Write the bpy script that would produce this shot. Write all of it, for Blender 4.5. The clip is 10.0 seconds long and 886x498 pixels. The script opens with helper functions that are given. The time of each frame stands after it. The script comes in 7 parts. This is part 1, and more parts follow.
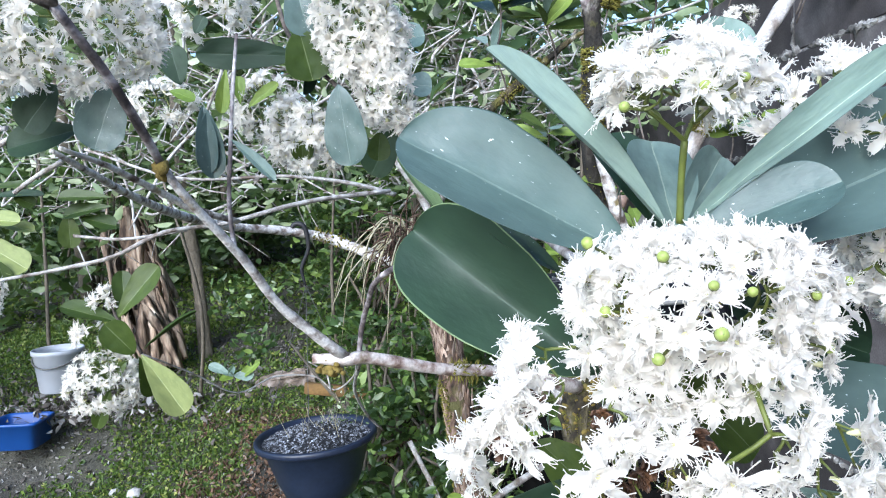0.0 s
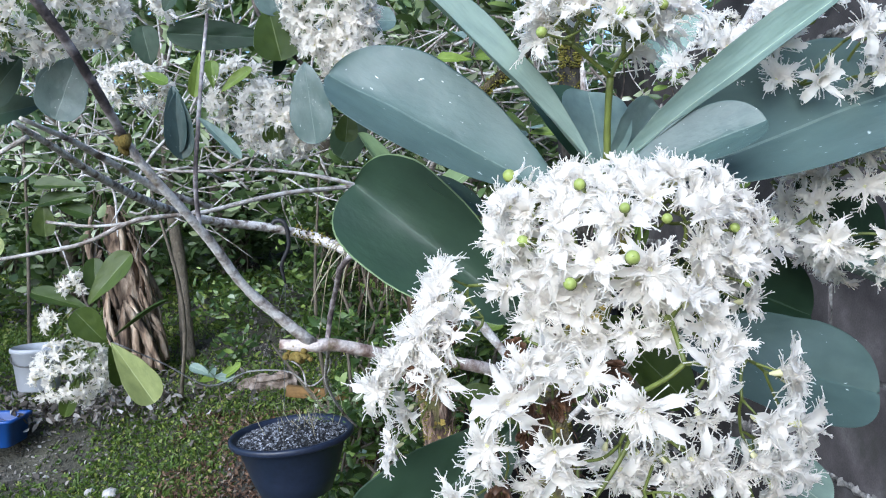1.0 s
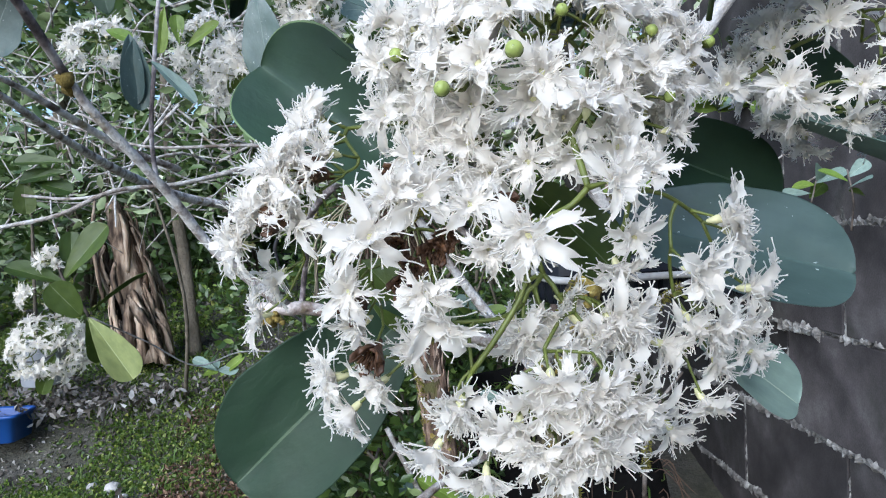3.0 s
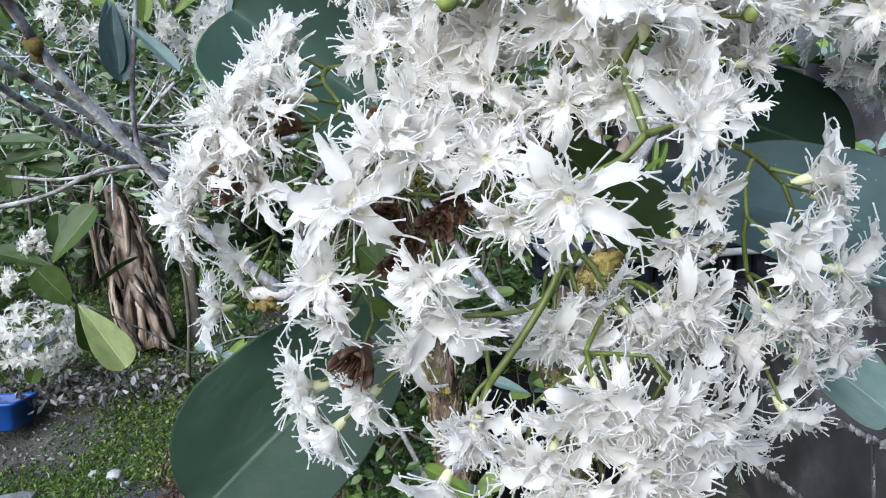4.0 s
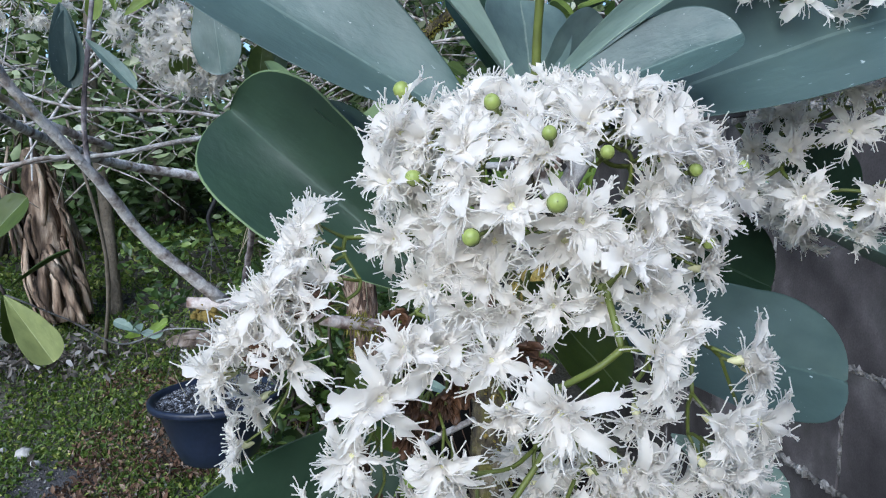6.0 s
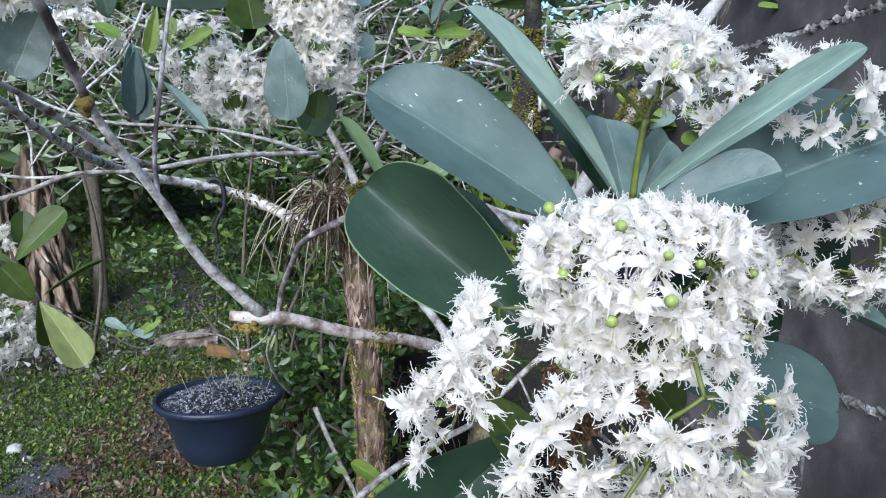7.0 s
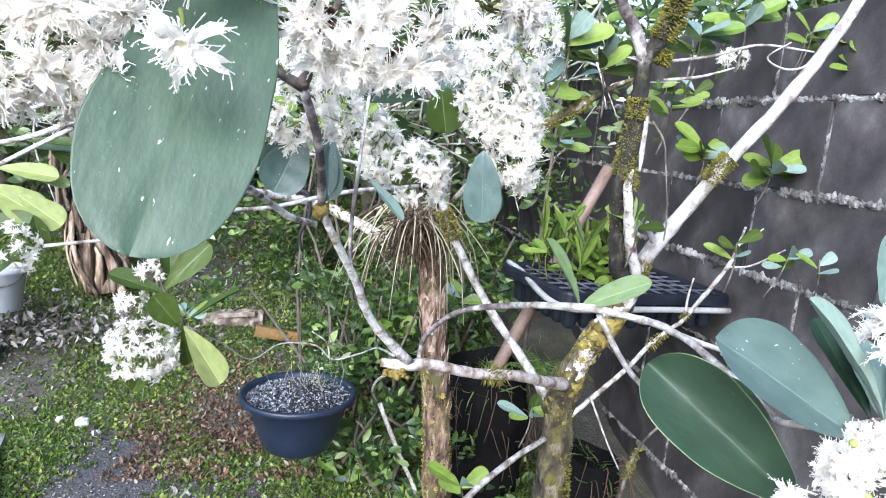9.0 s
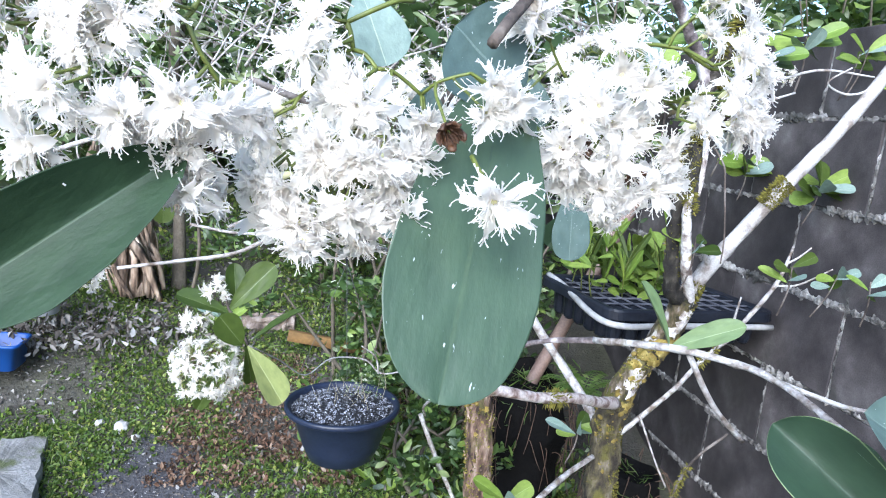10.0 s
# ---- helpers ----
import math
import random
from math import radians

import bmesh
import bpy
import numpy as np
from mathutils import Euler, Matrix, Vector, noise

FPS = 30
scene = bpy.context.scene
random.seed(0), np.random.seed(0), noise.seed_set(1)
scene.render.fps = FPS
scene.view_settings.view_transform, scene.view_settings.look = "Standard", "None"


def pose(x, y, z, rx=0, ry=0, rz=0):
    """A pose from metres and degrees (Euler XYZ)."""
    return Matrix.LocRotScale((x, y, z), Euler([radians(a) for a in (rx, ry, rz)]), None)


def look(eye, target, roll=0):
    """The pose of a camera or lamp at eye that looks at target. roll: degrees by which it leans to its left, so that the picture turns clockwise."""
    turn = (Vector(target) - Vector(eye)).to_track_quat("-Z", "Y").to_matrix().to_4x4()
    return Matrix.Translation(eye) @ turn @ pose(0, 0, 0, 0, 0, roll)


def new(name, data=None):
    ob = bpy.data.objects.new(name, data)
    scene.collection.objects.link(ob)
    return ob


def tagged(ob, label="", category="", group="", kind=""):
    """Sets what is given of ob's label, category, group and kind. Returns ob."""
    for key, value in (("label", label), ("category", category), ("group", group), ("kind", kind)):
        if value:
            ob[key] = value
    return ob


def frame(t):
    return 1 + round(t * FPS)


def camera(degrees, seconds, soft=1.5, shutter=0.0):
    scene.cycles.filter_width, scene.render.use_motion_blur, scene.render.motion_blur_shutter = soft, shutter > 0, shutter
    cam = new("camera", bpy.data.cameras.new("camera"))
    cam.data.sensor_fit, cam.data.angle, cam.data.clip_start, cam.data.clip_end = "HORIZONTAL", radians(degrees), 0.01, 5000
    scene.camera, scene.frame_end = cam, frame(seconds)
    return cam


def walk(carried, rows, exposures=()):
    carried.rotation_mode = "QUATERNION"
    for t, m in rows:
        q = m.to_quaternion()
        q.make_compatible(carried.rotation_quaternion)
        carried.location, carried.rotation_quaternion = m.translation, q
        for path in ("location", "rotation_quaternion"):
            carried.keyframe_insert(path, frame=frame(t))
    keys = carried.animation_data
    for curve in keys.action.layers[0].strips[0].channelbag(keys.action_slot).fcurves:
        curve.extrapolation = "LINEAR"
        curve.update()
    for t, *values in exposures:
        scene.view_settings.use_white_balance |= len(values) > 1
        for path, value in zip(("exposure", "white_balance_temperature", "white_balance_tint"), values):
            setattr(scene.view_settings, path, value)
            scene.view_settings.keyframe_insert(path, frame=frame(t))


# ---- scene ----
cam = camera(64.1, 10.0, 1.1)
PATH = [
    (0, (0.013, -0.02, 1.212), (0.093, 1.975, 1.09), -2.3),
    (0.5, (0.042, -0.028, 1.195), (0.147, 1.966, 1.07), -1.2),
    (1, (0.048, -0.02, 1.17), (0.146, 1.976, 1.088), -1.3),
    (1.5, (0.077, 0.024, 1.138), (0.151, 2.022, 1.084), -1.4),
    (2, (0.091, 0.03, 1.131), (0.17, 2.028, 1.079), -1.6),
    (2.5, (0.098, 0.028, 1.117), (0.185, 2.025, 1.072), -2.0),
    (2.7, (0.106, 0.027, 1.102), (0.166, 2.026, 1.056), -1.9),
    (3.8, (0.113, 0.075, 1.086), (0.136, 2.072, 0.971), -3.0),
    (4, (0.111, 0.095, 1.087), (0.134, 2.092, 0.975), -2.9),
    (4.5, (0.095, 0.124, 1.097), (0.157, 2.117, 0.95), -2.1),
    (5, (0.097, 0.125, 1.125), (0.263, 2.107, 0.918), -0.7),
    (5.5, (0.095, 0.11, 1.138), (0.256, 2.096, 0.969), -0.3),
    (5.7, (0.093, 0.094, 1.146), (0.277, 2.078, 0.964), 0.0),
    (6.8, (0.012, -0.011, 1.192), (0.347, 1.951, 0.995), 2.6),
    (7, (-0.015, -0.023, 1.202), (0.319, 1.94, 1.011), 2.7),
    (7.5, (-0.101, -0.036, 1.25), (0.25, 1.924, 1.059), 4.5),
    (8, (-0.165, -0.041, 1.291), (0.196, 1.915, 1.075), 5.0),
    (8.5, (-0.219, -0.049, 1.335), (0.15, 1.901, 1.084), 6.0),
    (9, (-0.297, -0.084, 1.377), (0.1, 1.849, 1.056), 6.0),
    (9.5, (-0.356, -0.072, 1.404), (0.067, 1.852, 1.061), 7.1),
    (9.7, (-0.387, -0.073, 1.422), (0.023, 1.855, 1.081), 7.1),
    (10, (-0.412, -0.062, 1.425), (-0.029, 1.871, 1.082), 6.6),
]
SIZE = 0.8  # the plan below is drawn large; all of it is brought to true size at the end
walk(cam, [(t, look(Vector(eye) * SIZE, Vector(target) * SIZE, roll)) for t, eye, target, roll in PATH], exposures=[(t, e, w, 9 if t < 8.5 else 11) for t, e, w in ((0, 1.30, 5620), (1, 0.98, 5560), (2, 0.82, 5600), (4, 0.84, 5540), (5.5, 0.54, 5460), (7, 0.86, 5560), (8, 1.55, 5570), (9, 1.66, 5760), (9.5, 1.64, 5740), (10, 1.55, 5560))])

# ---- daylight: a bright overcast sky over a shaded garden ----
world = bpy.data.worlds.new("sky")
scene.world = world
world.use_nodes = True
wn, wl = world.node_tree.nodes, world.node_tree.links
sky = wn.new("ShaderNodeTexSky")
sky.sky_type, sky.sun_disc = "NISHITA", False
sky.sun_elevation, sky.sun_rotation = radians(30), radians(208)
wn["Background"].inputs["Strength"].default_value = 0.125
wl.new(sky.outputs[0], wn["Background"].inputs["Color"])
sun = new("sun", bpy.data.lights.new("sun", "SUN"))
sun.data.energy, sun.data.angle, sun.data.color = 2.4, radians(50), (1.0, 0.98, 0.95)
sun.matrix_basis = look((-2.2, -4.2, 2.74), (0, 0, 0))

# ---- materials ----


def material(name):
    m = bpy.data.materials.new(name)
    m.use_nodes = True
    return m, m.node_tree.nodes, m.node_tree.links, m.node_tree.nodes["Principled BSDF"]


def noise_node(n, l, scale, detail=4.0, coords="Object", rough=0.55, stretch=1.0):
    co = n.new("ShaderNodeTexCoord")
    t = n.new("ShaderNodeTexNoise")
    t.inputs["Scale"].default_value, t.inputs["Detail"].default_value, t.inputs["Roughness"].default_value = scale, detail, rough
    mp = n.new("ShaderNodeMapping")
    mp.inputs["Scale"].default_value = (1, 1, 1 / stretch)
    l.new(co.outputs[coords], mp.inputs["Vector"])
    l.new(mp.outputs[0], t.inputs["Vector"])
    return t


def ramp_node(n, l, source, stops):
    r = n.new("ShaderNodeValToRGB")
    while len(r.color_ramp.elements) < len(stops):
        r.color_ramp.elements.new(0.5)
    for e, (p, c) in zip(r.color_ramp.elements, stops):
        e.position, e.color = p, (*c, 1)
    l.new(source, r.inputs[0])
    return r


def mix_node(n, l, fac, a, b, mode="MIX"):
    m = n.new("ShaderNodeMix")
    m.data_type, m.blend_type = "RGBA", mode
    for sock, v in ((m.inputs[0], fac), (m.inputs[6], a), (m.inputs[7], b)):
        if isinstance(v, bpy.types.NodeSocket):
            l.new(v, sock)
        elif sock == m.inputs[0]:
            sock.default_value = v
        else:
            sock.default_value = (*v, 1)
    return m.outputs[2]


def bump_node(n, l, p, height, strength, distance):
    b = n.new("ShaderNodeBump")
    b.inputs["Strength"].default_value, b.inputs["Distance"].default_value = strength, distance
    l.new(height, b.inputs["Height"])
    l.new(b.outputs[0], p.inputs["Normal"])


def surface(name, stops, scale, rough, fine=None, bump=0.4, distance=0.003, metal=0.0, island=0.0, objects=0.0, clear=0.0, dirt=None, stretch=1.0):
    """A rough two-scale surface: a ramp over broad noise, darkened and lightened by a finer noise that also gives the relief."""
    m, n, l, p = material(name)
    a = noise_node(n, l, scale, stretch=stretch)
    b = noise_node(n, l, fine or scale * 9, 6, stretch=stretch)
    col = ramp_node(n, l, a.outputs[0], stops).outputs[0]
    grain = ramp_node(n, l, b.outputs[0], [(0.25, (0.62, 0.62, 0.62)), (0.75, (1.2, 1.2, 1.2))]).outputs[0]
    col = mix_node(n, l, 0.8, col, grain, "MULTIPLY")
    if dirt:
        d = noise_node(n, l, dirt[0], 5)
        mask = ramp_node(n, l, d.outputs[0], [(dirt[1], (0, 0, 0)), (dirt[1] + 0.1, (1, 1, 1))]).outputs[0]
        col = mix_node(n, l, mask, col, dirt[2])
    for amount, kind, out in ((island, "ShaderNodeNewGeometry", "Random Per Island"), (objects, "ShaderNodeObjectInfo", "Random")):
        if amount:
            g = n.new(kind)
            vary = ramp_node(n, l, g.outputs[out], [(0, (1 - amount,) * 3), (1, (1 + amount,) * 3)]).outputs[0]
            col = mix_node(n, l, 1.0, col, vary, "MULTIPLY")
    l.new(col, p.inputs["Base Color"])
    p.inputs["Roughness"].default_value, p.inputs["Metallic"].default_value, p.inputs["Coat Weight"].default_value = rough, metal, clear
    bump_node(n, l, p, b.outputs[0], bump, distance)
    return m


def leafy(name, stops, rough=0.45, through_light=0.25, glow=(0.25, 0.4, 0.05), vein=True, coat=0.0, random_by="island", spots=False):
    """A leaf: colour varied from leaf to leaf, blotched, and letting some light through."""
    m, n, l, p = material(name)
    g = n.new("ShaderNodeNewGeometry" if random_by == "island" else "ShaderNodeObjectInfo")
    col = ramp_node(n, l, g.outputs["Random Per Island" if random_by == "island" else "Random"], stops).outputs[0]
    a = noise_node(n, l, 40.0 if random_by == "island" else 5.0, 5)
    blot = ramp_node(n, l, a.outputs[0], [(0.3, (0.78, 0.8, 0.8)), (0.7, (1.15, 1.12, 1.1))]).outputs[0]
    col = mix_node(n, l, 1.0, col, blot, "MULTIPLY")
    if vein:
        # side veins run out from the midrib, in the leaf's own length and width
        co = n.new("ShaderNodeTexCoord")
        wv = n.new("ShaderNodeTexWave")
        wv.wave_type, wv.bands_direction = "BANDS", "X"
        wv.inputs["Scale"].default_value, wv.inputs["Distortion"].default_value = 5.5, 1.2
        l.new(co.outputs["Object"], wv.inputs["Vector"])
        veins = ramp_node(n, l, wv.outputs[0], [(0.0, (1, 1, 1)), (0.86, (1, 1, 1)), (1.0, (1.22, 1.2, 1.1))]).outputs[0]
        col = mix_node(n, l, 0.1, col, veins, "MULTIPLY")
        bump_node(n, l, p, a.outputs[0], 0.25, 0.004)
    if spots:
        d = noise_node(n, l, 26.0, 2)
        mask = ramp_node(n, l, d.outputs[0], [(0.71, (0, 0, 0)), (0.75, (1, 1, 1))]).outputs[0]
        col = mix_node(n, l, mask, col, (0.55, 0.62, 0.6))
    l.new(col, p.inputs["Base Color"])
    p.inputs["Roughness"].default_value, p.inputs["Coat Weight"].default_value, p.inputs["Coat Roughness"].default_value = rough, coat, 0.35
    if through_light:
        tr, ms = n.new("ShaderNodeBsdfTranslucent"), n.new("ShaderNodeMixShader")
        l.new(mix_node(n, l, 0.5, col, glow), tr.inputs["Color"])
        ms.inputs[0].default_value = through_light
        l.new(p.outputs[0], ms.inputs[1])
        l.new(tr.outputs[0], ms.inputs[2])
        l.new(ms.outputs[0], n["Material Output"].inputs["Surface"])
    return m


def plain(name, col, rough=0.5, through_light=0.0, vary=0.08, scale=60.0):
    m, n, l, p = material(name)
    p.inputs["Specular IOR Level"].default_value = 0.5 if through_light < 0.4 else 0.15
    a = noise_node(n, l, scale, 4)
    lo, hi = [c * (1 - vary) for c in col], [min(1, c * (1 + vary)) for c in col]
    c = ramp_node(n, l, a.outputs[0], [(0.3, lo), (0.7, hi)]).outputs[0]
    l.new(c, p.inputs["Base Color"])
    p.inputs["Roughness"].default_value = rough
    if through_light:
        tr, ms = n.new("ShaderNodeBsdfTranslucent"), n.new("ShaderNodeMixShader")
        l.new(c, tr.inputs["Color"])
        ms.inputs[0].default_value = through_light
        l.new(p.outputs[0], ms.inputs[1])
        l.new(tr.outputs[0], ms.inputs[2])
        l.new(ms.outputs[0], n["Material Output"].inputs["Surface"])
    return m


# bluish base: the sky's reflection on the upper side is put into the colour
LEAF_TOP = leafy("leaf_upper", [(0, (0.068, 0.113, 0.105)), (0.5, (0.080, 0.127, 0.120)), (1, (0.092, 0.142, 0.130))], 0.42, 0.10, random_by="object", coat=0.12, spots=True)
LEAF_UNDER = leafy("leaf_lower", [(0, (0.078, 0.148, 0.078)), (1, (0.101, 0.172, 0.0858))], 0.6, 0.12, random_by="object")
# the shade on these leaves of the tree is put into a dark green
LEAF_SHADED = leafy("leaf_shaded", [(0, (0.017, 0.040, 0.022)), (1, (0.028, 0.056, 0.027))], 0.55, 0.12, random_by="object")
LEAF_SHADED.node_tree.nodes["Principled BSDF"].inputs["Specular IOR Level"].default_value = 0.3
# the same shade in the colour, a step lighter, for one near leaf
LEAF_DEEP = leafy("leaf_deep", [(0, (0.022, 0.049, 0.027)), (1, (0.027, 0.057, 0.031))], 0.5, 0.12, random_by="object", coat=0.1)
LEAF_PALE = leafy("leaf_pale", [(0, (0.20, 0.29, 0.255)), (1, (0.26, 0.35, 0.305))], 0.5, 0.2, random_by="object", coat=0.15)
LEAF_YELLOW = leafy("leaf_yellow_green", [(0, (0.265, 0.328, 0.0936)), (1, (0.328, 0.374, 0.133))], 0.5, 0.25, random_by="object")
LEAF_OLIVE = leafy("leaf_olive", [(0, (0.040, 0.070, 0.012)), (1, (0.072, 0.108, 0.020))], 0.42, 0.25, random_by="object")
LEAF_OLIVE.node_tree.nodes["Principled BSDF"].inputs["Specular IOR Level"].default_value = 0.35
# LEAF_TOP made darker: the shade a leaf lies in is put into its colour
LEAF_TOP_SHADED = leafy("leaf_upper_shaded", [(0, (0.0468, 0.0819, 0.078)), (1, (0.0663, 0.105, 0.0975))], 0.42, 0.1, random_by="object", coat=0.3, spots=True)
LEAF_SAGE = leafy("leaf_sage", [(0, (0.043, 0.080, 0.043)), (1, (0.052, 0.092, 0.052))], 0.5, 0.15, random_by="object", coat=0.2, spots=True)
LEAF_LIGHT = leafy("leaf_light_green", [(0, (0.165, 0.245, 0.110)), (1, (0.215, 0.300, 0.140))], 0.5, 0.25, random_by="object", coat=0.1)
LEAF_FRESH = leafy("leaf_fresh", [(0, (0.15, 0.25, 0.035)), (1, (0.29, 0.39, 0.075))], 0.45, 0.35, random_by="object")
WHITE = plain("blossom_white", (0.990, 0.966, 0.926), 0.9, 0.68, 0.006)
CREAM = plain("blossom_cream", (0.74, 0.72, 0.42), 0.6, 0.2, 0.12, 300)
FAR_WHITE = plain("blossom_ivory", (0.99, 0.966, 0.92), 0.9, 0.7, 0.008)
BUD = plain("bud_green", (0.33, 0.40, 0.10), 0.4, 0.1, 0.2, 200)
CALYX = surface("calyx_brown", [(0.3, (0.035, 0.016, 0.009)), (0.7, (0.13, 0.058, 0.022))], 90, 0.6, 700, 0.4, 0.0005)
STALK = plain("stalk_green", (0.11, 0.135, 0.024), 0.5, 0.0, 0.25, 120)
BARK_PALE = surface("bark_pale", [(0.34, (0.16, 0.125, 0.10)), (0.44, (0.34, 0.305, 0.28)), (0.58, (0.56, 0.545, 0.525))], 42, 0.88, 240, 0.9, 0.003, dirt=(24, 0.61, (0.17, 0.145, 0.085)))
BARK_DARK = surface("bark_dark", [(0.35, (0.039, 0.0312, 0.0273)), (0.5, (0.117, 0.0936, 0.078)), (0.65, (0.265, 0.234, 0.211))], 30, 0.85, 260, 0.7, 0.002)
BARK_MOTTLED = surface("bark_mottled", [(0.36, (0.065, 0.053, 0.052)), (0.46, (0.20, 0.165, 0.165)), (0.54, (0.38, 0.34, 0.34)), (0.64, (0.74, 0.71, 0.71))], 30, 0.85, 230, 0.8, 0.002)
BARK_WHITE = surface("bark_whitish", [(0.34, (0.14, 0.105, 0.085)), (0.44, (0.44, 0.39, 0.36)), (0.54, (0.80, 0.77, 0.74))], 44, 0.85, 240, 0.8, 0.002, dirt=(26, 0.60, (0.28, 0.22, 0.10)))
BARK_WHITISH = surface("bark_chalky", [(0.36, (0.26, 0.225, 0.20)), (0.46, (0.42, 0.395, 0.375)), (0.58, (0.56, 0.545, 0.53))], 24, 0.9, 260, 0.8, 0.003, dirt=(34, 0.66, (0.17, 0.14, 0.10)))
BARK_PINK = surface("bark_pinkish", [(0.36, (0.20, 0.13, 0.105)), (0.46, (0.44, 0.345, 0.305)), (0.56, (0.70, 0.63, 0.59))], 40, 0.85, 200, 0.8, 0.002, dirt=(18, 0.62, (0.22, 0.19, 0.085)))
BARK_MOSSY = surface("bark_mossy", [(0.36, (0.02, 0.017, 0.013)), (0.47, (0.085, 0.07, 0.03)), (0.55, (0.17, 0.13, 0.085)), (0.61, (0.40, 0.36, 0.32)), (0.66, (0.60, 0.57, 0.53))], 38, 0.9, 180, 1.0, 0.008, dirt=(18, 0.56, (0.13, 0.12, 0.022)), stretch=2.2)
BARK_FLAKE = surface("bark_loose", [(0.36, (0.06, 0.038, 0.026)), (0.5, (0.20, 0.13, 0.09)), (0.64, (0.42, 0.32, 0.25))], 30, 0.9, 170, 0.8, 0.004, island=0.6, stretch=3.0)
BARK_TRUNK = surface("bark_dark_lichened", [(0.34, (0.018, 0.014, 0.010)), (0.48, (0.06, 0.048, 0.028)), (0.58, (0.12, 0.10, 0.05)), (0.72, (0.26, 0.22, 0.17))], 38, 0.9, 180, 1.0, 0.008, dirt=(16, 0.53, (0.115, 0.105, 0.022)), stretch=2.2)
BARK_LIMB = surface("bark_blackish", [(0.34, (0.010, 0.009, 0.008)), (0.50, (0.036, 0.031, 0.024)), (0.60, (0.09, 0.08, 0.065)), (0.70, (0.33, 0.31, 0.29))], 34, 0.9, 180, 1.0, 0.006, dirt=(20, 0.62, (0.085, 0.085, 0.018)), stretch=2.0)
BARK_RED = surface("bark_peeling", [(0.36, (0.030, 0.019, 0.013)), (0.48, (0.11, 0.066, 0.044)), (0.58, (0.235, 0.155, 0.108)), (0.70, (0.44, 0.34, 0.275))], 52, 0.9, 170, 1.0, 0.008, dirt=(12, 0.55, (0.085, 0.080, 0.024)), stretch=3.5)
BARK_FAR = surface("bark_grey_brown", [(0.3, (0.078, 0.0663, 0.0468)), (0.7, (0.203, 0.172, 0.133))], 8, 0.9, 80, 0.8, 0.006)
DRY_SHEATH = surface("dry_sheath", [(0.34, (0.05, 0.032, 0.022)), (0.46, (0.19, 0.13, 0.088)), (0.58, (0.37, 0.28, 0.205)), (0.7, (0.52, 0.43, 0.34))], 30, 0.9, 90, 0.9, 0.008, island=0.4, objects=0.35, stretch=6.0)
MOSS = surface("moss_yellow_green", [(0.3, (0.078, 0.0702, 0.00936)), (0.5, (0.172, 0.156, 0.0234)), (0.7, (0.281, 0.257, 0.0468))], 60, 0.95, 500, 0.8, 0.002, island=0.35)
LICHEN = surface("lichen_orange", [(0.3, (0.16, 0.115, 0.022)), (0.7, (0.30, 0.225, 0.06))], 60, 0.95, 400, 0.8, 0.002)
LICHEN_YELLOW = surface("lichen_mustard", [(0.3, (0.13, 0.09, 0.016)), (0.5, (0.25, 0.185, 0.04)), (0.7, (0.40, 0.33, 0.11))], 70, 0.95, 400, 0.8, 0.002, island=0.35)
BLOCK = surface("concrete_block", [(0.3, (0.020, 0.0175, 0.0185)), (0.46, (0.045, 0.0395, 0.0405)), (0.58, (0.070, 0.062, 0.063)), (0.72, (0.125, 0.116, 0.116))], 7, 0.93, 240, 0.5, 0.0016, objects=0.4, dirt=(3.2, 0.6, (0.028, 0.027, 0.024)))
MORTAR = surface("mortar", [(0.34, (0.07, 0.066, 0.062)), (0.5, (0.20, 0.19, 0.18)), (0.64, (0.46, 0.45, 0.43))], 22, 0.95, 160, 1.0, 0.008, dirt=(5, 0.56, (0.06, 0.06, 0.055)))
POT = surface("pot_plastic", [(0.3, (0.013, 0.020, 0.044)), (0.7, (0.0203, 0.0281, 0.0546))], 8, 0.38, 90, 0.12, 0.001)
TRAY = surface("tray_plastic", [(0.3, (0.010, 0.012, 0.018)), (0.7, (0.021, 0.025, 0.036))], 12, 0.40, 90, 0.2, 0.001)
TRAY.node_tree.nodes["Principled BSDF"].inputs["Specular IOR Level"].default_value = 0.22
TRAY_EDGE = surface("tray_pale_edge", [(0.3, (0.07, 0.075, 0.095)), (0.7, (0.22, 0.225, 0.26))], 14, 0.45, 90, 0.2, 0.001)
PIPE = surface("pipe_white", [(0.3, (0.34, 0.34, 0.335)), (0.7, (0.50, 0.50, 0.495))], 10, 0.5, 60, 0.2, 0.001, dirt=(16, 0.6, (0.25, 0.24, 0.22)))
BAMBOO = surface("pole_wood", [(0.3, (0.187, 0.121, 0.0936)), (0.7, (0.312, 0.218, 0.176))], 16, 0.6, 150, 0.3, 0.001)
BLACK = plain("black_rubber", (0.015, 0.015, 0.018), 0.6, 0, 0.3)
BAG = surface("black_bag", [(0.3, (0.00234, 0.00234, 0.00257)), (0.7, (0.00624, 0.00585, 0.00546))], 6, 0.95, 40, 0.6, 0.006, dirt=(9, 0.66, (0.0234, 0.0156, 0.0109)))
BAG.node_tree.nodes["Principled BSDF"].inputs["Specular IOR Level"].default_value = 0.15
WIRE = plain("wire_grey", (0.09, 0.09, 0.085), 0.5, 0, 0.2)
GRAVEL = surface("gravel", [(0.40, (0.016, 0.017, 0.022)), (0.50, (0.12, 0.125, 0.14)), (0.60, (0.38, 0.40, 0.45))], 90, 0.9, 300, 0.5, 0.002, island=0.7)
BUCKET = plain("bucket_plastic", (0.44, 0.46, 0.50), 0.5, 0.15, 0.1, 8)
BLUE = plain("blue_plastic", (0.012, 0.065, 0.27), 0.45, 0, 0.2, 6)
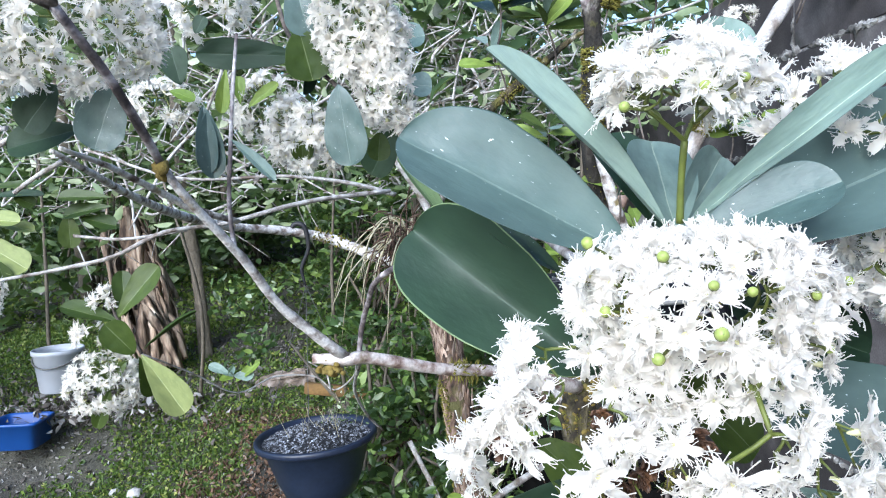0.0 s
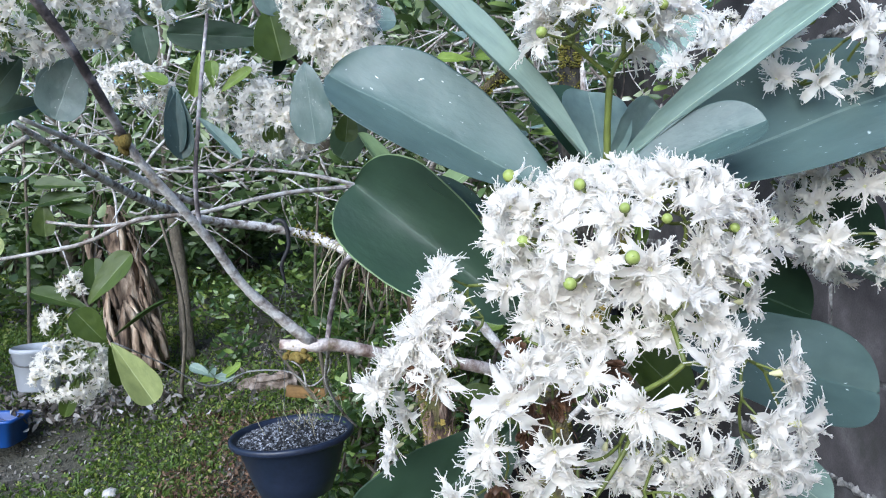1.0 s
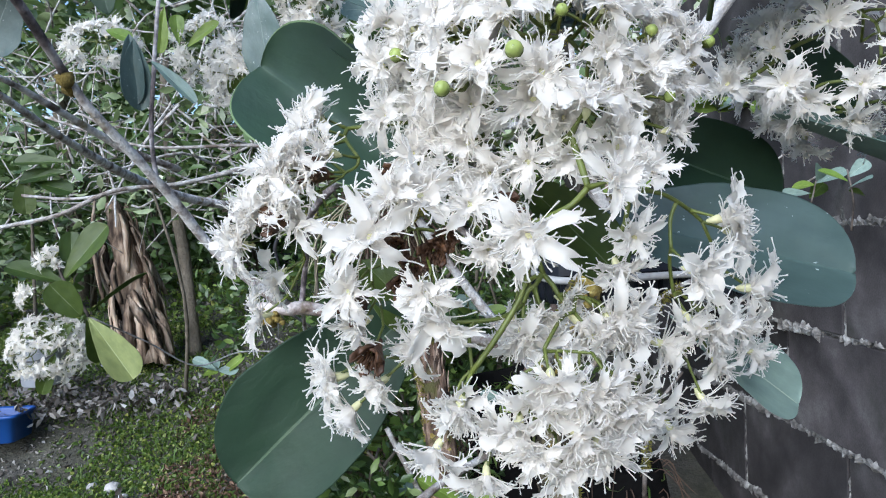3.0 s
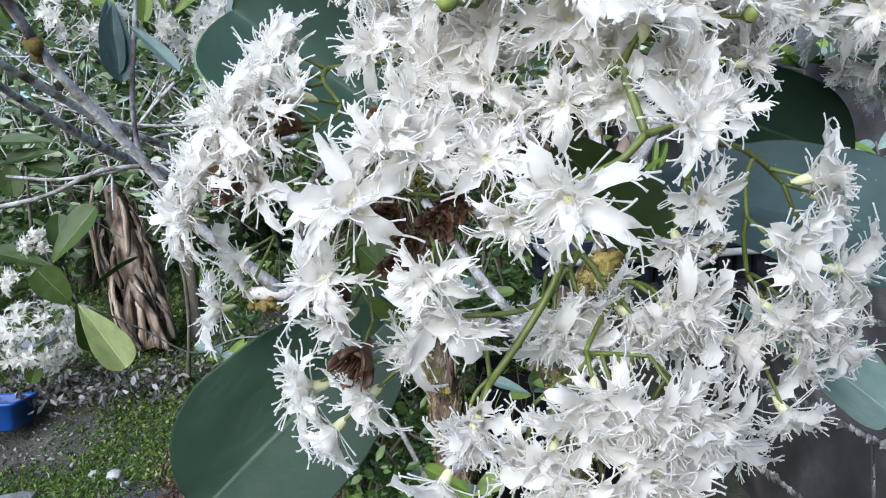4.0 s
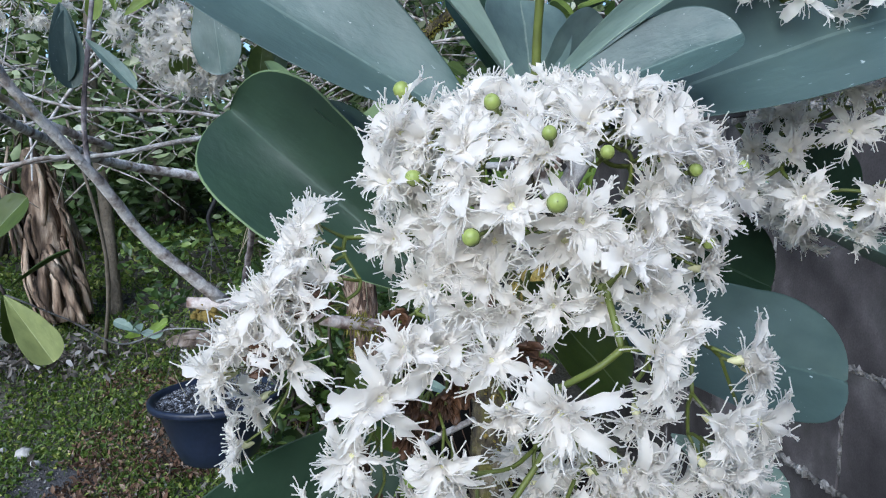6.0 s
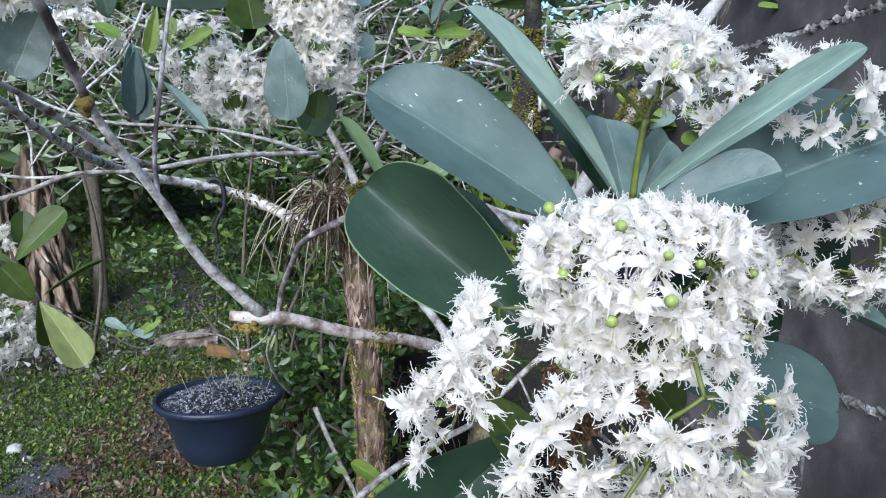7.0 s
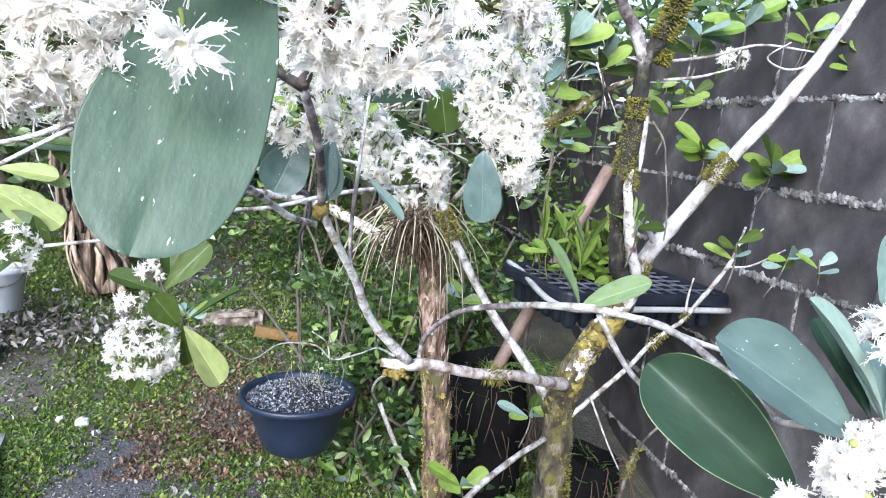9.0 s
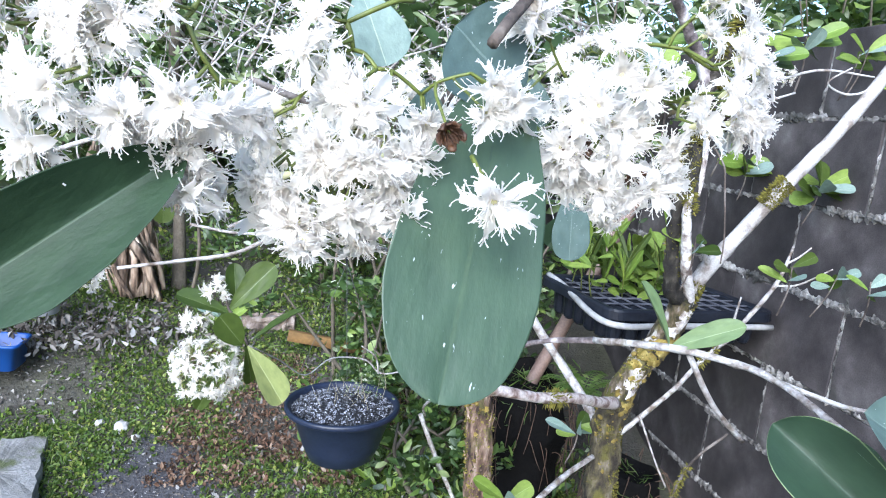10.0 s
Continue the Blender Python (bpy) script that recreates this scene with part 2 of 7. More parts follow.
STONE = surface("stone_pale", [(0.3, (0.36, 0.34, 0.32)), (0.7, (0.62, 0.6, 0.58))], 12, 0.9, 80, 0.6, 0.004)
SLAB = surface("weathered_concrete", [(0.3, (0.12, 0.118, 0.108)), (0.5, (0.25, 0.245, 0.235)), (0.7, (0.40, 0.395, 0.38))], 9, 0.95, 110, 0.8, 0.004, dirt=(11, 0.56, (0.10, 0.115, 0.05)))
PLANK = surface("plank_weathered", [(0.32, (0.10, 0.075, 0.058)), (0.5, (0.25, 0.195, 0.16)), (0.66, (0.42, 0.36, 0.32))], 26, 0.9, 120, 0.6, 0.004)
PLANK_ORANGE = surface("plank_orange", [(0.3, (0.10, 0.058, 0.022)), (0.7, (0.27, 0.155, 0.050))], 10, 0.85, 90, 0.5, 0.004)
DRY_LEAF = leafy("dry_leaf", [(0, (0.045, 0.037, 0.030)), (0.45, (0.115, 0.100, 0.088)), (0.78, (0.24, 0.225, 0.21)), (1, (0.36, 0.355, 0.35))], 0.8, 0.05, (0.3, 0.2, 0.1), vein=False)
BROWN_LEAF = leafy("brown_leaf", [(0, (0.0468, 0.025, 0.014)), (0.5, (0.125, 0.0663, 0.039)), (0.85, (0.211, 0.133, 0.0858)), (1, (0.312, 0.25, 0.195))], 0.8, 0.05, (0.234, 0.156, 0.078), vein=False)
GRIT = surface("pale_grit", [(0.3, (0.20, 0.19, 0.185)), (0.7, (0.55, 0.54, 0.53))], 60, 0.9, 300, 0.3, 0.001, island=0.5)
WEED = leafy("weed_leaf", [(0, (0.035, 0.070, 0.014)), (0.4, (0.085, 0.140, 0.024)), (0.75, (0.17, 0.24, 0.042)), (1, (0.36, 0.38, 0.10))], 0.5, 0.3, vein=False)
GRASS = leafy("grass_blade", [(0, (0.0468, 0.0936, 0.0156)), (0.6, (0.101, 0.172, 0.0312)), (1, (0.203, 0.257, 0.078))], 0.6, 0.25, vein=False)
SHRUB_LEAF = leafy("shrub_leaf", [(0, (0.0195, 0.039, 0.014)), (0.45, (0.0507, 0.0936, 0.0296)), (0.8, (0.117, 0.179, 0.0624)), (1, (0.281, 0.343, 0.203))], 0.45, 0.25, vein=False, coat=0.15)
MIXED_SHRUB = leafy("shrub_leaf_mixed", [(0, (0.022, 0.045, 0.014)), (0.5, (0.055, 0.105, 0.03)), (0.82, (0.13, 0.21, 0.05)), (0.95, (0.26, 0.36, 0.08)), (1, (0.42, 0.48, 0.36))], 0.45, 0.25, vein=False, coat=0.15)
PALE_SHRUB = leafy("shrub_leaf_pale", [(0, (0.045, 0.09, 0.03)), (0.4, (0.14, 0.21, 0.075)), (0.8, (0.36, 0.43, 0.23)), (1, (0.62, 0.66, 0.50))], 0.45, 0.3, vein=False, coat=0.15)
AIR_PLANT = leafy("air_plant_blade", [(0, (0.26, 0.22, 0.13)), (0.6, (0.46, 0.42, 0.29)), (0.9, (0.56, 0.52, 0.38)), (1, (0.24, 0.27, 0.10))], 0.6, 0.15, vein=False)
DRY_ROOT = plain("dry_root", (0.085, 0.052, 0.034), 0.9, 0, 0.4, 40)

# ---- mesh helpers ----


def mesh(name, verts, faces, mats, slots=None, smooth=True):
    me = bpy.data.meshes.new(name)
    me.from_pydata([tuple(v) for v in verts], [], [tuple(f) for f in faces])
    for m in (mats if isinstance(mats, (list, tuple)) else [mats]):
        me.materials.append(m)
    if slots is not None:
        me.polygons.foreach_set("material_index", slots)
    me.polygons.foreach_set("use_smooth", [smooth] * len(me.polygons))
    me.update()
    return me


def thing(name, place, label, category, group="", kind=""):
    e = new(name)
    e.matrix_basis = Matrix.Translation(place)
    e.empty_display_size = 0.05
    return tagged(e, label, category, group, kind)


def under(ob, parent, world=None):
    """Hang ob below parent so that it stands where it was built (or at the pose world)."""
    ob.parent = parent
    ob.matrix_parent_inverse = parent.matrix_basis.inverted() if not parent.parent else Matrix.Identity(4)
    if world is not None:
        ob.matrix_basis = world
    return ob


def part(name, data, parent, label="", world=None):
    ob = under(new(name, data), parent, world)
    return tagged(ob, label) if label else ob


def smooth_path(points, steps=5):
    """Points, each (x, y, z), on a smooth line through the given ones, and the share of the way for each."""
    p = [np.array(q, float) for q in points]
    p = [2 * p[0] - p[1]] + p + [2 * p[-1] - p[-2]]
    out, way = [], []
    for i in range(1, len(p) - 2):
        for k in range(steps):
            t = k / steps
            a, b, c, d = p[i - 1:i + 3]
            out.append(0.5 * (2 * b + (c - a) * t + (2 * a - 5 * b + 4 * c - d) * t * t + (3 * b - a - 3 * c + d) * t ** 3))
            way.append(i - 1 + t)
    out.append(p[-2])
    way.append(len(p) - 3)
    return out, way


def tube(points, radii, sides=8, steps=5, rough=0.0, cap=True):
    """Vertices and faces of a round rod along a smooth line, with its thickness at each given point."""
    line, way = smooth_path(points, steps) if steps > 1 else ([np.array(q, float) for q in points], list(range(len(points))))
    rad = np.interp(way, range(len(radii)), radii)
    v, f = [], []
    side = None
    for i, q in enumerate(line):
        d = line[min(i + 1, len(line) - 1)] - line[max(i - 1, 0)]
        d = d / (np.linalg.norm(d) + 1e-9)
        if side is None:
            side = np.cross(d, (0.3, 0.5, 0.8))
        side = side - d * (side @ d)
        side /= np.linalg.norm(side) + 1e-9
        other = np.cross(d, side)
        for k in range(sides):
            a = 2 * math.pi * k / sides
            r = rad[i]
            if rough:
                r *= 1 + rough * noise.noise(Vector(q) * (0.9 / max(rad[i], 0.004)) + Vector((k * 1.7, 0, 0)))
            v.append(q + r * (math.cos(a) * side + math.sin(a) * other))
    for i in range(len(line) - 1):
        for k in range(sides):
            a, b = i * sides + k, i * sides + (k + 1) % sides
            f.append((a, b, b + sides, a + sides))
    if cap:
        f.append(tuple(range(sides))[::-1])
        f.append(tuple(range(len(v) - sides, len(v))))
    return v, f


def join(pieces):
    v, f, s = [], [], []
    for piece in pieces:
        k = len(v)
        v.extend(piece[0])
        f.extend([tuple(i + k for i in q) for q in piece[1]])
        s.extend([piece[2] if len(piece) > 2 else 0] * len(piece[1]))
    return v, f, s


def rod(name, points, radii, mat, parent, label="", sides=9, rough=0.25, steps=5):
    v, f = tube(points, radii, sides, steps, rough)
    return part(name, mesh(name, v, f, mat), parent, label)


def blob(centre, r, bumps=0.25, rings=5, sides=8, squash=1.0, seed=0.0):
    """A lumpy round body."""
    v, f = [], []
    c = Vector(centre)
    for i in range(rings + 1):
        t = math.pi * i / rings
        for k in range(sides):
            a = 2 * math.pi * k / sides
            d = Vector((math.sin(t) * math.cos(a), math.sin(t) * math.sin(a), math.cos(t) * squash))
            v.append(c + d * r * (1 + bumps * noise.noise(d * 2.3 + Vector((seed, seed * 2, seed)) + c * 30)))
    for i in range(rings):
        for k in range(sides):
            a, b = i * sides + k, i * sides + (k + 1) % sides
            f.append((a, a + sides, b + sides, b))
    return v, f


def turned(profile, sides=32, closed=False):
    """A body turned about z from (radius, height) pairs."""
    v, f = [], []
    for r, z in profile:
        for k in range(sides):
            a = 2 * math.pi * k / sides
            v.append((r * math.cos(a), r * math.sin(a), z))
    n = len(profile)
    for i in range(n - 1 + closed):
        for k in range(sides):
            a, b = i * sides + k, i * sides + (k + 1) % sides
            c = ((i + 1) % n) * sides
            f.append((a, b, c + (k + 1) % sides, c + k))
    return v, f


def box(cx, cy, cz, sx, sy, sz, turn=None):
    """A block with its edges broken."""
    bm = bmesh.new()
    bmesh.ops.create_cube(bm, size=1)
    bmesh.ops.scale(bm, vec=(sx, sy, sz), verts=bm.verts)
    bmesh.ops.bevel(bm, geom=bm.edges[:], offset=min(sx, sy, sz) * 0.12, segments=1, affect="EDGES")
    m = Matrix.Translation((cx, cy, cz)) @ (turn or Matrix.Identity(4))
    bm.transform(m)
    out = [tuple(v.co) for v in bm.verts], [tuple(v.index for v in q.verts) for q in bm.faces]
    bm.free()
    return out


# ---- leaves of the flowering tree: one unit long, one unit wide, with two faces and a rim ----


def outline(x, swell, tip):
    """Half width of a leaf at the share x of its length: swell says how slowly it widens, tip how blunt it ends."""
    return x ** swell * max(0.0, 1 - x ** tip) ** 0.5


def leaf_mesh(name, mats, shape, fold=0.18, curl=0.12, wave=0.03, seed=1):
    """shape: swell and tip of the outline. fold: how far the halves rise from the midrib. curl: how far the tip bends down."""
    across = (-1.0, -0.972, -0.75, -0.45, -0.2, -0.022, 0.022, 0.2, 0.45, 0.75, 0.972, 1.0)
    rows = 20
    most = max(outline(k / 50, *shape) for k in range(51))
    v, f, s = [], [], []
    for side in (0, 1):
        for i in range(rows + 1):
            x = 1 - (1 - i / rows) ** 1.7
            half = max(outline(x, *shape) / most, 0.03) * 0.5
            for u in across:
                y = u * half * (1 + 0.05 * noise.noise(Vector((x * 6, u, seed * 5.3))))
                z = fold * abs(u) ** 1.4 * half * 2 - curl * x * x + wave * noise.noise(Vector((x * 5, u * 2, seed * 3.1)))
                if abs(u) < 0.05:
                    z -= 0.006
                thick = 0.006 if abs(u) < 0.15 else 0.0035
                v.append((x, y, z - side * thick))
    w = len(across)
    k = (rows + 1) * w
    for i in range(rows):
        for j in range(w - 1):
            a = i * w + j
            f.append((a, a + w, a + w + 1, a + 1))
            s.append(3 if j == 5 and i < rows - 1 else 2 if j in (0, w - 2) else 0)
            f.append((k + a, k + a + 1, k + a + w + 1, k + a + w))
            s.append(1)
        for j, turn in ((0, 1), (w - 1, -1)):
            a = i * w + j
            q = (a, k + a, k + a + w, a + w)
            f.append(q[::turn])
            s.append(2)
    for i, turn in ((0, -1), (rows, 1)):
        for j in range(w - 1):
            a = i * w + j
            q = (a, k + a, k + a + 1, a + 1)
            f.append(q[::turn])
            s.append(2)
    return mesh(name, v, f, mats, s)


OBOVATE, ELLIPTIC, ROUND, NARROW = (0.85, 3.8), (0.62, 3.0), (0.56, 3.4), (0.7, 2.4)
RIBS = {"blue": (0.15, 0.21, 0.185), "dark": (0.05, 0.09, 0.045), "pale": (0.40, 0.48, 0.36), "yellow": (0.50, 0.55, 0.25), "olive": (0.15, 0.20, 0.07), "blue_shaded": (0.07, 0.115, 0.10), "sage": (0.066, 0.108, 0.058), "fresh": (0.36, 0.48, 0.13), "light": (0.34, 0.42, 0.22), "deep": (0.038, 0.074, 0.041)}
LEAVES = {}
for kind_, top_, low_ in (("blue", LEAF_TOP, LEAF_UNDER), ("dark", LEAF_SHADED, LEAF_SHADED), ("pale", LEAF_PALE, LEAF_PALE), ("yellow", LEAF_YELLOW, LEAF_YELLOW),
                          ("olive", LEAF_OLIVE, LEAF_OLIVE), ("blue_shaded", LEAF_TOP_SHADED, LEAF_TOP_SHADED), ("sage", LEAF_SAGE, LEAF_SAGE), ("fresh", LEAF_FRESH, LEAF_FRESH), ("light", LEAF_LIGHT, LEAF_LIGHT), ("deep", LEAF_DEEP, LEAF_DEEP)):
    rib_ = plain("leaf_rib_" + kind_, RIBS[kind_], 0.5, 0.15, 0.15, 40)
    for shape_, out_, fold_, curl_, wave_ in (("obovate", OBOVATE, 0.10, 0.10, 0.02), ("folded", ELLIPTIC, 0.17, 0.06, 0.02), ("round", ROUND, 0.12, 0.06, 0.025), ("broad", ROUND, 0.26, 0.05, 0.02), ("flat", ROUND, 0.03, 0.08, 0.03), ("narrow", NARROW, 0.10, 0.12, 0.02)):
        # light caught on the deep leaf's edge is painted as a light green rim
        LEAVES[kind_, shape_] = leaf_mesh("leaf_" + kind_ + "_" + shape_, [top_, low_, LEAF_LIGHT if kind_ == "deep" else top_, rib_], out_, fold_, curl_, wave_, len(LEAVES) % 7)
TINT = {"blue": "leathery leaf with bluish sky sheen in its green", "dark": "dark green leaf with shade put into its colour", "pale": "pale silvery green leaf", "yellow": "yellowing pale leaf", "olive": "olive green glossy leaf", "fresh": "fresh yellow-green leaf", "blue_shaded": "leathery leaf with shade put into its bluish green", "sage": "broad grey-green leaf", "light": "light green young leaf", "deep": "deep green leathery leaf with some shade in its colour"}


def leaf(parent, base, tip, up, wide, kind="blue", shape="obovate", bend=1.0):
    """A leaf from base to tip whose upper side looks towards up; wide: metres across."""
    b, t, u = Vector(base), Vector(tip), Vector(up)
    x = t - b
    length = x.length
    x.normalize()
    z = (u - x * u.dot(x)).normalized()
    y = z.cross(x)
    m = Matrix((x * length, y * wide, z * length * 0.6 * bend)).transposed().to_4x4()
    m.translation = b
    return part("leaf", LEAVES[kind, shape], parent, TINT[kind], m)


# ---- blossoms ----


def blossom_mesh(name, seed, ribbons, fringe, threads, radius, thick, far=False, open_=1.0, broad=1.0):
    """A limp white flower looking along z: soft ribbons whose ragged ends split into fine threads, and a brush of short stamens."""
    g = np.random.default_rng(seed)
    pieces = []
    up = np.array((0.0, 0.0, 1.0))
    rows, across = (5, 3) if far else (8, 5)

    def thread(start, way, long_, fat):
        bend = np.array(g.normal(size=3)) * 0.30
        pts = [start]
        for k in range(2 if far else 3):
            way = way + bend * 0.6
            way = way / np.linalg.norm(way)
            pts.append(pts[-1] + way * long_ / (2 if far else 3))
        v, f = tube(pts, [fat, fat * 0.85, fat * 0.75, fat * 1.25][:len(pts)], 3, 1, 0, False)
        pieces.append((v, f, 0))

    for k in range(ribbons):
        inner = k >= 5
        a = 2 * math.pi * ((k + g.uniform(-0.25, 0.25)) / 5 if not inner else (k - 4.5 + g.uniform(-0.3, 0.3)) / max(1, ribbons - 5))
        lean = (g.uniform(0.45, 1.0) if inner else g.uniform(1.0, 1.8)) * open_
        long_, wide = radius * (g.uniform(0.5, 0.7) if inner else g.uniform(0.7, 1.05)), radius * g.uniform(0.14, 0.24) * broad
        out, side = np.array((math.cos(a), math.sin(a), 0)), np.array((-math.sin(a), math.cos(a), 0))
        twist, sway, droop = g.normal() * 0.6, g.normal() * 0.35, g.uniform(-0.1, 1.0)
        q, step, v, ends = out * radius * 0.06, long_ / rows, [], []
        for i in range(rows + 1):
            t = i / rows
            ang = lean * (0.5 + 0.5 * t) + droop * t * t
            way = out * math.sin(ang) + up * math.cos(ang) + side * sway * t
            if i:
                q = q + way * step
            rise = up * math.sin(ang) - out * math.cos(ang)
            w = wide * (0.42 + 1.0 * t - 0.8 * t ** 3) * (1 + 0.22 * g.normal())
            cross = side * math.cos(twist * t) + rise * math.sin(twist * t)
            for j in range(across):
                u = 2 * j / (across - 1) - 1
                p = q + cross * u * w + rise * (0.5 * w * u * u + 0.03 * radius * g.normal()) + way * (0.07 * long_ * g.normal() if i == rows else 0)
                v.append(p)
                if t > 0.4 and (abs(u) > 0.9 or i == rows):
                    ends.append((p, way + cross * u * (0.5 if i == rows else 0.9), t))
        n0 = len(v)
        v += [p - up * 0.0002 for p in v]
        f = []
        for i in range(rows):
            for j in range(across - 1):
                c = i * across + j
                f += [(c, c + 1, c + across + 1, c + across), (n0 + c, n0 + c + across, n0 + c + across + 1, n0 + c + 1)]
        pieces.append((v, f, 0))
        for _ in range(fringe):
            p, way, t = ends[g.integers(len(ends))]
            thread(p - way * 0.03 * radius, way + g.normal(size=3) * 0.28, radius * g.uniform(0.12, 0.38), thick * g.uniform(0.7, 1.0))
    for k in range(threads):
        a = 2 * math.pi * k * 0.618034 + g.uniform(-0.3, 0.3)
        lean = (0.25 + 1.25 * math.sqrt((k + 0.5) / threads)) * open_
        out = np.array((math.cos(a), math.sin(a), 0))
        way = out * math.sin(lean) + up * math.cos(lean)
        thread(out * radius * 0.07, way, radius * g.uniform(0.4, 0.85), thick * 0.85)
    cup = turned([(radius * 0.03, -radius * 0.35), (radius * 0.10, -radius * 0.2), (radius * 0.12, 0), (radius * 0.08, radius * 0.05), (0.0001, radius * 0.03)], 7)
    pieces.append((*cup, 1))
    v, f, s = join(pieces)
    return mesh(name, v, f, [FAR_WHITE if far else WHITE, CREAM], s)


BLOSSOMS = [blossom_mesh("blossom", 11 + k, (10, 11, 9, 8, 10, 9)[k], (9, 10, 9, 7, 11, 9)[k], 18, 0.0156, 0.00036, False, (1.0, 1.08, 0.95, 1.0, 1.12, 0.85)[k], (1.0, 0.9, 1.1, 1.35, 0.85, 1.1)[k]) for k in range(6)]
FAR_BLOSSOMS = [blossom_mesh("blossom_small", 31 + k, 8, 5, 18, 0.0172, 0.00050, True, (1.0, 1.1, 0.85, 0.95)[k]) for k in range(4)]


def bud_mesh():
    a = turned([(0.0008, -0.006), (0.0016, -0.003), (0.003, -0.001), (0.0042, 0.001), (0.0044, 0.003), (0.0034, 0.0052), (0.0018, 0.0062), (0.0003, 0.0064)], 12)
    b = turned([(0.001, -0.0045), (0.0032, -0.0012), (0.0046, 0.0004), (0.0047, 0.001), (0.0043, 0.0012)], 12)
    v, f, s = join([(*a, 0), (*b, 1)])
    return mesh("bud", v, f, [BUD, STALK], s)


def calyx_mesh():
    pieces = [(*turned([(0.0008, -0.007), (0.0018, -0.004), (0.0034, -0.001), (0.0040, 0.0012), (0.0036, 0.0015), (0.0026, 0.0), (0.0008, -0.001)], 12), 0)]
    for k in range(5):
        a = 2 * math.pi * k / 5
        o, t = Vector((math.cos(a), math.sin(a), 0)), Vector((-math.sin(a), math.cos(a), 0))
        q = [o * 0.0036 - t * 0.0021, o * 0.0036 + t * 0.0021, o * 0.0050 + t * 0.0012 + Vector((0, 0, 0.0026)), o * 0.0046 + Vector((0, 0, 0.0042)), o * 0.0050 - t * 0.0012 + Vector((0, 0, 0.0026))]
        pieces.append(([*q, *[c - o * 0.0006 for c in q]], [(0, 1, 2, 3, 4), (9, 8, 7, 6, 5), (0, 5, 6, 1), (1, 6, 7, 2), (2, 7, 8, 3), (3, 8, 9, 4), (4, 9, 5, 0)], 0))
    for k in range(14):
        a, r = 2.4 * k, 0.0026 * math.sqrt(k / 14)
        p = Vector((r * math.cos(a), r * math.sin(a), 0.0))
        pieces.append((*tube([p, p * 1.3 + Vector((0, 0, 0.0025)), p * 1.7 + Vector((0, 0, 0.0045))], [0.0003, 0.00025, 0.0002], 3, 1), 0))
    v, f, s = join(pieces)
    return mesh("calyx", v, f, [CALYX], s)


BUD_MESH, CALYX_MESH = bud_mesh(), calyx_mesh()


def facing(place, way, spin=0.0, size=1.0):
    q = Vector(way).to_track_quat("Z", "Y")
    return Matrix.Translation(place) @ q.to_matrix().to_4x4() @ Matrix.Rotation(spin, 4, "Z") @ Matrix.Diagonal((size, size, size, 1))


def cluster(parent, root, places, core, label, far=False, size=1.0, buds=(), spent=(), lean=(0, -0.35, 0.25), stem=0.0013):
    """A panicle: a forking green stalk from root, a blossom at each place (looking away from core), green buds and spent brown cups."""
    g = random.Random(len(places) * 7 + int(abs(root[0]) * 1000))
    core, root = Vector(core), Vector(root)
    pieces = []
    ends = [Vector(p) for p in places] + [Vector(p) for p in buds] + [Vector(p) for p in spent]
    # the stalk forks again and again: each short flower stalk springs from the nearest wood grown so far
    grown = [(root, stem * 1.25)]
    for p in sorted(ends, key=lambda e: (e - root).length):
        foot = p + (core - p).normalized() * min(0.013, (core - p).length * 0.6)
        q, r = min(grown, key=lambda c: (c[0] - foot).length + 0.25 * (c[0] - root).length)
        bow = Vector((g.uniform(-1, 1), g.uniform(-1, 1), g.uniform(-1, 1))) * (foot - q).length * 0.12
        r2 = max(stem * 0.62, r * 0.9)
        line = [q, q.lerp(foot, 0.33) + bow, q.lerp(foot, 0.67) + bow * 0.7, foot]
        pieces.append((*tube(line, [r, (r + r2) / 2, (r + r2) / 2, r2], 6, 3), 0))
        pieces.append((*tube([foot, foot.lerp(p, 0.5), p], [r2, stem * 0.6, stem * 0.55], 5, 2), 0))
        grown += [(c, r2) for c in line[1:]]
    v, f, s = join(pieces)
    head = part("flower_head", mesh("branched_stalk", v, f, STALK), parent, label)
    pool = FAR_BLOSSOMS if far else BLOSSOMS
    for p in places:
        way = (Vector(p) - core).normalized() + Vector(lean) + Vector((g.uniform(-1, 1), g.uniform(-1, 1), g.uniform(-1, 1))) * 0.35
        part("flower", pool[g.randrange(len(pool))], head, "", facing(p, way, g.uniform(0, 6.28), size * g.uniform(0.85, 1.15)))
    for p in buds:
        part("bud", BUD_MESH, head, "round green bud", facing(p, (Vector(p) - core).normalized() + Vector(lean), g.uniform(0, 6), g.uniform(0.5, 0.72)))
    for p in spent:
        part("calyx", CALYX_MESH, head, "spent brown calyx", facing(p, (Vector(p) - core).normalized() + Vector(lean), g.uniform(0, 6), g.uniform(1.0, 1.45)))
    return head


def shell(centre, radii, count, seed, lo=-0.5, back=0.45, gap=0.55):
    """Places spread over the outside of a rounded head, few of them on its far side (y) or its underside."""
    g = np.random.default_rng(seed)
    out = []
    tries = 0
    while len(out) < count and tries < 20000:
        tries += 1
        d = g.normal(size=3)
        d /= np.linalg.norm(d)
        if d[1] > back or d[2] < lo:
            continue
        p = np.array(centre) + d * np.array(radii) * g.uniform(0.82, 1.04)
        if all(np.linalg.norm((p - q) / np.array(radii)) > gap for q in out):
            out.append(p)
    return [tuple(p) for p in out]


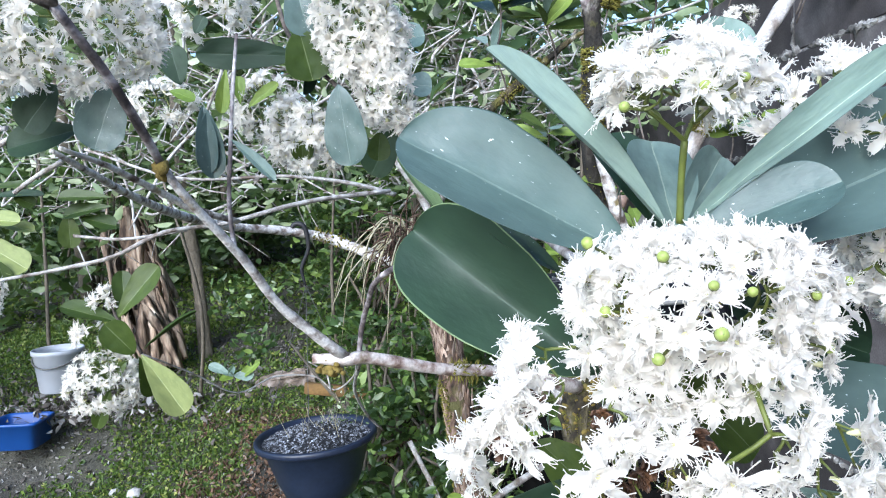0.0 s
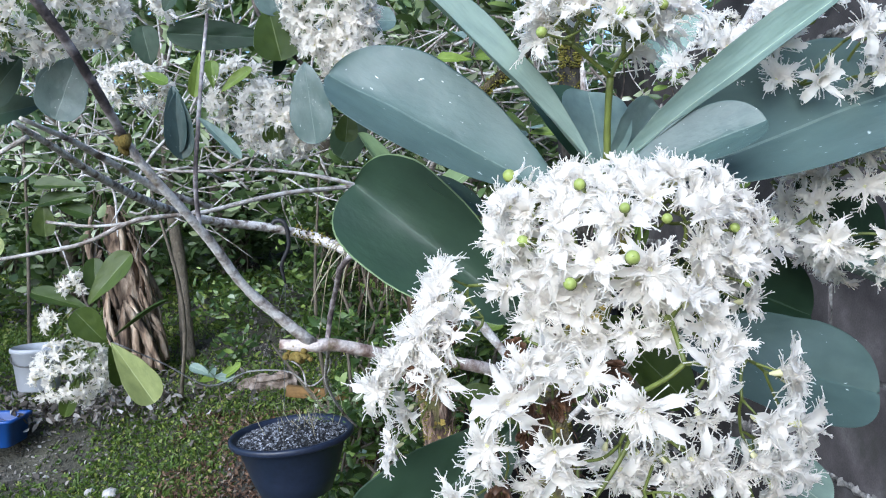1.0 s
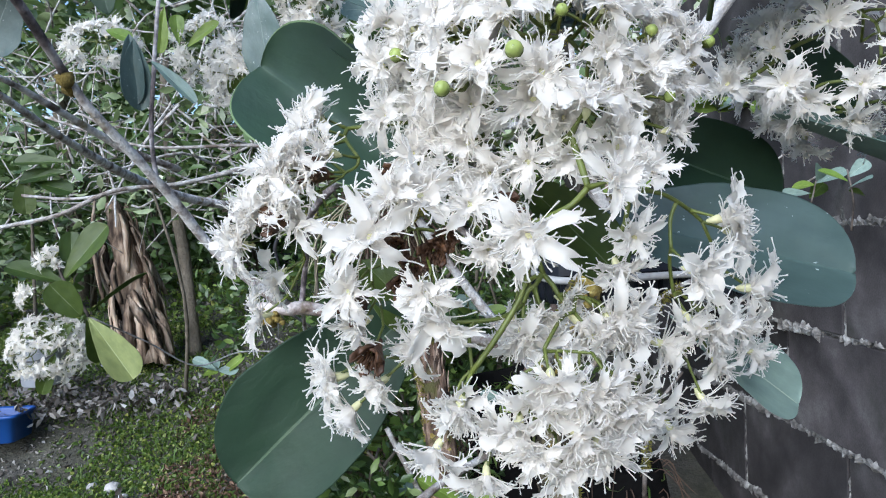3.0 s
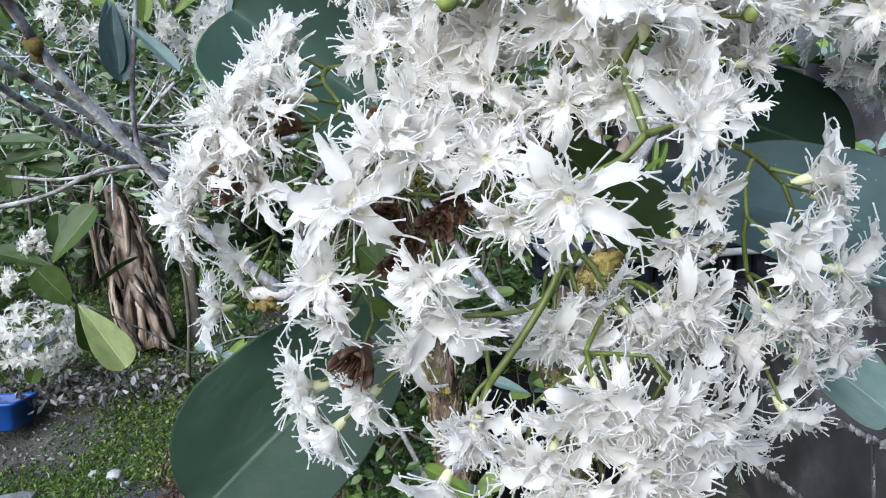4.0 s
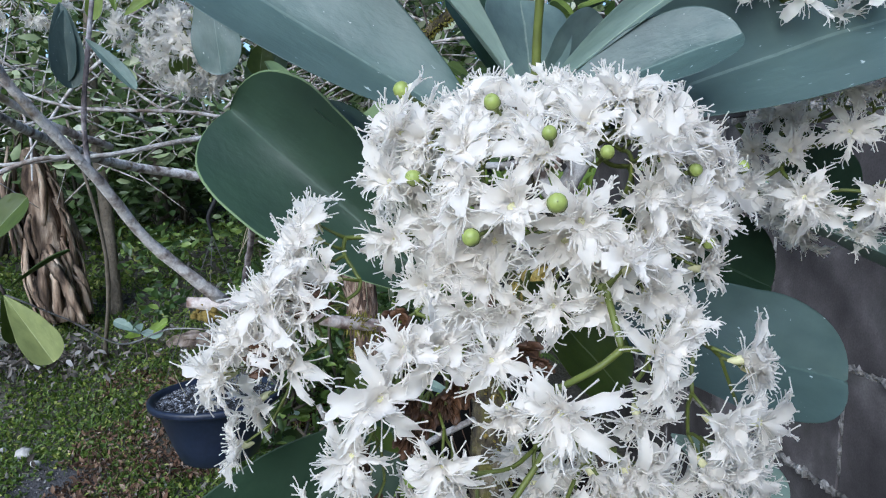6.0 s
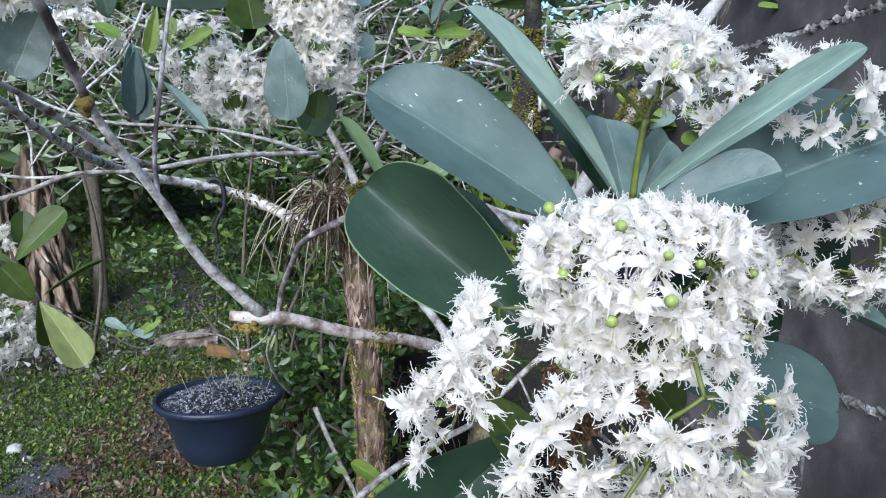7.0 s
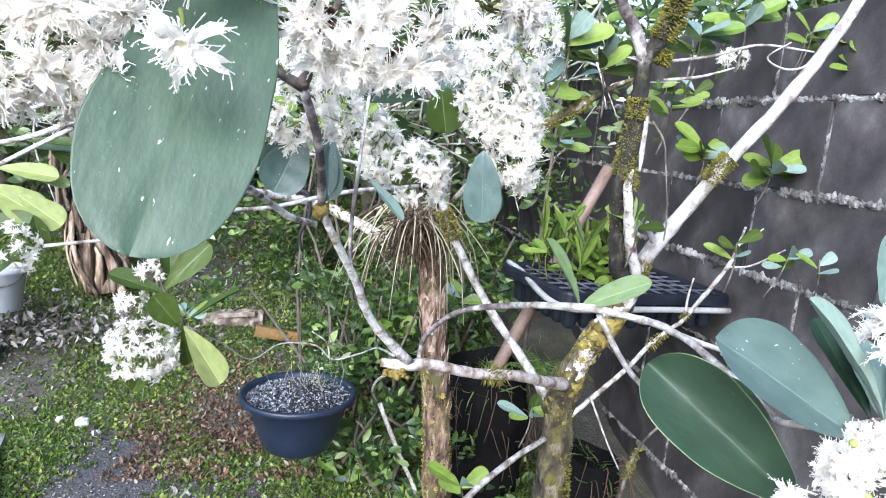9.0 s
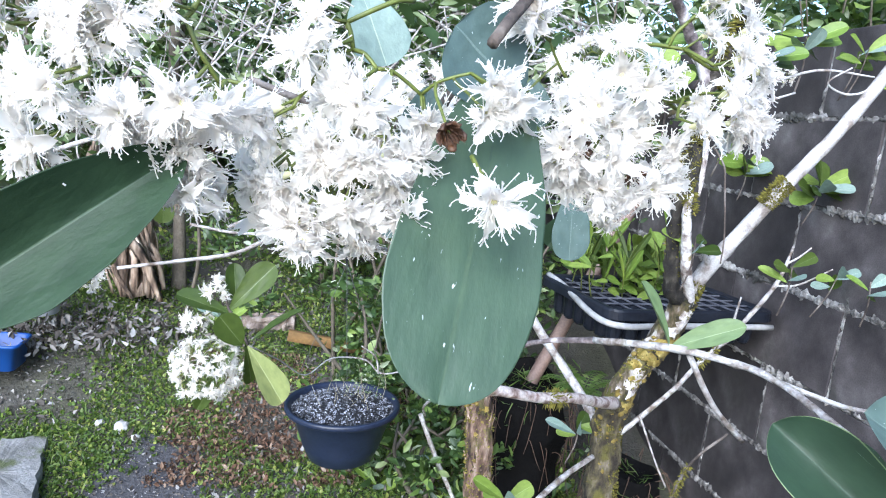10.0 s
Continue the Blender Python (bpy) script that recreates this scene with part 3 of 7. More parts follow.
def fill(name, n, spread, size, mat, parent=None, aspect=0.45, droop=0.3, upright=0.5, bend=0.25, kind="stuff", seed=1):
    """Many small leaves in one mesh. spread(g, n) gives their places; upright 1: they stand, 0: they lie anyhow."""
    g = np.random.default_rng(seed)
    base = np.asarray(spread(g, n), float)
    n = len(base)
    d = g.normal(size=(n, 3))
    d[:, 2] = d[:, 2] * (1 - upright) + upright * g.uniform(0.6, 1.8, n) - droop
    d /= np.linalg.norm(d, axis=1)[:, None]
    ref = g.normal(size=(n, 3))
    side = np.cross(d, ref)
    side /= np.linalg.norm(side, axis=1)[:, None]
    up = np.cross(side, d)
    long_ = g.uniform(size[0], size[1], n)[:, None]
    wide = long_ * aspect * 0.5 * g.uniform(0.75, 1.25, n)[:, None]
    fold = g.uniform(0.1, 0.5, n)[:, None] * wide
    sag = bend * long_ * g.uniform(0.3, 1.3, n)[:, None]
    rows = [base, base + d * long_ * 0.35 - side * wide + up * fold, base + d * long_ * 0.38, base + d * long_ * 0.35 + side * wide + up * fold,
            base + d * long_ * 0.75 - side * wide * 0.75 + up * (fold - sag * 0.4), base + d * long_ * 0.76 - up * sag * 0.4, base + d * long_ * 0.75 + side * wide * 0.75 + up * (fold - sag * 0.4),
            base + d * long_ - up * sag]
    v = np.stack(rows, 1).reshape(-1, 3)
    quad = np.array([[0, 2, 1, 1], [0, 3, 2, 2], [1, 2, 5, 4], [2, 3, 6, 5], [4, 5, 7, 7], [5, 6, 7, 7]])
    k = (np.arange(n) * 8)[:, None, None]
    f = (quad[None] + k).reshape(-1, 4).tolist()
    f = [q[:3] if q[2] == q[3] else q for q in f]
    me = mesh(name, v.tolist(), f, mat)
    ob = new(name, me)
    if parent:
        under(ob, parent)
    if kind:
        ob["kind"] = kind
    return ob

# ---- ground ----


def ground_height(x, y):
    h = float(np.interp(y, (-60, 1.2, 2.0, 2.45, 2.8, 3.1, 3.6, 4.5, 8, 60), (0.10, 0.14, 0.19, 0.25, 0.42, 0.55, 0.68, 0.80, 0.95, 1.3)))
    return h + 0.035 * noise.noise(Vector((x * 0.9, y * 0.9, 0))) + 0.012 * noise.noise(Vector((x * 4, y * 4, 3)))


def ground_mesh():
    xs = np.concatenate([np.linspace(-60, -5, 14), np.linspace(-4.6, 4.6, 116), np.linspace(5, 60, 14)])
    ys = np.concatenate([np.linspace(-60, -3, 14), np.linspace(-2.8, 8, 136), np.linspace(9, 60, 14)])
    v = [(x, y, ground_height(x, y)) for y in ys for x in xs]
    w = len(xs)
    f = [(j * w + i, j * w + i + 1, (j + 1) * w + i + 1, (j + 1) * w + i) for j in range(len(ys) - 1) for i in range(w - 1)]
    return mesh("ground", v, f, GROUND)


m_, n_, l_, p_ = material("ground_earth_and_grass")
GROUND = m_
broad, mid_, tiny = noise_node(n_, l_, 1.1, 10, rough=0.7), noise_node(n_, l_, 9, 6), noise_node(n_, l_, 90, 6)
earth = ramp_node(n_, l_, mid_.outputs[0], [(0.3, (0.042, 0.038, 0.035)), (0.55, (0.088, 0.080, 0.075)), (0.75, (0.16, 0.148, 0.142))]).outputs[0]
green_ = ramp_node(n_, l_, mid_.outputs[0], [(0.3, (0.034, 0.034, 0.020)), (0.7, (0.085, 0.083, 0.054))]).outputs[0]
patch = ramp_node(n_, l_, broad.outputs[0], [(0.38, (0, 0, 0)), (0.62, (1, 1, 1))]).outputs[0]
c_ = mix_node(n_, l_, patch, earth, green_)
# a trodden patch of dark grey earth
co_, sub_, len_ = n_.new("ShaderNodeTexCoord"), n_.new("ShaderNodeMapping"), n_.new("ShaderNodeVectorMath")
sub_.inputs["Location"].default_value, sub_.inputs["Scale"].default_value = (0.83 / 0.2, -2.0 / 0.42, 0), (1 / 0.2, 1 / 0.42, 0)
l_.new(co_.outputs["Object"], sub_.inputs["Vector"])
len_.operation = "LENGTH"
l_.new(sub_.outputs[0], len_.inputs[0])
wob = n_.new("ShaderNodeMath")
wob.operation = "ADD"
l_.new(len_.outputs["Value"], wob.inputs[0])
l_.new(mid_.outputs[0], wob.inputs[1])
trod = ramp_node(n_, l_, wob.outputs[0], [(0.0, (1, 1, 1)), (1.0, (0, 0, 0))])
trod.color_ramp.elements[0].position, trod.color_ramp.elements[1].position = 0.85, 1.0
half_ = n_.new("ShaderNodeMath")
half_.operation = "MULTIPLY"
half_.inputs[1].default_value = 0.62
l_.new(wob.outputs[0], half_.inputs[0])
l_.new(half_.outputs[0], trod.inputs[0])
c_ = mix_node(n_, l_, trod.outputs[0], c_, (0.07, 0.068, 0.073))
c_ = mix_node(n_, l_, 0.7, c_, ramp_node(n_, l_, tiny.outputs[0], [(0.3, (0.5, 0.5, 0.5)), (0.7, (1.3, 1.3, 1.3))]).outputs[0], "MULTIPLY")
l_.new(c_, p_.inputs["Base Color"])
p_.inputs["Roughness"].default_value = 0.95
bump_node(n_, l_, p_, tiny.outputs[0], 0.8, 0.01)
ground = tagged(new("ground", ground_mesh()), "garden ground of dark earth, moss and patchy grass", "ground", kind="structure")

# ---- block wall: courses along y ----
WALL_X, COURSE, BLOCK_LONG, TOP_JOINT = 1.0, 0.25, 0.50, 1.565
WALL_FROM, WALL_TO = -1.6, 5.2
wall = tagged(new("wall_east", mesh("wall_core", *box(WALL_X + 0.0565, (WALL_FROM + WALL_TO) / 2, 0.85, 0.10, WALL_TO - WALL_FROM, 1.92), MORTAR)), "dark grey concrete block wall with rough pale mortar joints", "wall", kind="structure")


def block_mesh(long_, seed):
    bm = bmesh.new()
    bmesh.ops.create_cube(bm, size=1)
    bmesh.ops.scale(bm, vec=(0.05, long_ - 0.008, COURSE - 0.012), verts=bm.verts)
    bmesh.ops.bevel(bm, geom=bm.edges[:], offset=0.0022, segments=1, affect="EDGES")
    for v in bm.verts:
        v.co += Vector((noise.noise(v.co * 9 + Vector((seed, 0, 0))), noise.noise(v.co * 9 + Vector((0, seed, 0))), noise.noise(v.co * 9 + Vector((0, 0, seed))))) * 0.003
    me = bpy.data.meshes.new("block")
    bm.to_mesh(me)
    bm.free()
    me.materials.append(BLOCK)
    return me


BLOCKS = [block_mesh(BLOCK_LONG, k * 3.7) for k in range(4)]
joint_pieces = []
pick = random.Random(5)
for row in range(-8, 1):
    z = TOP_JOINT + COURSE * (row + 0.5)
    shift = 0.0 if row % 2 else BLOCK_LONG / 2
    y = WALL_FROM + 0.13 + shift
    while y < WALL_TO:
        part("block", BLOCKS[pick.randrange(4)], wall, "", Matrix.Translation((WALL_X + 0.025 + pick.uniform(-0.003, 0.003), y + BLOCK_LONG / 2, z)) @ Matrix.Rotation(radians(180 * pick.randrange(2)), 4, "Y"))
        y += BLOCK_LONG
        # the upright joint: thin, partly filled
        z0 = z - COURSE / 2
        while z0 < z + COURSE / 2 - 0.03:
            h = pick.uniform(0.03, 0.10)
            if pick.random() < 0.75:
                n = max(3, int(h / 0.008))
                line = [(WALL_X + 0.003, y + pick.gauss(0, 0.0016), z0 + h * k / n) for k in range(n + 1)]
                joint_pieces.append(tube(line, [0.001] + [pick.uniform(0.002, 0.0065) for _ in range(n - 1)] + [0.001], 5, 1))
            z0 += h + 0.004
for row in range(-8, 1):
    # bed joints: an uneven squeezed-out ridge of mortar
    z = TOP_JOINT + COURSE * row
    y = WALL_FROM
    while y < 4.6:
        h = pick.uniform(0.08, 0.45)
        n = int(h / 0.0065)
        line = [(WALL_X + 0.006 + pick.gauss(0, 0.0025), y + h * k / n, z + 0.006 * noise.noise(Vector((row, (y + h * k / n) * 6, 0))) + pick.gauss(0, 0.0028)) for k in range(n + 1)]
        fat = pick.uniform(0.007, 0.016)
        joint_pieces.append(tube(line, [0.002] + [max(0.002, pick.gauss(fat, 0.0035)) * 0.85 for _ in range(n - 1)] + [0.002], 6, 1, 0.7))
        y += h + (pick.uniform(0.0, 0.05) if pick.random() < 0.4 else 0)
v_, f_, s_ = join(joint_pieces)
part("mortar", mesh("mortar_beads", v_, f_, MORTAR, smooth=False), wall, "rough pale mortar squeezed from the joints")["kind"] = "stuff"

# ---- the flowering tree ----
tree = thing("flowering_tree", (0.36, 1.47, 0.12), "mossy small tree with leathery leaves and white brush-like flower clusters", "tree")
STUMP = (0.337, 1.420, 0.825)
FORK = (0.459, 1.400, 1.098)
rod("trunk", [(0.37, 1.47, 0.08), (0.35, 1.47, 0.40), (0.351, 1.465, 0.524), (0.352, 1.460, 0.649), (0.349, 1.458, 0.769), (0.364, 1.456, 0.830)], [0.048, 0.042, 0.037, 0.036, 0.036, 0.033], BARK_TRUNK, tree, "dark lower trunk crusted with lichen", 16, 0.4)
rod("trunk", [(0.357, 1.457, 0.805), (0.379, 1.455, 0.873), (0.435, 1.440, 0.981), FORK], [0.0335, 0.031, 0.030, 0.028], BARK_MOSSY, tree, "leaning upper trunk blotched white and mossy", 16, 0.35)
rod("limb", [FORK, (0.415, 1.385, 1.111), (0.389, 1.360, 1.166), (0.373, 1.345, 1.218), (0.357, 1.325, 1.281), (0.354, 1.310, 1.342), (0.357, 1.305, 1.389), (0.359, 1.295, 1.459), (0.356, 1.285, 1.515), (0.354, 1.280, 1.565), (0.374, 1.265, 1.604), (0.388, 1.250, 1.652), (0.386, 1.230, 1.738), (0.365, 1.220, 1.914)], [0.024, 0.020, 0.0155, 0.0145, 0.0155, 0.019, 0.0215, 0.0195, 0.0155, 0.0165, 0.016, 0.017, 0.015, 0.011], BARK_LIMB, tree, "upright blackish limb furred with moss", 16, 0.4)
rod("limb", [(0.462, 1.388, 1.085), (0.452, 1.376, 1.111), (0.411, 1.336, 1.171), (0.391, 1.316, 1.222), (0.374, 1.301, 1.272), (0.360, 1.288, 1.314), (0.370, 1.294, 1.343)], [0.011, 0.0125, 0.0122, 0.0115, 0.0108, 0.0085, 0.003], BARK_WHITE, tree, "whitish stem grown against the dark limb", 12, 0.3)
rod("twig", [(0.381, 1.288, 1.340), (0.380, 1.286, 1.365), (0.378, 1.284, 1.400), (0.376, 1.280, 1.438), (0.375, 1.280, 1.468)], [0.002, 0.0048, 0.0055, 0.0048, 0.002], BARK_WHITE, tree, "whitish strip of bark on the limb", 8, 0.3)
rod("limb", [(0.459, 1.404, 1.085), (0.467, 1.400, 1.114), (0.489, 1.385, 1.169), (0.542, 1.360, 1.267), (0.597, 1.315, 1.382), (0.677, 1.300, 1.496), (0.740, 1.300, 1.588), (0.805, 1.310, 1.684), (0.846, 1.320, 1.752), (0.900, 1.325, 1.850), (0.955, 1.33, 1.985)], [0.014, 0.0165, 0.0185, 0.0162, 0.0142, 0.0138, 0.0134, 0.0124, 0.0118, 0.011, 0.010], BARK_WHITISH, tree, "bare whitish limb", 14, 0.2)
rod("twig", [(0.494, 1.378, 1.176), (0.470, 1.370, 1.203), (0.455, 1.366, 1.230)], [0.0085, 0.0058, 0.0048], BARK_WHITISH, tree, "short broken spur", 9, 0.3)
rod("limb", [(0.354, 1.280, 1.555), (0.325, 1.270, 1.607), (0.288, 1.255, 1.645), (0.255, 1.240, 1.680), (0.219, 1.220, 1.712), (0.166, 1.200, 1.762)], [0.013, 0.0125, 0.0115, 0.0105, 0.010, 0.008], BARK_MOTTLED, tree, "grey forked limb", 12, 0.25)
rod("twig", [(0.390, 1.280, 1.445), (0.421, 1.280, 1.408), (0.438, 1.290, 1.363), (0.464, 1.300, 1.256), (0.466, 1.300, 1.200)], [0.0028, 0.0022, 0.002, 0.0018, 0.0015], BARK_DARK, tree, "thin hanging twig", 7, 0.2)
rod("twig", [(0.684, 1.298, 1.640), (0.640, 1.305, 1.605), (0.684, 1.310, 1.587), (0.726, 1.305, 1.594), (0.757, 1.300, 1.626)], [0.0016, 0.002, 0.0024, 0.0024, 0.002], BARK_PALE, tree, "hooked pale twig", 7, 0.2)
rod("branch", [(-0.149, 1.053, 0.988), (-0.10, 1.055, 0.984), (-0.059, 1.080, 0.978), (0.035, 1.140, 0.944), (0.150, 1.220, 0.913), (0.239, 1.310, 0.871), STUMP], [0.0078, 0.0104, 0.0100, 0.0102, 0.0104, 0.0115, 0.015], BARK_PINK, tree, "pinkish level branch with a cut stub", 12, 0.2)
MAIN = [(-0.100, 1.055, 0.987), (-0.178, 0.985, 1.077), (-0.213, 0.920, 1.152), (-0.257, 0.840, 1.234), (-0.273, 0.816, 1.268), (-0.279, 0.745, 1.323), (-0.287, 0.700, 1.361), (-0.305, 0.645, 1.408)]
rod("branch", MAIN[:5], [0.0086, 0.0068, 0.0058, 0.0052, 0.0052], BARK_WHITE, tree, "long whitish branch rising aslant", 12, 0.25)
rod("branch", MAIN[4:], [0.0052, 0.0049, 0.0048, 0.0046], BARK_MOTTLED, tree, "dark grey upper end of the long branch", 12, 0.25)
rod("branch", [(-0.305, 0.645, 1.408), (-0.35, 0.63, 1.425), (-0.42, 0.60, 1.432), (-0.47, 0.58, 1.445)], [0.006, 0.0042, 0.0035, 0.003], BARK_DARK, tree, "thin dark twig", 8, 0.25)
rod("branch", [(-0.305, 0.645, 1.408), (-0.295, 0.62, 1.44), (-0.27, 0.58, 1.50)], [0.006, 0.005, 0.004], BARK_DARK, tree, "thin dark twig", 8, 0.25)
rod("branch", [(0.349, 1.480, 0.714), (0.320, 1.600, 0.785), (0.214, 1.680, 0.924), (0.125, 1.675, 1.057), (0.078, 1.670, 1.136), (0.030, 1.660, 1.242), (-0.033, 1.620, 1.337)], [0.013, 0.012, 0.011, 0.0105, 0.0105, 0.009, 0.007], BARK_PALE, tree, "pale slanting branch", 10, 0.25)
rod("branch", [(0.146, 1.450, 1.357), (0.110, 1.550, 1.297), (0.077, 1.660, 1.215)], [0.006, 0.007, 0.008], BARK_PALE, tree, "pale side branch", 8, 0.2)
JOINT = (0.059, 0.745, 1.177)
TWIG = [(-0.082, 1.075, 0.975), (-0.076, 1.080, 1.021), (-0.061, 1.030, 1.068), (-0.041, 0.947, 1.113), (0.006, 0.857, 1.147), JOINT, (0.105, 0.690, 1.181), (0.129, 0.630, 1.181), (0.134, 0.530, 1.169), (0.151, 0.470, 1.146)]
rod("twig", TWIG[:5], [0.0046, 0.0042, 0.0040, 0.0042, 0.0045], BARK_MOTTLED, tree, "thin grey-brown arching twig", 10, 0.4)
rod("twig", TWIG[4:], [0.0045, 0.0052, 0.0045, 0.0042, 0.0037, 0.0034], BARK_PALE, tree, "arching whitish twig", 10, 0.4)
rod("twig", [TWIG[-1], (0.128, 0.430, 1.160), (0.140, 0.395, 1.172), (0.150, 0.355, 1.196)], [0.0036, 0.003, 0.0026, 0.0024], BARK_PINK, tree, "young pinkish shoot", 8, 0.15)
rod("twig", [(0.125, 0.635, 1.181), (0.162, 0.610, 1.173), (0.191, 0.580, 1.170), (0.214, 0.540, 1.180)], [0.0034, 0.003, 0.0028, 0.002], BARK_PALE, tree, "whitish side twig", 8, 0.2)
rod("twig", [(0.079, 0.730, 1.173), (0.125, 0.730, 1.107), (0.186, 0.740, 1.053)], [0.004, 0.0037, 0.0035], BARK_PALE, tree, "broken whitish twig", 8, 0.2)
# light branches that pass behind the long one
rod("branch", [(-0.400, 0.820, 1.293), (-0.407, 0.930, 1.274), (-0.440, 1.140, 1.250), (-0.473, 1.450, 1.218), (-0.450, 1.750, 1.184), (-0.300, 1.930, 1.154), (-0.195, 1.950, 1.124), (-0.049, 1.930, 1.057)], [0.0028, 0.0042, 0.0062, 0.009, 0.011, 0.012, 0.015, 0.016], BARK_WHITE, tree, "whitish branch with a mossy end", 10, 0.25)
rod("branch", [(-0.376, 0.790, 1.293), (-0.365, 0.900, 1.276), (-0.337, 1.020, 1.240), (-0.314, 1.060, 1.221), (-0.274, 1.150, 1.200)], [0.0026, 0.0040, 0.0055, 0.006, 0.005], BARK_WHITE, tree, "whitish side branch", 9, 0.25)
rod("twig", [(-0.517, 0.950, 1.252), (-0.485, 0.940, 1.270), (-0.442, 0.930, 1.290)], [0.003, 0.003, 0.0035], BARK_PALE, tree, "whitish twig", 7, 0.2)
rod("twig", [(-0.736, 1.250, 1.110), (-0.643, 1.280, 1.123), (-0.540, 1.300, 1.143), (-0.456, 1.330, 1.183), (-0.353, 1.380, 1.195), (-0.208, 1.450, 1.231), (-0.036, 1.550, 1.250)], [0.003, 0.0035, 0.004, 0.004, 0.0045, 0.005, 0.005], BARK_PALE, tree, "long thin whitish twig", 8, 0.25)
rod("twig", [(-0.632, 1.350, 1.183), (-0.538, 1.350, 1.173), (-0.420, 1.350, 1.185)], [0.003, 0.003, 0.003], BARK_PALE, tree, "thin twig", 7, 0.2)
rod("twig", [(-0.712, 1.600, 1.369), (-0.505, 1.600, 1.297), (-0.287, 1.650, 1.296), (-0.135, 1.700, 1.275), (-0.029, 1.750, 1.244)], [0.003, 0.0035, 0.004, 0.005, 0.006], BARK_PALE, tree, "thin twig", 7, 0.2)
rod("twig", [(-0.222, 0.915, 1.167), (-0.227, 0.920, 1.227), (-0.223, 0.930, 1.308), (-0.218, 0.940, 1.383), (-0.212, 0.950, 1.452)], [0.0034, 0.0030, 0.0028, 0.0026, 0.0022], BARK_MOTTLED, tree, "grey upright twig", 8, 0.2)
rod("twig", [(-0.076, 1.060, 0.983), (-0.111, 1.300, 0.873), (-0.105, 1.500, 0.765), (-0.078, 1.600, 0.697)], [0.003, 0.003, 0.003, 0.0025], BARK_PALE, tree, "thin bent twig", 7, 0.2)
rod("twig", [(-0.025, 1.950, 0.550), (0.038, 1.950, 0.412), (0.110, 1.930, 0.272), (0.169, 1.900, 0.115)], [0.007, 0.007, 0.0075, 0.0075], BARK_PALE, tree, "dead pale twig hanging down", 8, 0.25)
rod("branch", [(0.321, 1.450, 0.675), (0.221, 1.380, 0.657), (0.104, 1.280, 0.628), (0.017, 1.200, 0.585)], [0.006, 0.007, 0.007, 0.007], BARK_PALE, tree, "pale low branch with lichen", 9, 0.3)
rod("twig", [(0.373, 1.440, 0.741), (0.431, 1.430, 0.805), (0.500, 1.440, 0.865), (0.560, 1.470, 0.910), (0.640, 1.520, 0.945), (0.689, 1.550, 0.960), (0.733, 1.550, 1.022), (0.804, 1.560, 1.115), (0.841, 1.570, 1.218)], [0.007, 0.0065, 0.006, 0.0055, 0.005, 0.0055, 0.006, 0.0055, 0.003], BARK_PALE, tree, "whitish twig tufted with moss", 8, 0.35)
rod("twig", [(0.800, 1.560, 1.110), (0.870, 1.560, 1.119), (0.961, 1.560, 1.167)], [0.003, 0.0026, 0.002], BARK_PALE, tree, "thin twig", 7, 0.2)
rod("twig", [(0.828, 1.565, 1.172), (0.860, 1.568, 1.190), (0.894, 1.570, 1.218)], [0.003, 0.0026, 0.002], BARK_PALE, tree, "thin twig", 7, 0.2)
rod("twig", [(0.697, 1.552, 0.975), (0.697, 1.550, 1.027), (0.704, 1.550, 1.077)], [0.0036, 0.0032, 0.0022], BARK_PALE, tree, "broken pale spur", 7, 0.2)
rod("twig", [(0.401, 1.280, 1.529), (0.486, 1.290, 1.546), (0.565, 1.300, 1.574)], [0.0035, 0.003, 0.002], BARK_PALE, tree, "thin grey side twig", 7, 0.2)
rod("twig", [(0.385, 1.280, 1.562), (0.510, 1.300, 1.591), (0.621, 1.310, 1.628), (0.743, 1.300, 1.628)], [0.0035, 0.003, 0.0028, 0.002], BARK_PALE, tree, "thin grey side twig", 7, 0.2)
rod("branch", [(0.349, 1.300, 1.526), (0.317, 1.320, 1.510), (0.280, 1.340, 1.480), (0.235, 1.360, 1.448), (0.191, 1.380, 1.412), (0.174, 1.380, 1.395)], [0.004, 0.005, 0.0075, 0.009, 0.009, 0.005], BARK_MOSSY, tree, "broken mossy side branch", 9, 0.35)
rod("twig", [(0.407, 1.420, 0.795), (0.463, 1.420, 0.687), (0.507, 1.420, 0.612)], [0.0028, 0.0025, 0.002], BARK_PALE, tree, "thin dead twig", 6, 0.2)

rod("twig", [(0.562, 1.300, 0.811), (0.525, 1.340, 0.735), (0.517, 1.380, 0.656), (0.520, 1.420, 0.536)], [0.003, 0.0034, 0.004, 0.005], BARK_DARK, tree, "thin mossy twig", 7, 0.3)

# moss cushions and lichen on the wood
mossy = []
pick = random.Random(9)


def cushion(line, radii, n, wide, around=6.28, length=(0.006, 0.016)):
    pts, way = smooth_path(line, 6)
    full = wide
    for _ in range(int(n * 1.9)):
        wide = full
        i = pick.randrange(len(pts) - 1)
        d = Vector(pts[i + 1] - pts[i]).normalized()
        a = pick.uniform(0, around)
        o = d.orthogonal().normalized()
        o.rotate(Matrix.Rotation(a, 3, d))
        p = Vector(pts[i]).lerp(Vector(pts[i + 1]), pick.random()) + o * radii
        wide *= pick.uniform(0.45, 0.8)
        tip = p + o * pick.uniform(*length) + Vector((pick.uniform(-1, 1), pick.uniform(-1, 1), pick.uniform(-1, 0.6))) * wide
        mossy.append(tube([p - o * 0.003, p.lerp(tip, 0.6), tip], [wide * 0.8, wide * 0.7, wide * 0.2], 5, 1))


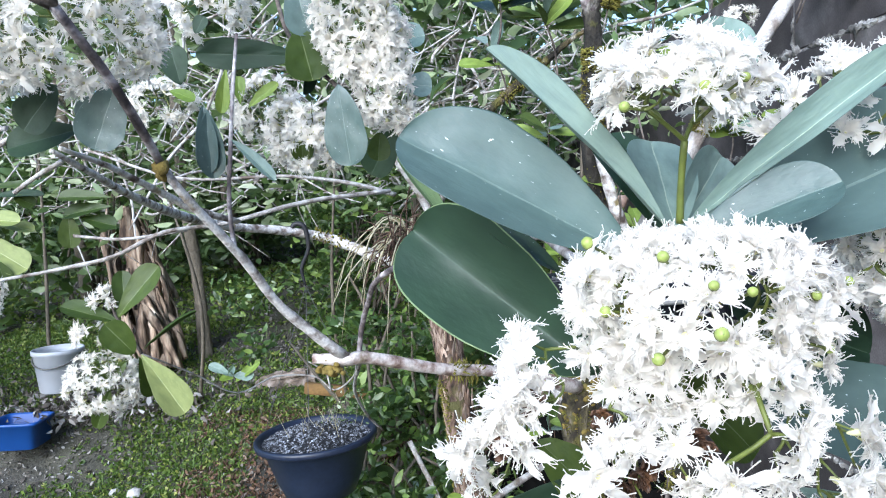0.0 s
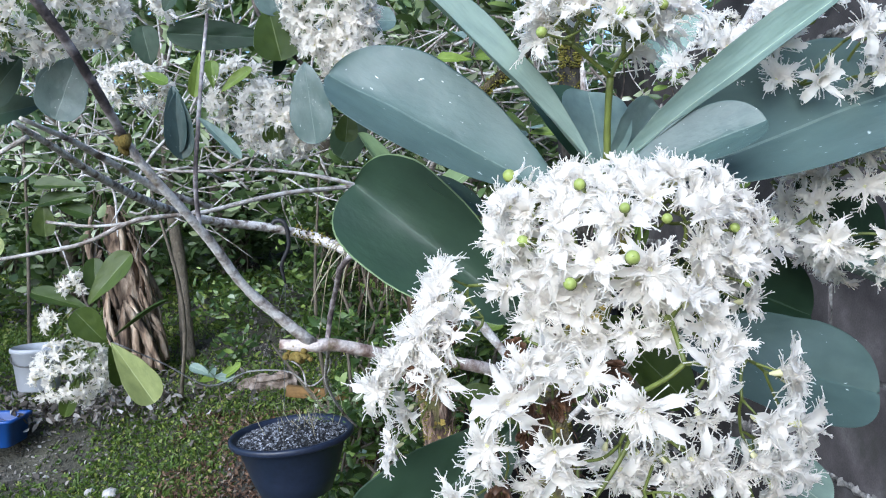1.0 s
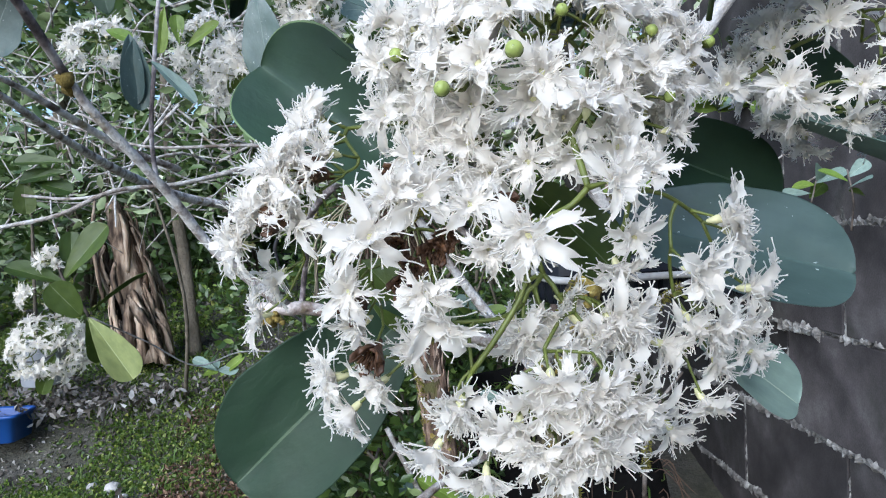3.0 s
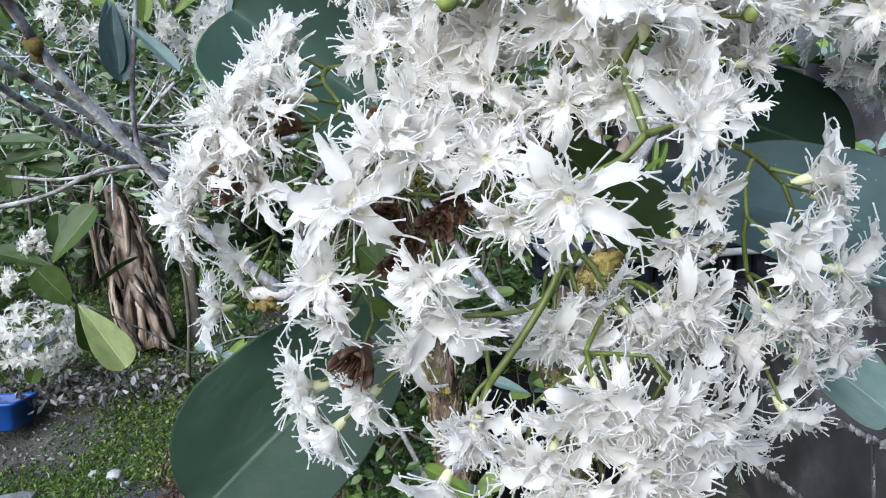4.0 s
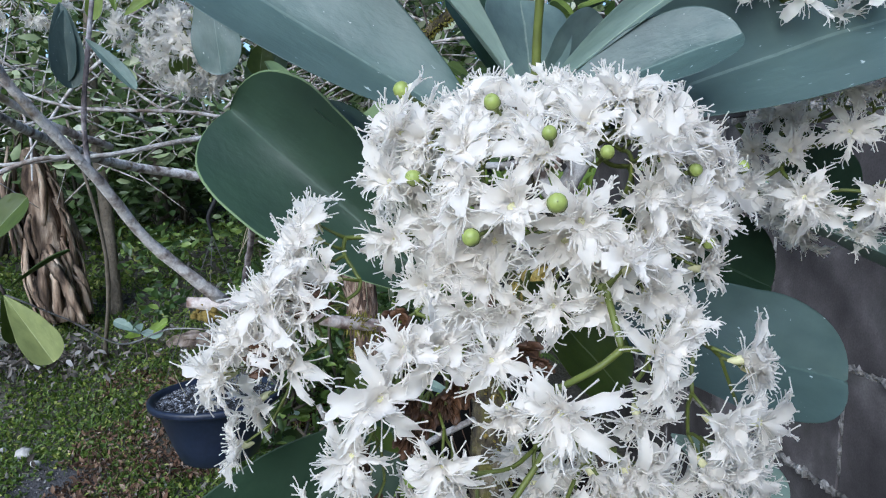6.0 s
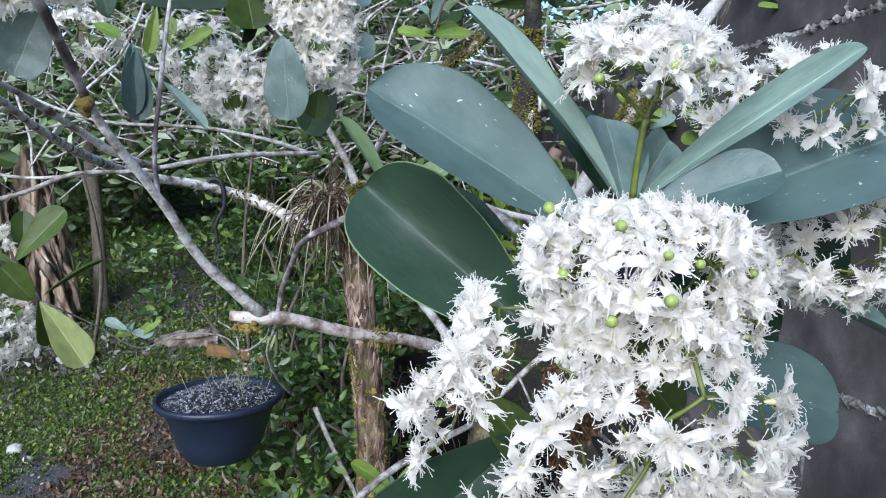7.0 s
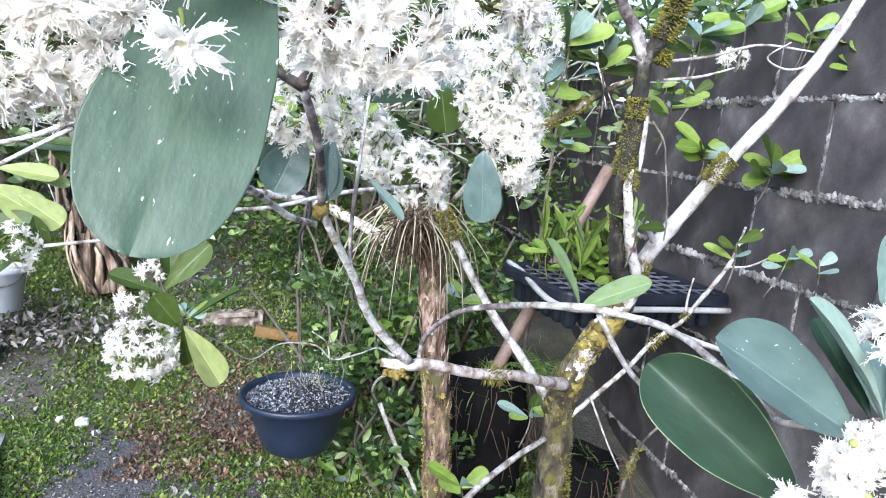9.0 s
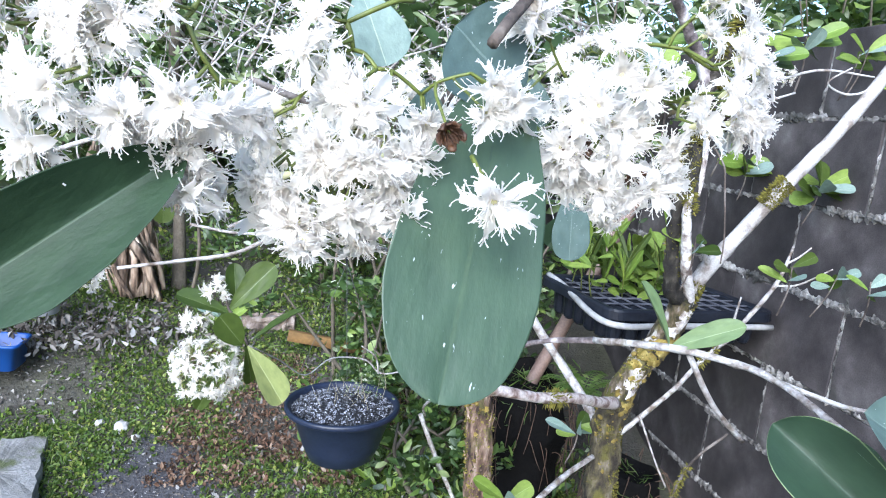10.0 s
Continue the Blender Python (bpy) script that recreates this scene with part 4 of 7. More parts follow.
cushion([(0.374, 1.265, 1.604), (0.388, 1.250, 1.652), (0.388, 1.240, 1.700)], 0.015, 460, 0.0032, length=(0.0, 0.020))
cushion([(0.383, 1.270, 1.556), (0.392, 1.268, 1.585)], 0.010, 150, 0.0032, length=(0.0, 0.012))
cushion([(0.357, 1.292, 1.446), (0.356, 1.288, 1.490)], 0.019, 240, 0.003, length=(0.0, 0.005))
cushion([(0.354, 1.312, 1.330), (0.356, 1.306, 1.380), (0.359, 1.298, 1.440)], 0.0195, 420, 0.0026, length=(0.0, 0.006))
cushion([(0.372, 1.290, 1.300), (0.362, 1.290, 1.345)], 0.013, 120, 0.0026, length=(0.0, 0.006))
cushion([(0.402, 1.372, 1.140), (0.373, 1.345, 1.218), (0.357, 1.325, 1.281)], 0.0145, 70, 0.0024, length=(0.0, 0.005))
cushion([(0.569, 1.335, 1.333), (0.583, 1.323, 1.366), (0.600, 1.312, 1.390)], 0.0150, 420, 0.0026, length=(0.001, 0.011))
cushion([(0.275, 1.345, 1.478), (0.200, 1.378, 1.418)], 0.009, 200, 0.0028, length=(0.001, 0.008))
cushion([(0.560, 1.470, 0.910), (0.640, 1.520, 0.945)], 0.005, 60, 0.003, length=(0.004, 0.014))
cushion([(0.690, 1.552, 0.965), (0.705, 1.552, 0.985)], 0.005, 40, 0.0026, length=(0.002, 0.010))
cushion([(0.452, 1.402, 1.055), (0.468, 1.398, 1.105), (0.478, 1.396, 1.140)], 0.019, 300, 0.003, length=(0.0, 0.007))
cushion([(0.371, 1.450, 0.867), (0.423, 1.440, 0.967)], 0.026, 280, 0.0028, length=(0.0, 0.006))
cushion([(0.371, 1.460, 0.527), (0.345, 1.455, 0.770)], 0.031, 560, 0.0028, length=(0.0, 0.006))
cushion([(0.050, 1.665, 1.186), (0.093, 1.670, 1.115)], 0.013, 300, 0.0032, length=(0.002, 0.014))
cushion([(0.064, 1.160, 0.935), (0.119, 1.200, 0.919)], 0.010, 60, 0.0026, length=(0.004, 0.016))
cushion([(0.520, 1.360, 0.703), (0.517, 1.400, 0.601)], 0.005, 70, 0.0028, length=(0.002, 0.010))
cushion([(-0.263, 1.940, 1.152), (-0.165, 1.950, 1.112)], 0.013, 70, 0.0045, length=(0.001, 0.008))
v_, f_, s_ = join(mossy)
part("moss", mesh("moss_tufts", v_, f_, MOSS), tree, "yellow-green moss cushions")["kind"] = "stuff"
lichen = [blob(p, r, 0.5, 5, 8, 0.8, k) for k, (p, r) in enumerate((((-0.273, 0.808, 1.268), 0.0105), ((-0.274, 0.820, 1.261), 0.009), *[((pick.gauss(-0.122, 0.010), pick.gauss(1.05, 0.005), pick.gauss(0.972, 0.006)), pick.uniform(0.003, 0.007)) for k in range(26)]))]
for line, r, n in (([(0.344, 1.457, 0.732), (0.348, 1.457, 0.776), (0.360, 1.456, 0.814)], 0.034, 55), ([(0.379, 1.455, 0.873), (0.405, 1.450, 0.927), (0.435, 1.440, 0.981)], 0.029, 60), ([(0.354, 1.465, 0.555), (0.354, 1.460, 0.679)], 0.035, 30), ([(0.358, 1.305, 1.412), (0.359, 1.295, 1.476)], 0.017, 14)):
    pts, way = smooth_path(line, 6)
    for k in range(n):
        q, a = Vector(pts[pick.randrange(len(pts))]), pick.uniform(2.6, 6.8)
        o = Vector((math.cos(a), math.sin(a), pick.gauss(0, 0.25)))
        lichen.append(blob(q + o * (r - 0.001), pick.uniform(0.003, 0.0075), 0.8, 4, 7, 0.8, k * 1.7))
v_, f_, s_ = join(lichen)
part("lichen", mesh("lichen_crust", v_, f_, LICHEN), tree, "orange-yellow lichen crust")["kind"] = "stuff"


def crust(line, radius, spots, size, sides, seed, thick=0.0012, ruffle=0.25):
    """Thin ragged plates that hug a stem: each spot is (how far along, turned how far about the stem)."""
    g = random.Random(seed)
    pts, way = smooth_path(line, 8)
    out = []
    for along, turn in spots:
        i = min(len(pts) - 2, int(along * (len(pts) - 1)))
        d = Vector(pts[i + 1] - pts[i]).normalized()
        c, r0 = Vector(pts[i]), g.uniform(*size)
        ring = []
        for share in (0.0, 0.55, 1.0):
            for k in range(sides if share else 1):
                a = 2 * math.pi * k / sides
                r = r0 * share * (1 + (g.uniform(-ruffle, ruffle) if share == 1 else 0))
                t = turn + r * math.cos(a) / radius
                o = Vector((math.sin(t), -math.cos(t), 0))
                o = (o - d * o.dot(d)).normalized()
                lift = thick * (1.3 if share < 1 else g.uniform(-0.5, 2.2))
                ring.append(c + o * (radius + lift) + d * r * math.sin(a))
        f = [(0, 1 + k, 1 + (k + 1) % sides) for k in range(sides)] + [(1 + k, 1 + sides + k, 1 + sides + (k + 1) % sides, 1 + (k + 1) % sides) for k in range(sides)]
        out.append((ring, f))
    return out


UPPER = [(0.357, 1.457, 0.805), (0.379, 1.455, 0.873), (0.435, 1.440, 0.981), FORK]
pick = random.Random(61)
v_, f_, s_ = join(crust(UPPER, 0.031, [(pick.gauss(0.33, 0.09), pick.uniform(-1.0, 0.8)) for _ in range(9)] + [(pick.uniform(0.75, 0.95), pick.uniform(-0.5, 0.9)) for _ in range(4)] + [(0.05, 0.5), (0.1, -0.6)], (0.010, 0.022), 13, 5, 0.0008, 0.45))
part("pale_crust", mesh("pale_crust", v_, f_, BARK_WHITE), tree, "chalk-white crust on the trunk")["kind"] = "stuff"
v_, f_, s_ = join(crust(UPPER, 0.0315, [(pick.choice((pick.gauss(0.12, 0.07), pick.gauss(0.62, 0.10))), pick.uniform(-1.2, 1.2)) for _ in range(34)], (0.006, 0.017), 11, 6, 0.0022, 0.4)
                  + crust([(0.351, 1.465, 0.54), (0.352, 1.460, 0.649), (0.349, 1.458, 0.769), (0.364, 1.456, 0.830)], 0.0365, [(1 - 0.3 * pick.random() ** 2, pick.uniform(-1.3, 1.3)) for _ in range(12)], (0.004, 0.009), 9, 7, 0.0020, 0.35))
part("lichen_plate", mesh("lichen_plates", v_, f_, LICHEN_YELLOW), tree, "mustard-yellow leafy lichen")["kind"] = "stuff"

# ---- leaves round the near flower head ----
NODE = (0.153, 0.347, 1.198)
leaf(tree, (0.130, 0.360, 1.181), (0.008, 0.366, 1.253), (-0.05, -0.80, 0.60), 0.064, "blue", "folded")
leaf(tree, (0.148, 0.352, 1.196), (0.059, 0.333, 1.294), (0.65, -0.70, 0.30), 0.024, "pale", "narrow")
leaf(tree, (0.158, 0.352, 1.196), (0.280, 0.335, 1.294), (-0.25, -0.80, 0.55), 0.020, "pale", "narrow")
leaf(tree, (0.162, 0.345, 1.190), (0.227, 0.325, 1.218), (-0.15, -0.75, 0.65), 0.036, "blue", "folded")
leaf(tree, (0.165, 0.356, 1.180), (0.350, 0.385, 1.249), (-0.05, -0.80, 0.60), 0.084, "blue", "folded")
leaf(tree, (0.156, 0.362, 1.194), (0.161, 0.410, 1.248), (0.1, -0.9, 0.3), 0.042, "pale", "round")
leaf(tree, (0.158, 0.362, 1.194), (0.206, 0.410, 1.237), (0.2, -0.9, 0.3), 0.032, "pale", "round")
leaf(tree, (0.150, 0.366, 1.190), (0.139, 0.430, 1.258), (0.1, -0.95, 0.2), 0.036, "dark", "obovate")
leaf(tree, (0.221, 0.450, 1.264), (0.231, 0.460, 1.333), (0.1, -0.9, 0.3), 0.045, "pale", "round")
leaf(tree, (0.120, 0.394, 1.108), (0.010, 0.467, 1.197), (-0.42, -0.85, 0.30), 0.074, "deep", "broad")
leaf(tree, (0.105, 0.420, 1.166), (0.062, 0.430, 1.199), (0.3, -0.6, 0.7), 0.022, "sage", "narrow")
leaf(tree, (0.200, 0.400, 1.094), (0.330, 0.386, 1.062), (-0.1, -0.85, 0.5), 0.066, "blue_shaded", "round")
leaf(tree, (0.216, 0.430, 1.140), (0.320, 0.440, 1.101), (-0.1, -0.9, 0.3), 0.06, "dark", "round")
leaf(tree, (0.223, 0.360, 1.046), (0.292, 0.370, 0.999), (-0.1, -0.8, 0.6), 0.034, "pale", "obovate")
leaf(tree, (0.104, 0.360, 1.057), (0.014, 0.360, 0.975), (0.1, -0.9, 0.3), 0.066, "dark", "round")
leaf(tree, (0.156, 0.370, 1.114), (0.203, 0.365, 1.065), (0.1, -0.8, 0.5), 0.036, "olive", "round")
leaf(tree, (0.078, 0.370, 1.078), (0.109, 0.360, 1.046), (0.1, -0.8, 0.5), 0.03, "olive", "round")
leaf(tree, (0.290, 0.400, 1.145), (0.383, 0.400, 1.108), (-0.2, -0.35, 0.95), 0.05, "pale", "folded")
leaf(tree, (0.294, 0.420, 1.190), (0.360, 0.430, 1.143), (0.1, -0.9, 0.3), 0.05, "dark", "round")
# pair of leaves on the arching twig
leaf(tree, JOINT, (0.004, 0.728, 1.266), (0.7, -0.6, 0.3), 0.026, "light", "narrow")
leaf(tree, JOINT, (0.117, 0.686, 1.229), (-0.2, -0.75, 0.6), 0.032, "light", "narrow")

# ---- the near flower head ----
def fuller(places, seed, more=1, step=0.013):
    g = random.Random(seed)
    return places + [tuple(c + g.gauss(0, step) for c in p) for p in places for _ in range(more)]


dome = shell((0.156, 0.330, 1.158), (0.060, 0.048, 0.036), 60, 3, -0.8, 0.45, 0.28)
# corners and the ragged underside of the dome
dome += [(0.097, 0.320, 1.176), (0.107, 0.322, 1.190), (0.094, 0.318, 1.158), (0.096, 0.318, 1.138), (0.212, 0.322, 1.172), (0.213, 0.318, 1.146), (0.210, 0.314, 1.127), (0.107, 0.312, 1.122),
         (0.121, 0.310, 1.112), (0.136, 0.308, 1.113), (0.150, 0.302, 1.116), (0.166, 0.298, 1.118), (0.184, 0.300, 1.120), (0.200, 0.306, 1.134), (0.128, 0.306, 1.124), (0.115, 0.314, 1.128)]
arm_left = [(0.066, 0.336, 1.142), (0.062, 0.322, 1.132), (0.060, 0.311, 1.123), (0.072, 0.316, 1.124), (0.053, 0.307, 1.117), (0.066, 0.309, 1.114), (0.048, 0.311, 1.104), (0.065, 0.329, 1.137), (0.057, 0.306, 1.107), (0.041, 0.316, 1.098), (0.034, 0.320, 1.088), (0.060, 0.310, 1.096), (0.046, 0.333, 1.075), (0.039, 0.330, 1.058)]
arm_mid = [(0.098, 0.286, 1.105), (0.090, 0.283, 1.090), (0.081, 0.288, 1.070), (0.108, 0.290, 1.104), (0.109, 0.280, 1.069), (0.113, 0.284, 1.060), (0.132, 0.285, 1.084), (0.126, 0.290, 1.100), (0.084, 0.300, 1.057)]
arm_low = [(0.154, 0.305, 1.056), (0.168, 0.306, 1.053), (0.146, 0.308, 1.048), (0.180, 0.302, 1.054), (0.164, 0.312, 1.061), (0.173, 0.300, 1.047),
           (0.071, 0.312, 1.034), (0.078, 0.308, 1.022), (0.090, 0.300, 1.034), (0.119, 0.290, 1.028), (0.110, 0.290, 1.010), (0.134, 0.290, 1.018), (0.148, 0.284, 1.028), (0.158, 0.284, 1.034), (0.168, 0.285, 1.026), (0.176, 0.290, 1.018), (0.160, 0.280, 1.016),
           (0.145, 0.280, 1.010), (0.170, 0.286, 1.010), (0.128, 0.288, 1.000), (0.155, 0.284, 1.002), (0.152, 0.281, 1.036), (0.164, 0.279, 1.031), (0.174, 0.282, 1.034), (0.140, 0.282, 1.020), (0.182, 0.288, 1.026), (0.159, 0.329, 1.046), (0.145, 0.330, 1.052), (0.190, 0.318, 1.046), (0.186, 0.306, 1.052), (0.205, 0.320, 1.040), (0.105, 0.300, 1.048)]
arm_right = [(0.196, 0.296, 1.110), (0.190, 0.302, 1.085), (0.184, 0.306, 1.074), (0.231, 0.318, 1.091), (0.238, 0.324, 1.085), (0.214, 0.305, 1.071), (0.249, 0.334, 1.060), (0.225, 0.318, 1.046),
             (0.216, 0.316, 1.050), (0.234, 0.336, 1.042), (0.254, 0.345, 1.030), (0.245, 0.336, 1.042), (0.230, 0.326, 1.030), (0.222, 0.320, 1.016), (0.216, 0.345, 0.997), (0.184, 0.320, 1.004), (0.196, 0.324, 1.012)]
CORE = (0.165, 0.345, 1.150)
near_spent = [(x, y - 0.008, z) for x, y, z in ((0.067, 0.318, 1.116), (0.051, 0.314, 1.097), (0.099, 0.302, 1.085), (0.104, 0.302, 1.078), (0.100, 0.303, 1.071), (0.117, 0.304, 1.088), (0.139, 0.306, 1.099), (0.087, 0.302, 1.045), (0.082, 0.303, 1.064), (0.096, 0.306, 1.111), (0.144, 0.306, 1.094), (0.112, 0.304, 1.083))]
near_buds = [(x, y - 0.005, z) for x, y, z in ((0.118, 0.288, 1.141), (0.102, 0.312, 1.159), (0.140, 0.281, 1.173), (0.231, 0.334, 1.165), (0.143, 0.281, 1.152), (0.198, 0.305, 1.163), (0.204, 0.305, 1.138), (0.127, 0.305, 1.184), (0.162, 0.292, 1.168), (0.099, 0.330, 1.190))]
dome = [p for p in dome if all((Vector(p) - Vector(q)).length > 0.0125 for q in near_buds)]
cluster(tree, (0.150, 0.352, 1.190), dome, CORE, "dense white dome of brush-like flowers with green buds", buds=near_buds)
cluster(tree, (0.140, 0.350, 1.150), arm_left + arm_mid, (0.120, 0.340, 1.115), "loose white flowers hanging with spent brown cups", spent=near_spent, stem=0.0009)
cluster(tree, (0.155, 0.345, 1.130), arm_low, (0.150, 0.320, 1.080), "low spray of white flowers on green stalks", stem=0.0010)
cluster(tree, (0.165, 0.345, 1.140), arm_right, (0.190, 0.335, 1.105), "side spray of white flowers on green stalks", stem=0.0010)
cluster(tree, (0.150, 0.330, 1.110), [(0.145, 0.271, 1.088), (0.176, 0.274, 1.106), (0.169, 0.282, 1.133), (0.119, 0.284, 1.027)], (0.152, 0.310, 1.100), "wide open white flowers standing forward", size=1.08)
# the head above it on a straight stalk, and the one beside it
rod("stalk", [NODE, (0.152, 0.342, 1.218), (0.152, 0.336, 1.240)], [0.0021, 0.0018, 0.0019], STALK, tree, "straight green flower stalk", 8, 0.1)
cluster(tree, (0.152, 0.336, 1.240), shell((0.148, 0.330, 1.268), (0.037, 0.036, 0.019), 24, 5, -0.6, 0.8, 0.42), (0.152, 0.328, 1.250), "flat white flower head on a straight green stalk", size=0.95,
        buds=[(0.146, 0.296, 1.260), (0.165, 0.298, 1.264), (0.111, 0.300, 1.253), (0.150, 0.298, 1.260)], stem=0.0011)
side_a = shell((0.275, 0.400, 1.262), (0.060, 0.05, 0.03), 22, 6, -0.8, 0.6, 0.42)
side_b = shell((0.335, 0.405, 1.172), (0.050, 0.045, 0.045), 30, 8, -0.9, 0.5, 0.40)
cluster(tree, (0.27, 0.42, 1.20), side_a, (0.275, 0.42, 1.245), "white flower head behind the leaves", size=0.95)
cluster(tree, (0.28, 0.42, 1.19), side_b + [(0.285, 0.367, 1.153), (0.262, 0.380, 1.157), (0.300, 0.400, 1.190)], (0.335, 0.43, 1.172), "shaded cream flower head beside the near one", size=0.95)

# ---- flower heads and leaves higher in the tree ----


def high_head(c, r, n, seed):
    """A flower head round c among the upper twigs."""
    cluster(tree, (c[0], c[1] + 0.03, c[2] + 0.02), shell(c, r, int(n * 1.3), seed, -0.9, 0.7, 0.26), (c[0], c[1] + 0.02, c[2]), "white brush-like flower head among the upper twigs", far=True, stem=0.0012)


high_head((-0.360, 0.740, 1.407), (0.115, 0.07, 0.062), 90, 40)
high_head((-0.456, 0.800, 1.401), (0.07, 0.06, 0.04), 24, 41)
high_head((-0.051, 0.880, 1.444), (0.045, 0.05, 0.06), 30, 42)
high_head((-0.016, 0.870, 1.365), (0.032, 0.04, 0.06), 30, 43)
high_head((-0.246, 0.950, 1.486), (0.055, 0.05, 0.03), 20, 44)
high_head((-0.219, 1.150, 1.383), (0.05, 0.05, 0.05), 24, 45)
high_head((-0.167, 1.150, 1.322), (0.03, 0.04, 0.045), 18, 46)
high_head((-0.385, 1.150, 1.398), (0.05, 0.05, 0.03), 16, 47)
high_head((-0.121, 1.000, 1.310), (0.04, 0.04, 0.045), 22, 48)
high_head((-0.170, 1.100, 1.336), (0.035, 0.04, 0.05), 16, 49)
high_head((-0.030, 0.870, 1.414), (0.045, 0.045, 0.06), 26, 50)
high_head((-0.061, 0.800, 1.507), (0.07, 0.05, 0.05), 24, 51)
high_head((0.900, 1.839, 1.675), (0.045, 0.03, 0.022), 12, 52)
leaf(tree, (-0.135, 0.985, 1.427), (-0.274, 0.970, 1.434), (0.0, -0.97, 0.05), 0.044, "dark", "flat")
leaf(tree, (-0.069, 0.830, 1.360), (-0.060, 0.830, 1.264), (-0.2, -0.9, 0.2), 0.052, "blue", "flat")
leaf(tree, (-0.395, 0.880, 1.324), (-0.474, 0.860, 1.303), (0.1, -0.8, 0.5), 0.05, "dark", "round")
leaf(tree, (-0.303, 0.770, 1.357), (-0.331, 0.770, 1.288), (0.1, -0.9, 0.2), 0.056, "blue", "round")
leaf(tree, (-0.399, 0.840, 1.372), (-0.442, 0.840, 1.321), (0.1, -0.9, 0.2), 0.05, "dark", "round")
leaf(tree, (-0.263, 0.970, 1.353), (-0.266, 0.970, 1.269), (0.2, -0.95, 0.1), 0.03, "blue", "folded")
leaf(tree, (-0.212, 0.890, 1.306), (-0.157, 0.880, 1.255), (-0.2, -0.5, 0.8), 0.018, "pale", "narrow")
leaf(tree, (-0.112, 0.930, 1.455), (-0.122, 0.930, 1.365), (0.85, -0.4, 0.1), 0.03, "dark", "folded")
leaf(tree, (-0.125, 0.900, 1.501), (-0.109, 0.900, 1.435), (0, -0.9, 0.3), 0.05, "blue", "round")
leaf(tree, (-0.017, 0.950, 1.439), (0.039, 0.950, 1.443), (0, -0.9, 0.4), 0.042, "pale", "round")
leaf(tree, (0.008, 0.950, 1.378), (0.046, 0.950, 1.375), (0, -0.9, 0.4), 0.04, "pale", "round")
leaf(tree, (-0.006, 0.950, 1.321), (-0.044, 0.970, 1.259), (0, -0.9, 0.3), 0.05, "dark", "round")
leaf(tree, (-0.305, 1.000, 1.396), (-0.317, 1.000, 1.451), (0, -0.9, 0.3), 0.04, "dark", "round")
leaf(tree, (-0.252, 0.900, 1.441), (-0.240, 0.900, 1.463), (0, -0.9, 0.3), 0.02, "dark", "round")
leaf(tree, (-0.266, 1.100, 1.438), (-0.277, 1.100, 1.369), (0.2, -0.9, 0.2), 0.022, "fresh", "obovate")
leaf(tree, (-0.247, 1.100, 1.381), (-0.249, 1.100, 1.425), (0.2, -0.9, 0.2), 0.022, "fresh", "obovate")
leaf(tree, (-0.235, 1.100, 1.376), (-0.189, 1.100, 1.414), (0.2, -0.7, 0.5), 0.02, "fresh", "narrow")
leaf(tree, (-0.354, 1.100, 1.406), (-0.316, 1.100, 1.392), (0.2, -0.7, 0.5), 0.024, "fresh", "narrow")
leaf(tree, (-0.268, 0.970, 1.361), (-0.257, 0.970, 1.262), (0.3, -0.9, 0.1), 0.038, "blue", "folded")
leaf(tree, (-0.328, 0.780, 1.295), (-0.325, 0.780, 1.348), (0.2, -0.9, 0.1), 0.05, "blue", "round")
leaf(tree, (-0.122, 0.900, 1.443), (-0.107, 0.900, 1.378), (0.2, -0.9, 0.3), 0.06, "olive", "round")
leaf(tree, (0.008, 0.900, 1.446), (-0.015, 0.900, 1.463), (0.2, -0.9, 0.3), 0.035, "pale", "round")
leaf(tree, (-0.148, 1.050, 1.358), (-0.148, 1.050, 1.286), (0.2, -0.9, 0.2), 0.034, "olive", "obovate")
leaf(tree, (-0.025, 0.900, 1.310), (-0.029, 0.900, 1.273), (0.2, -0.9, 0.2), 0.03, "olive", "round")
rod("twig", [(-0.082, 0.900, 1.372), (-0.048, 0.920, 1.345), (-0.105, 0.920, 1.398), (-0.144, 0.950, 1.450), (-0.160, 0.970, 1.501)], [0.002, 0.003, 0.003, 0.003, 0.003], BARK_DARK, tree, "thin flowering twig", 7, 0.2)

# ---- hanging shoot with yellowing leaves and flower heads ----
SHOOT = (-0.506, 1.315, 0.958)
rod("twig", [SHOOT, (-0.446, 1.420, 0.892), (-0.387, 1.520, 0.823), (-0.325, 1.620, 0.831), (-0.240, 1.660, 0.818), (-0.194, 1.660, 0.783), (-0.138, 1.550, 0.837), (-0.116, 1.400, 0.901), (-0.118, 1.120, 0.978)], [0.0016, 0.0016, 0.0017, 0.0018, 0.002, 0.002, 0.002, 0.002, 0.0026], BARK_PALE, tree, "thin winding twig", 7, 0.2)
rod("twig", [(-0.201, 1.660, 0.782), (-0.213, 1.660, 0.827), (-0.251, 1.660, 0.854)], [0.0026, 0.002, 0.0015], BARK_PALE, tree, "thin twig", 6, 0.2)
rod("twig", [SHOOT, (-0.525, 1.310, 0.999), (-0.547, 1.310, 1.032), (-0.555, 1.310, 1.064)], [0.003, 0.0028, 0.0025, 0.0018], BARK_DARK, tree, "leafy shoot", 7, 0.2)
leaf(tree, (-0.506, 1.312, 0.957), (-0.427, 1.305, 0.845), (0.5, -0.8, 0.4), 0.064, "yellow", "obovate")
leaf(tree, (-0.547, 1.310, 1.026), (-0.467, 1.310, 1.123), (-0.2, -0.9, 0.3), 0.055, "olive", "obovate")
leaf(tree, (-0.537, 1.310, 1.018), (-0.640, 1.300, 1.060), (0.1, -0.6, 0.8), 0.042, "olive", "obovate")
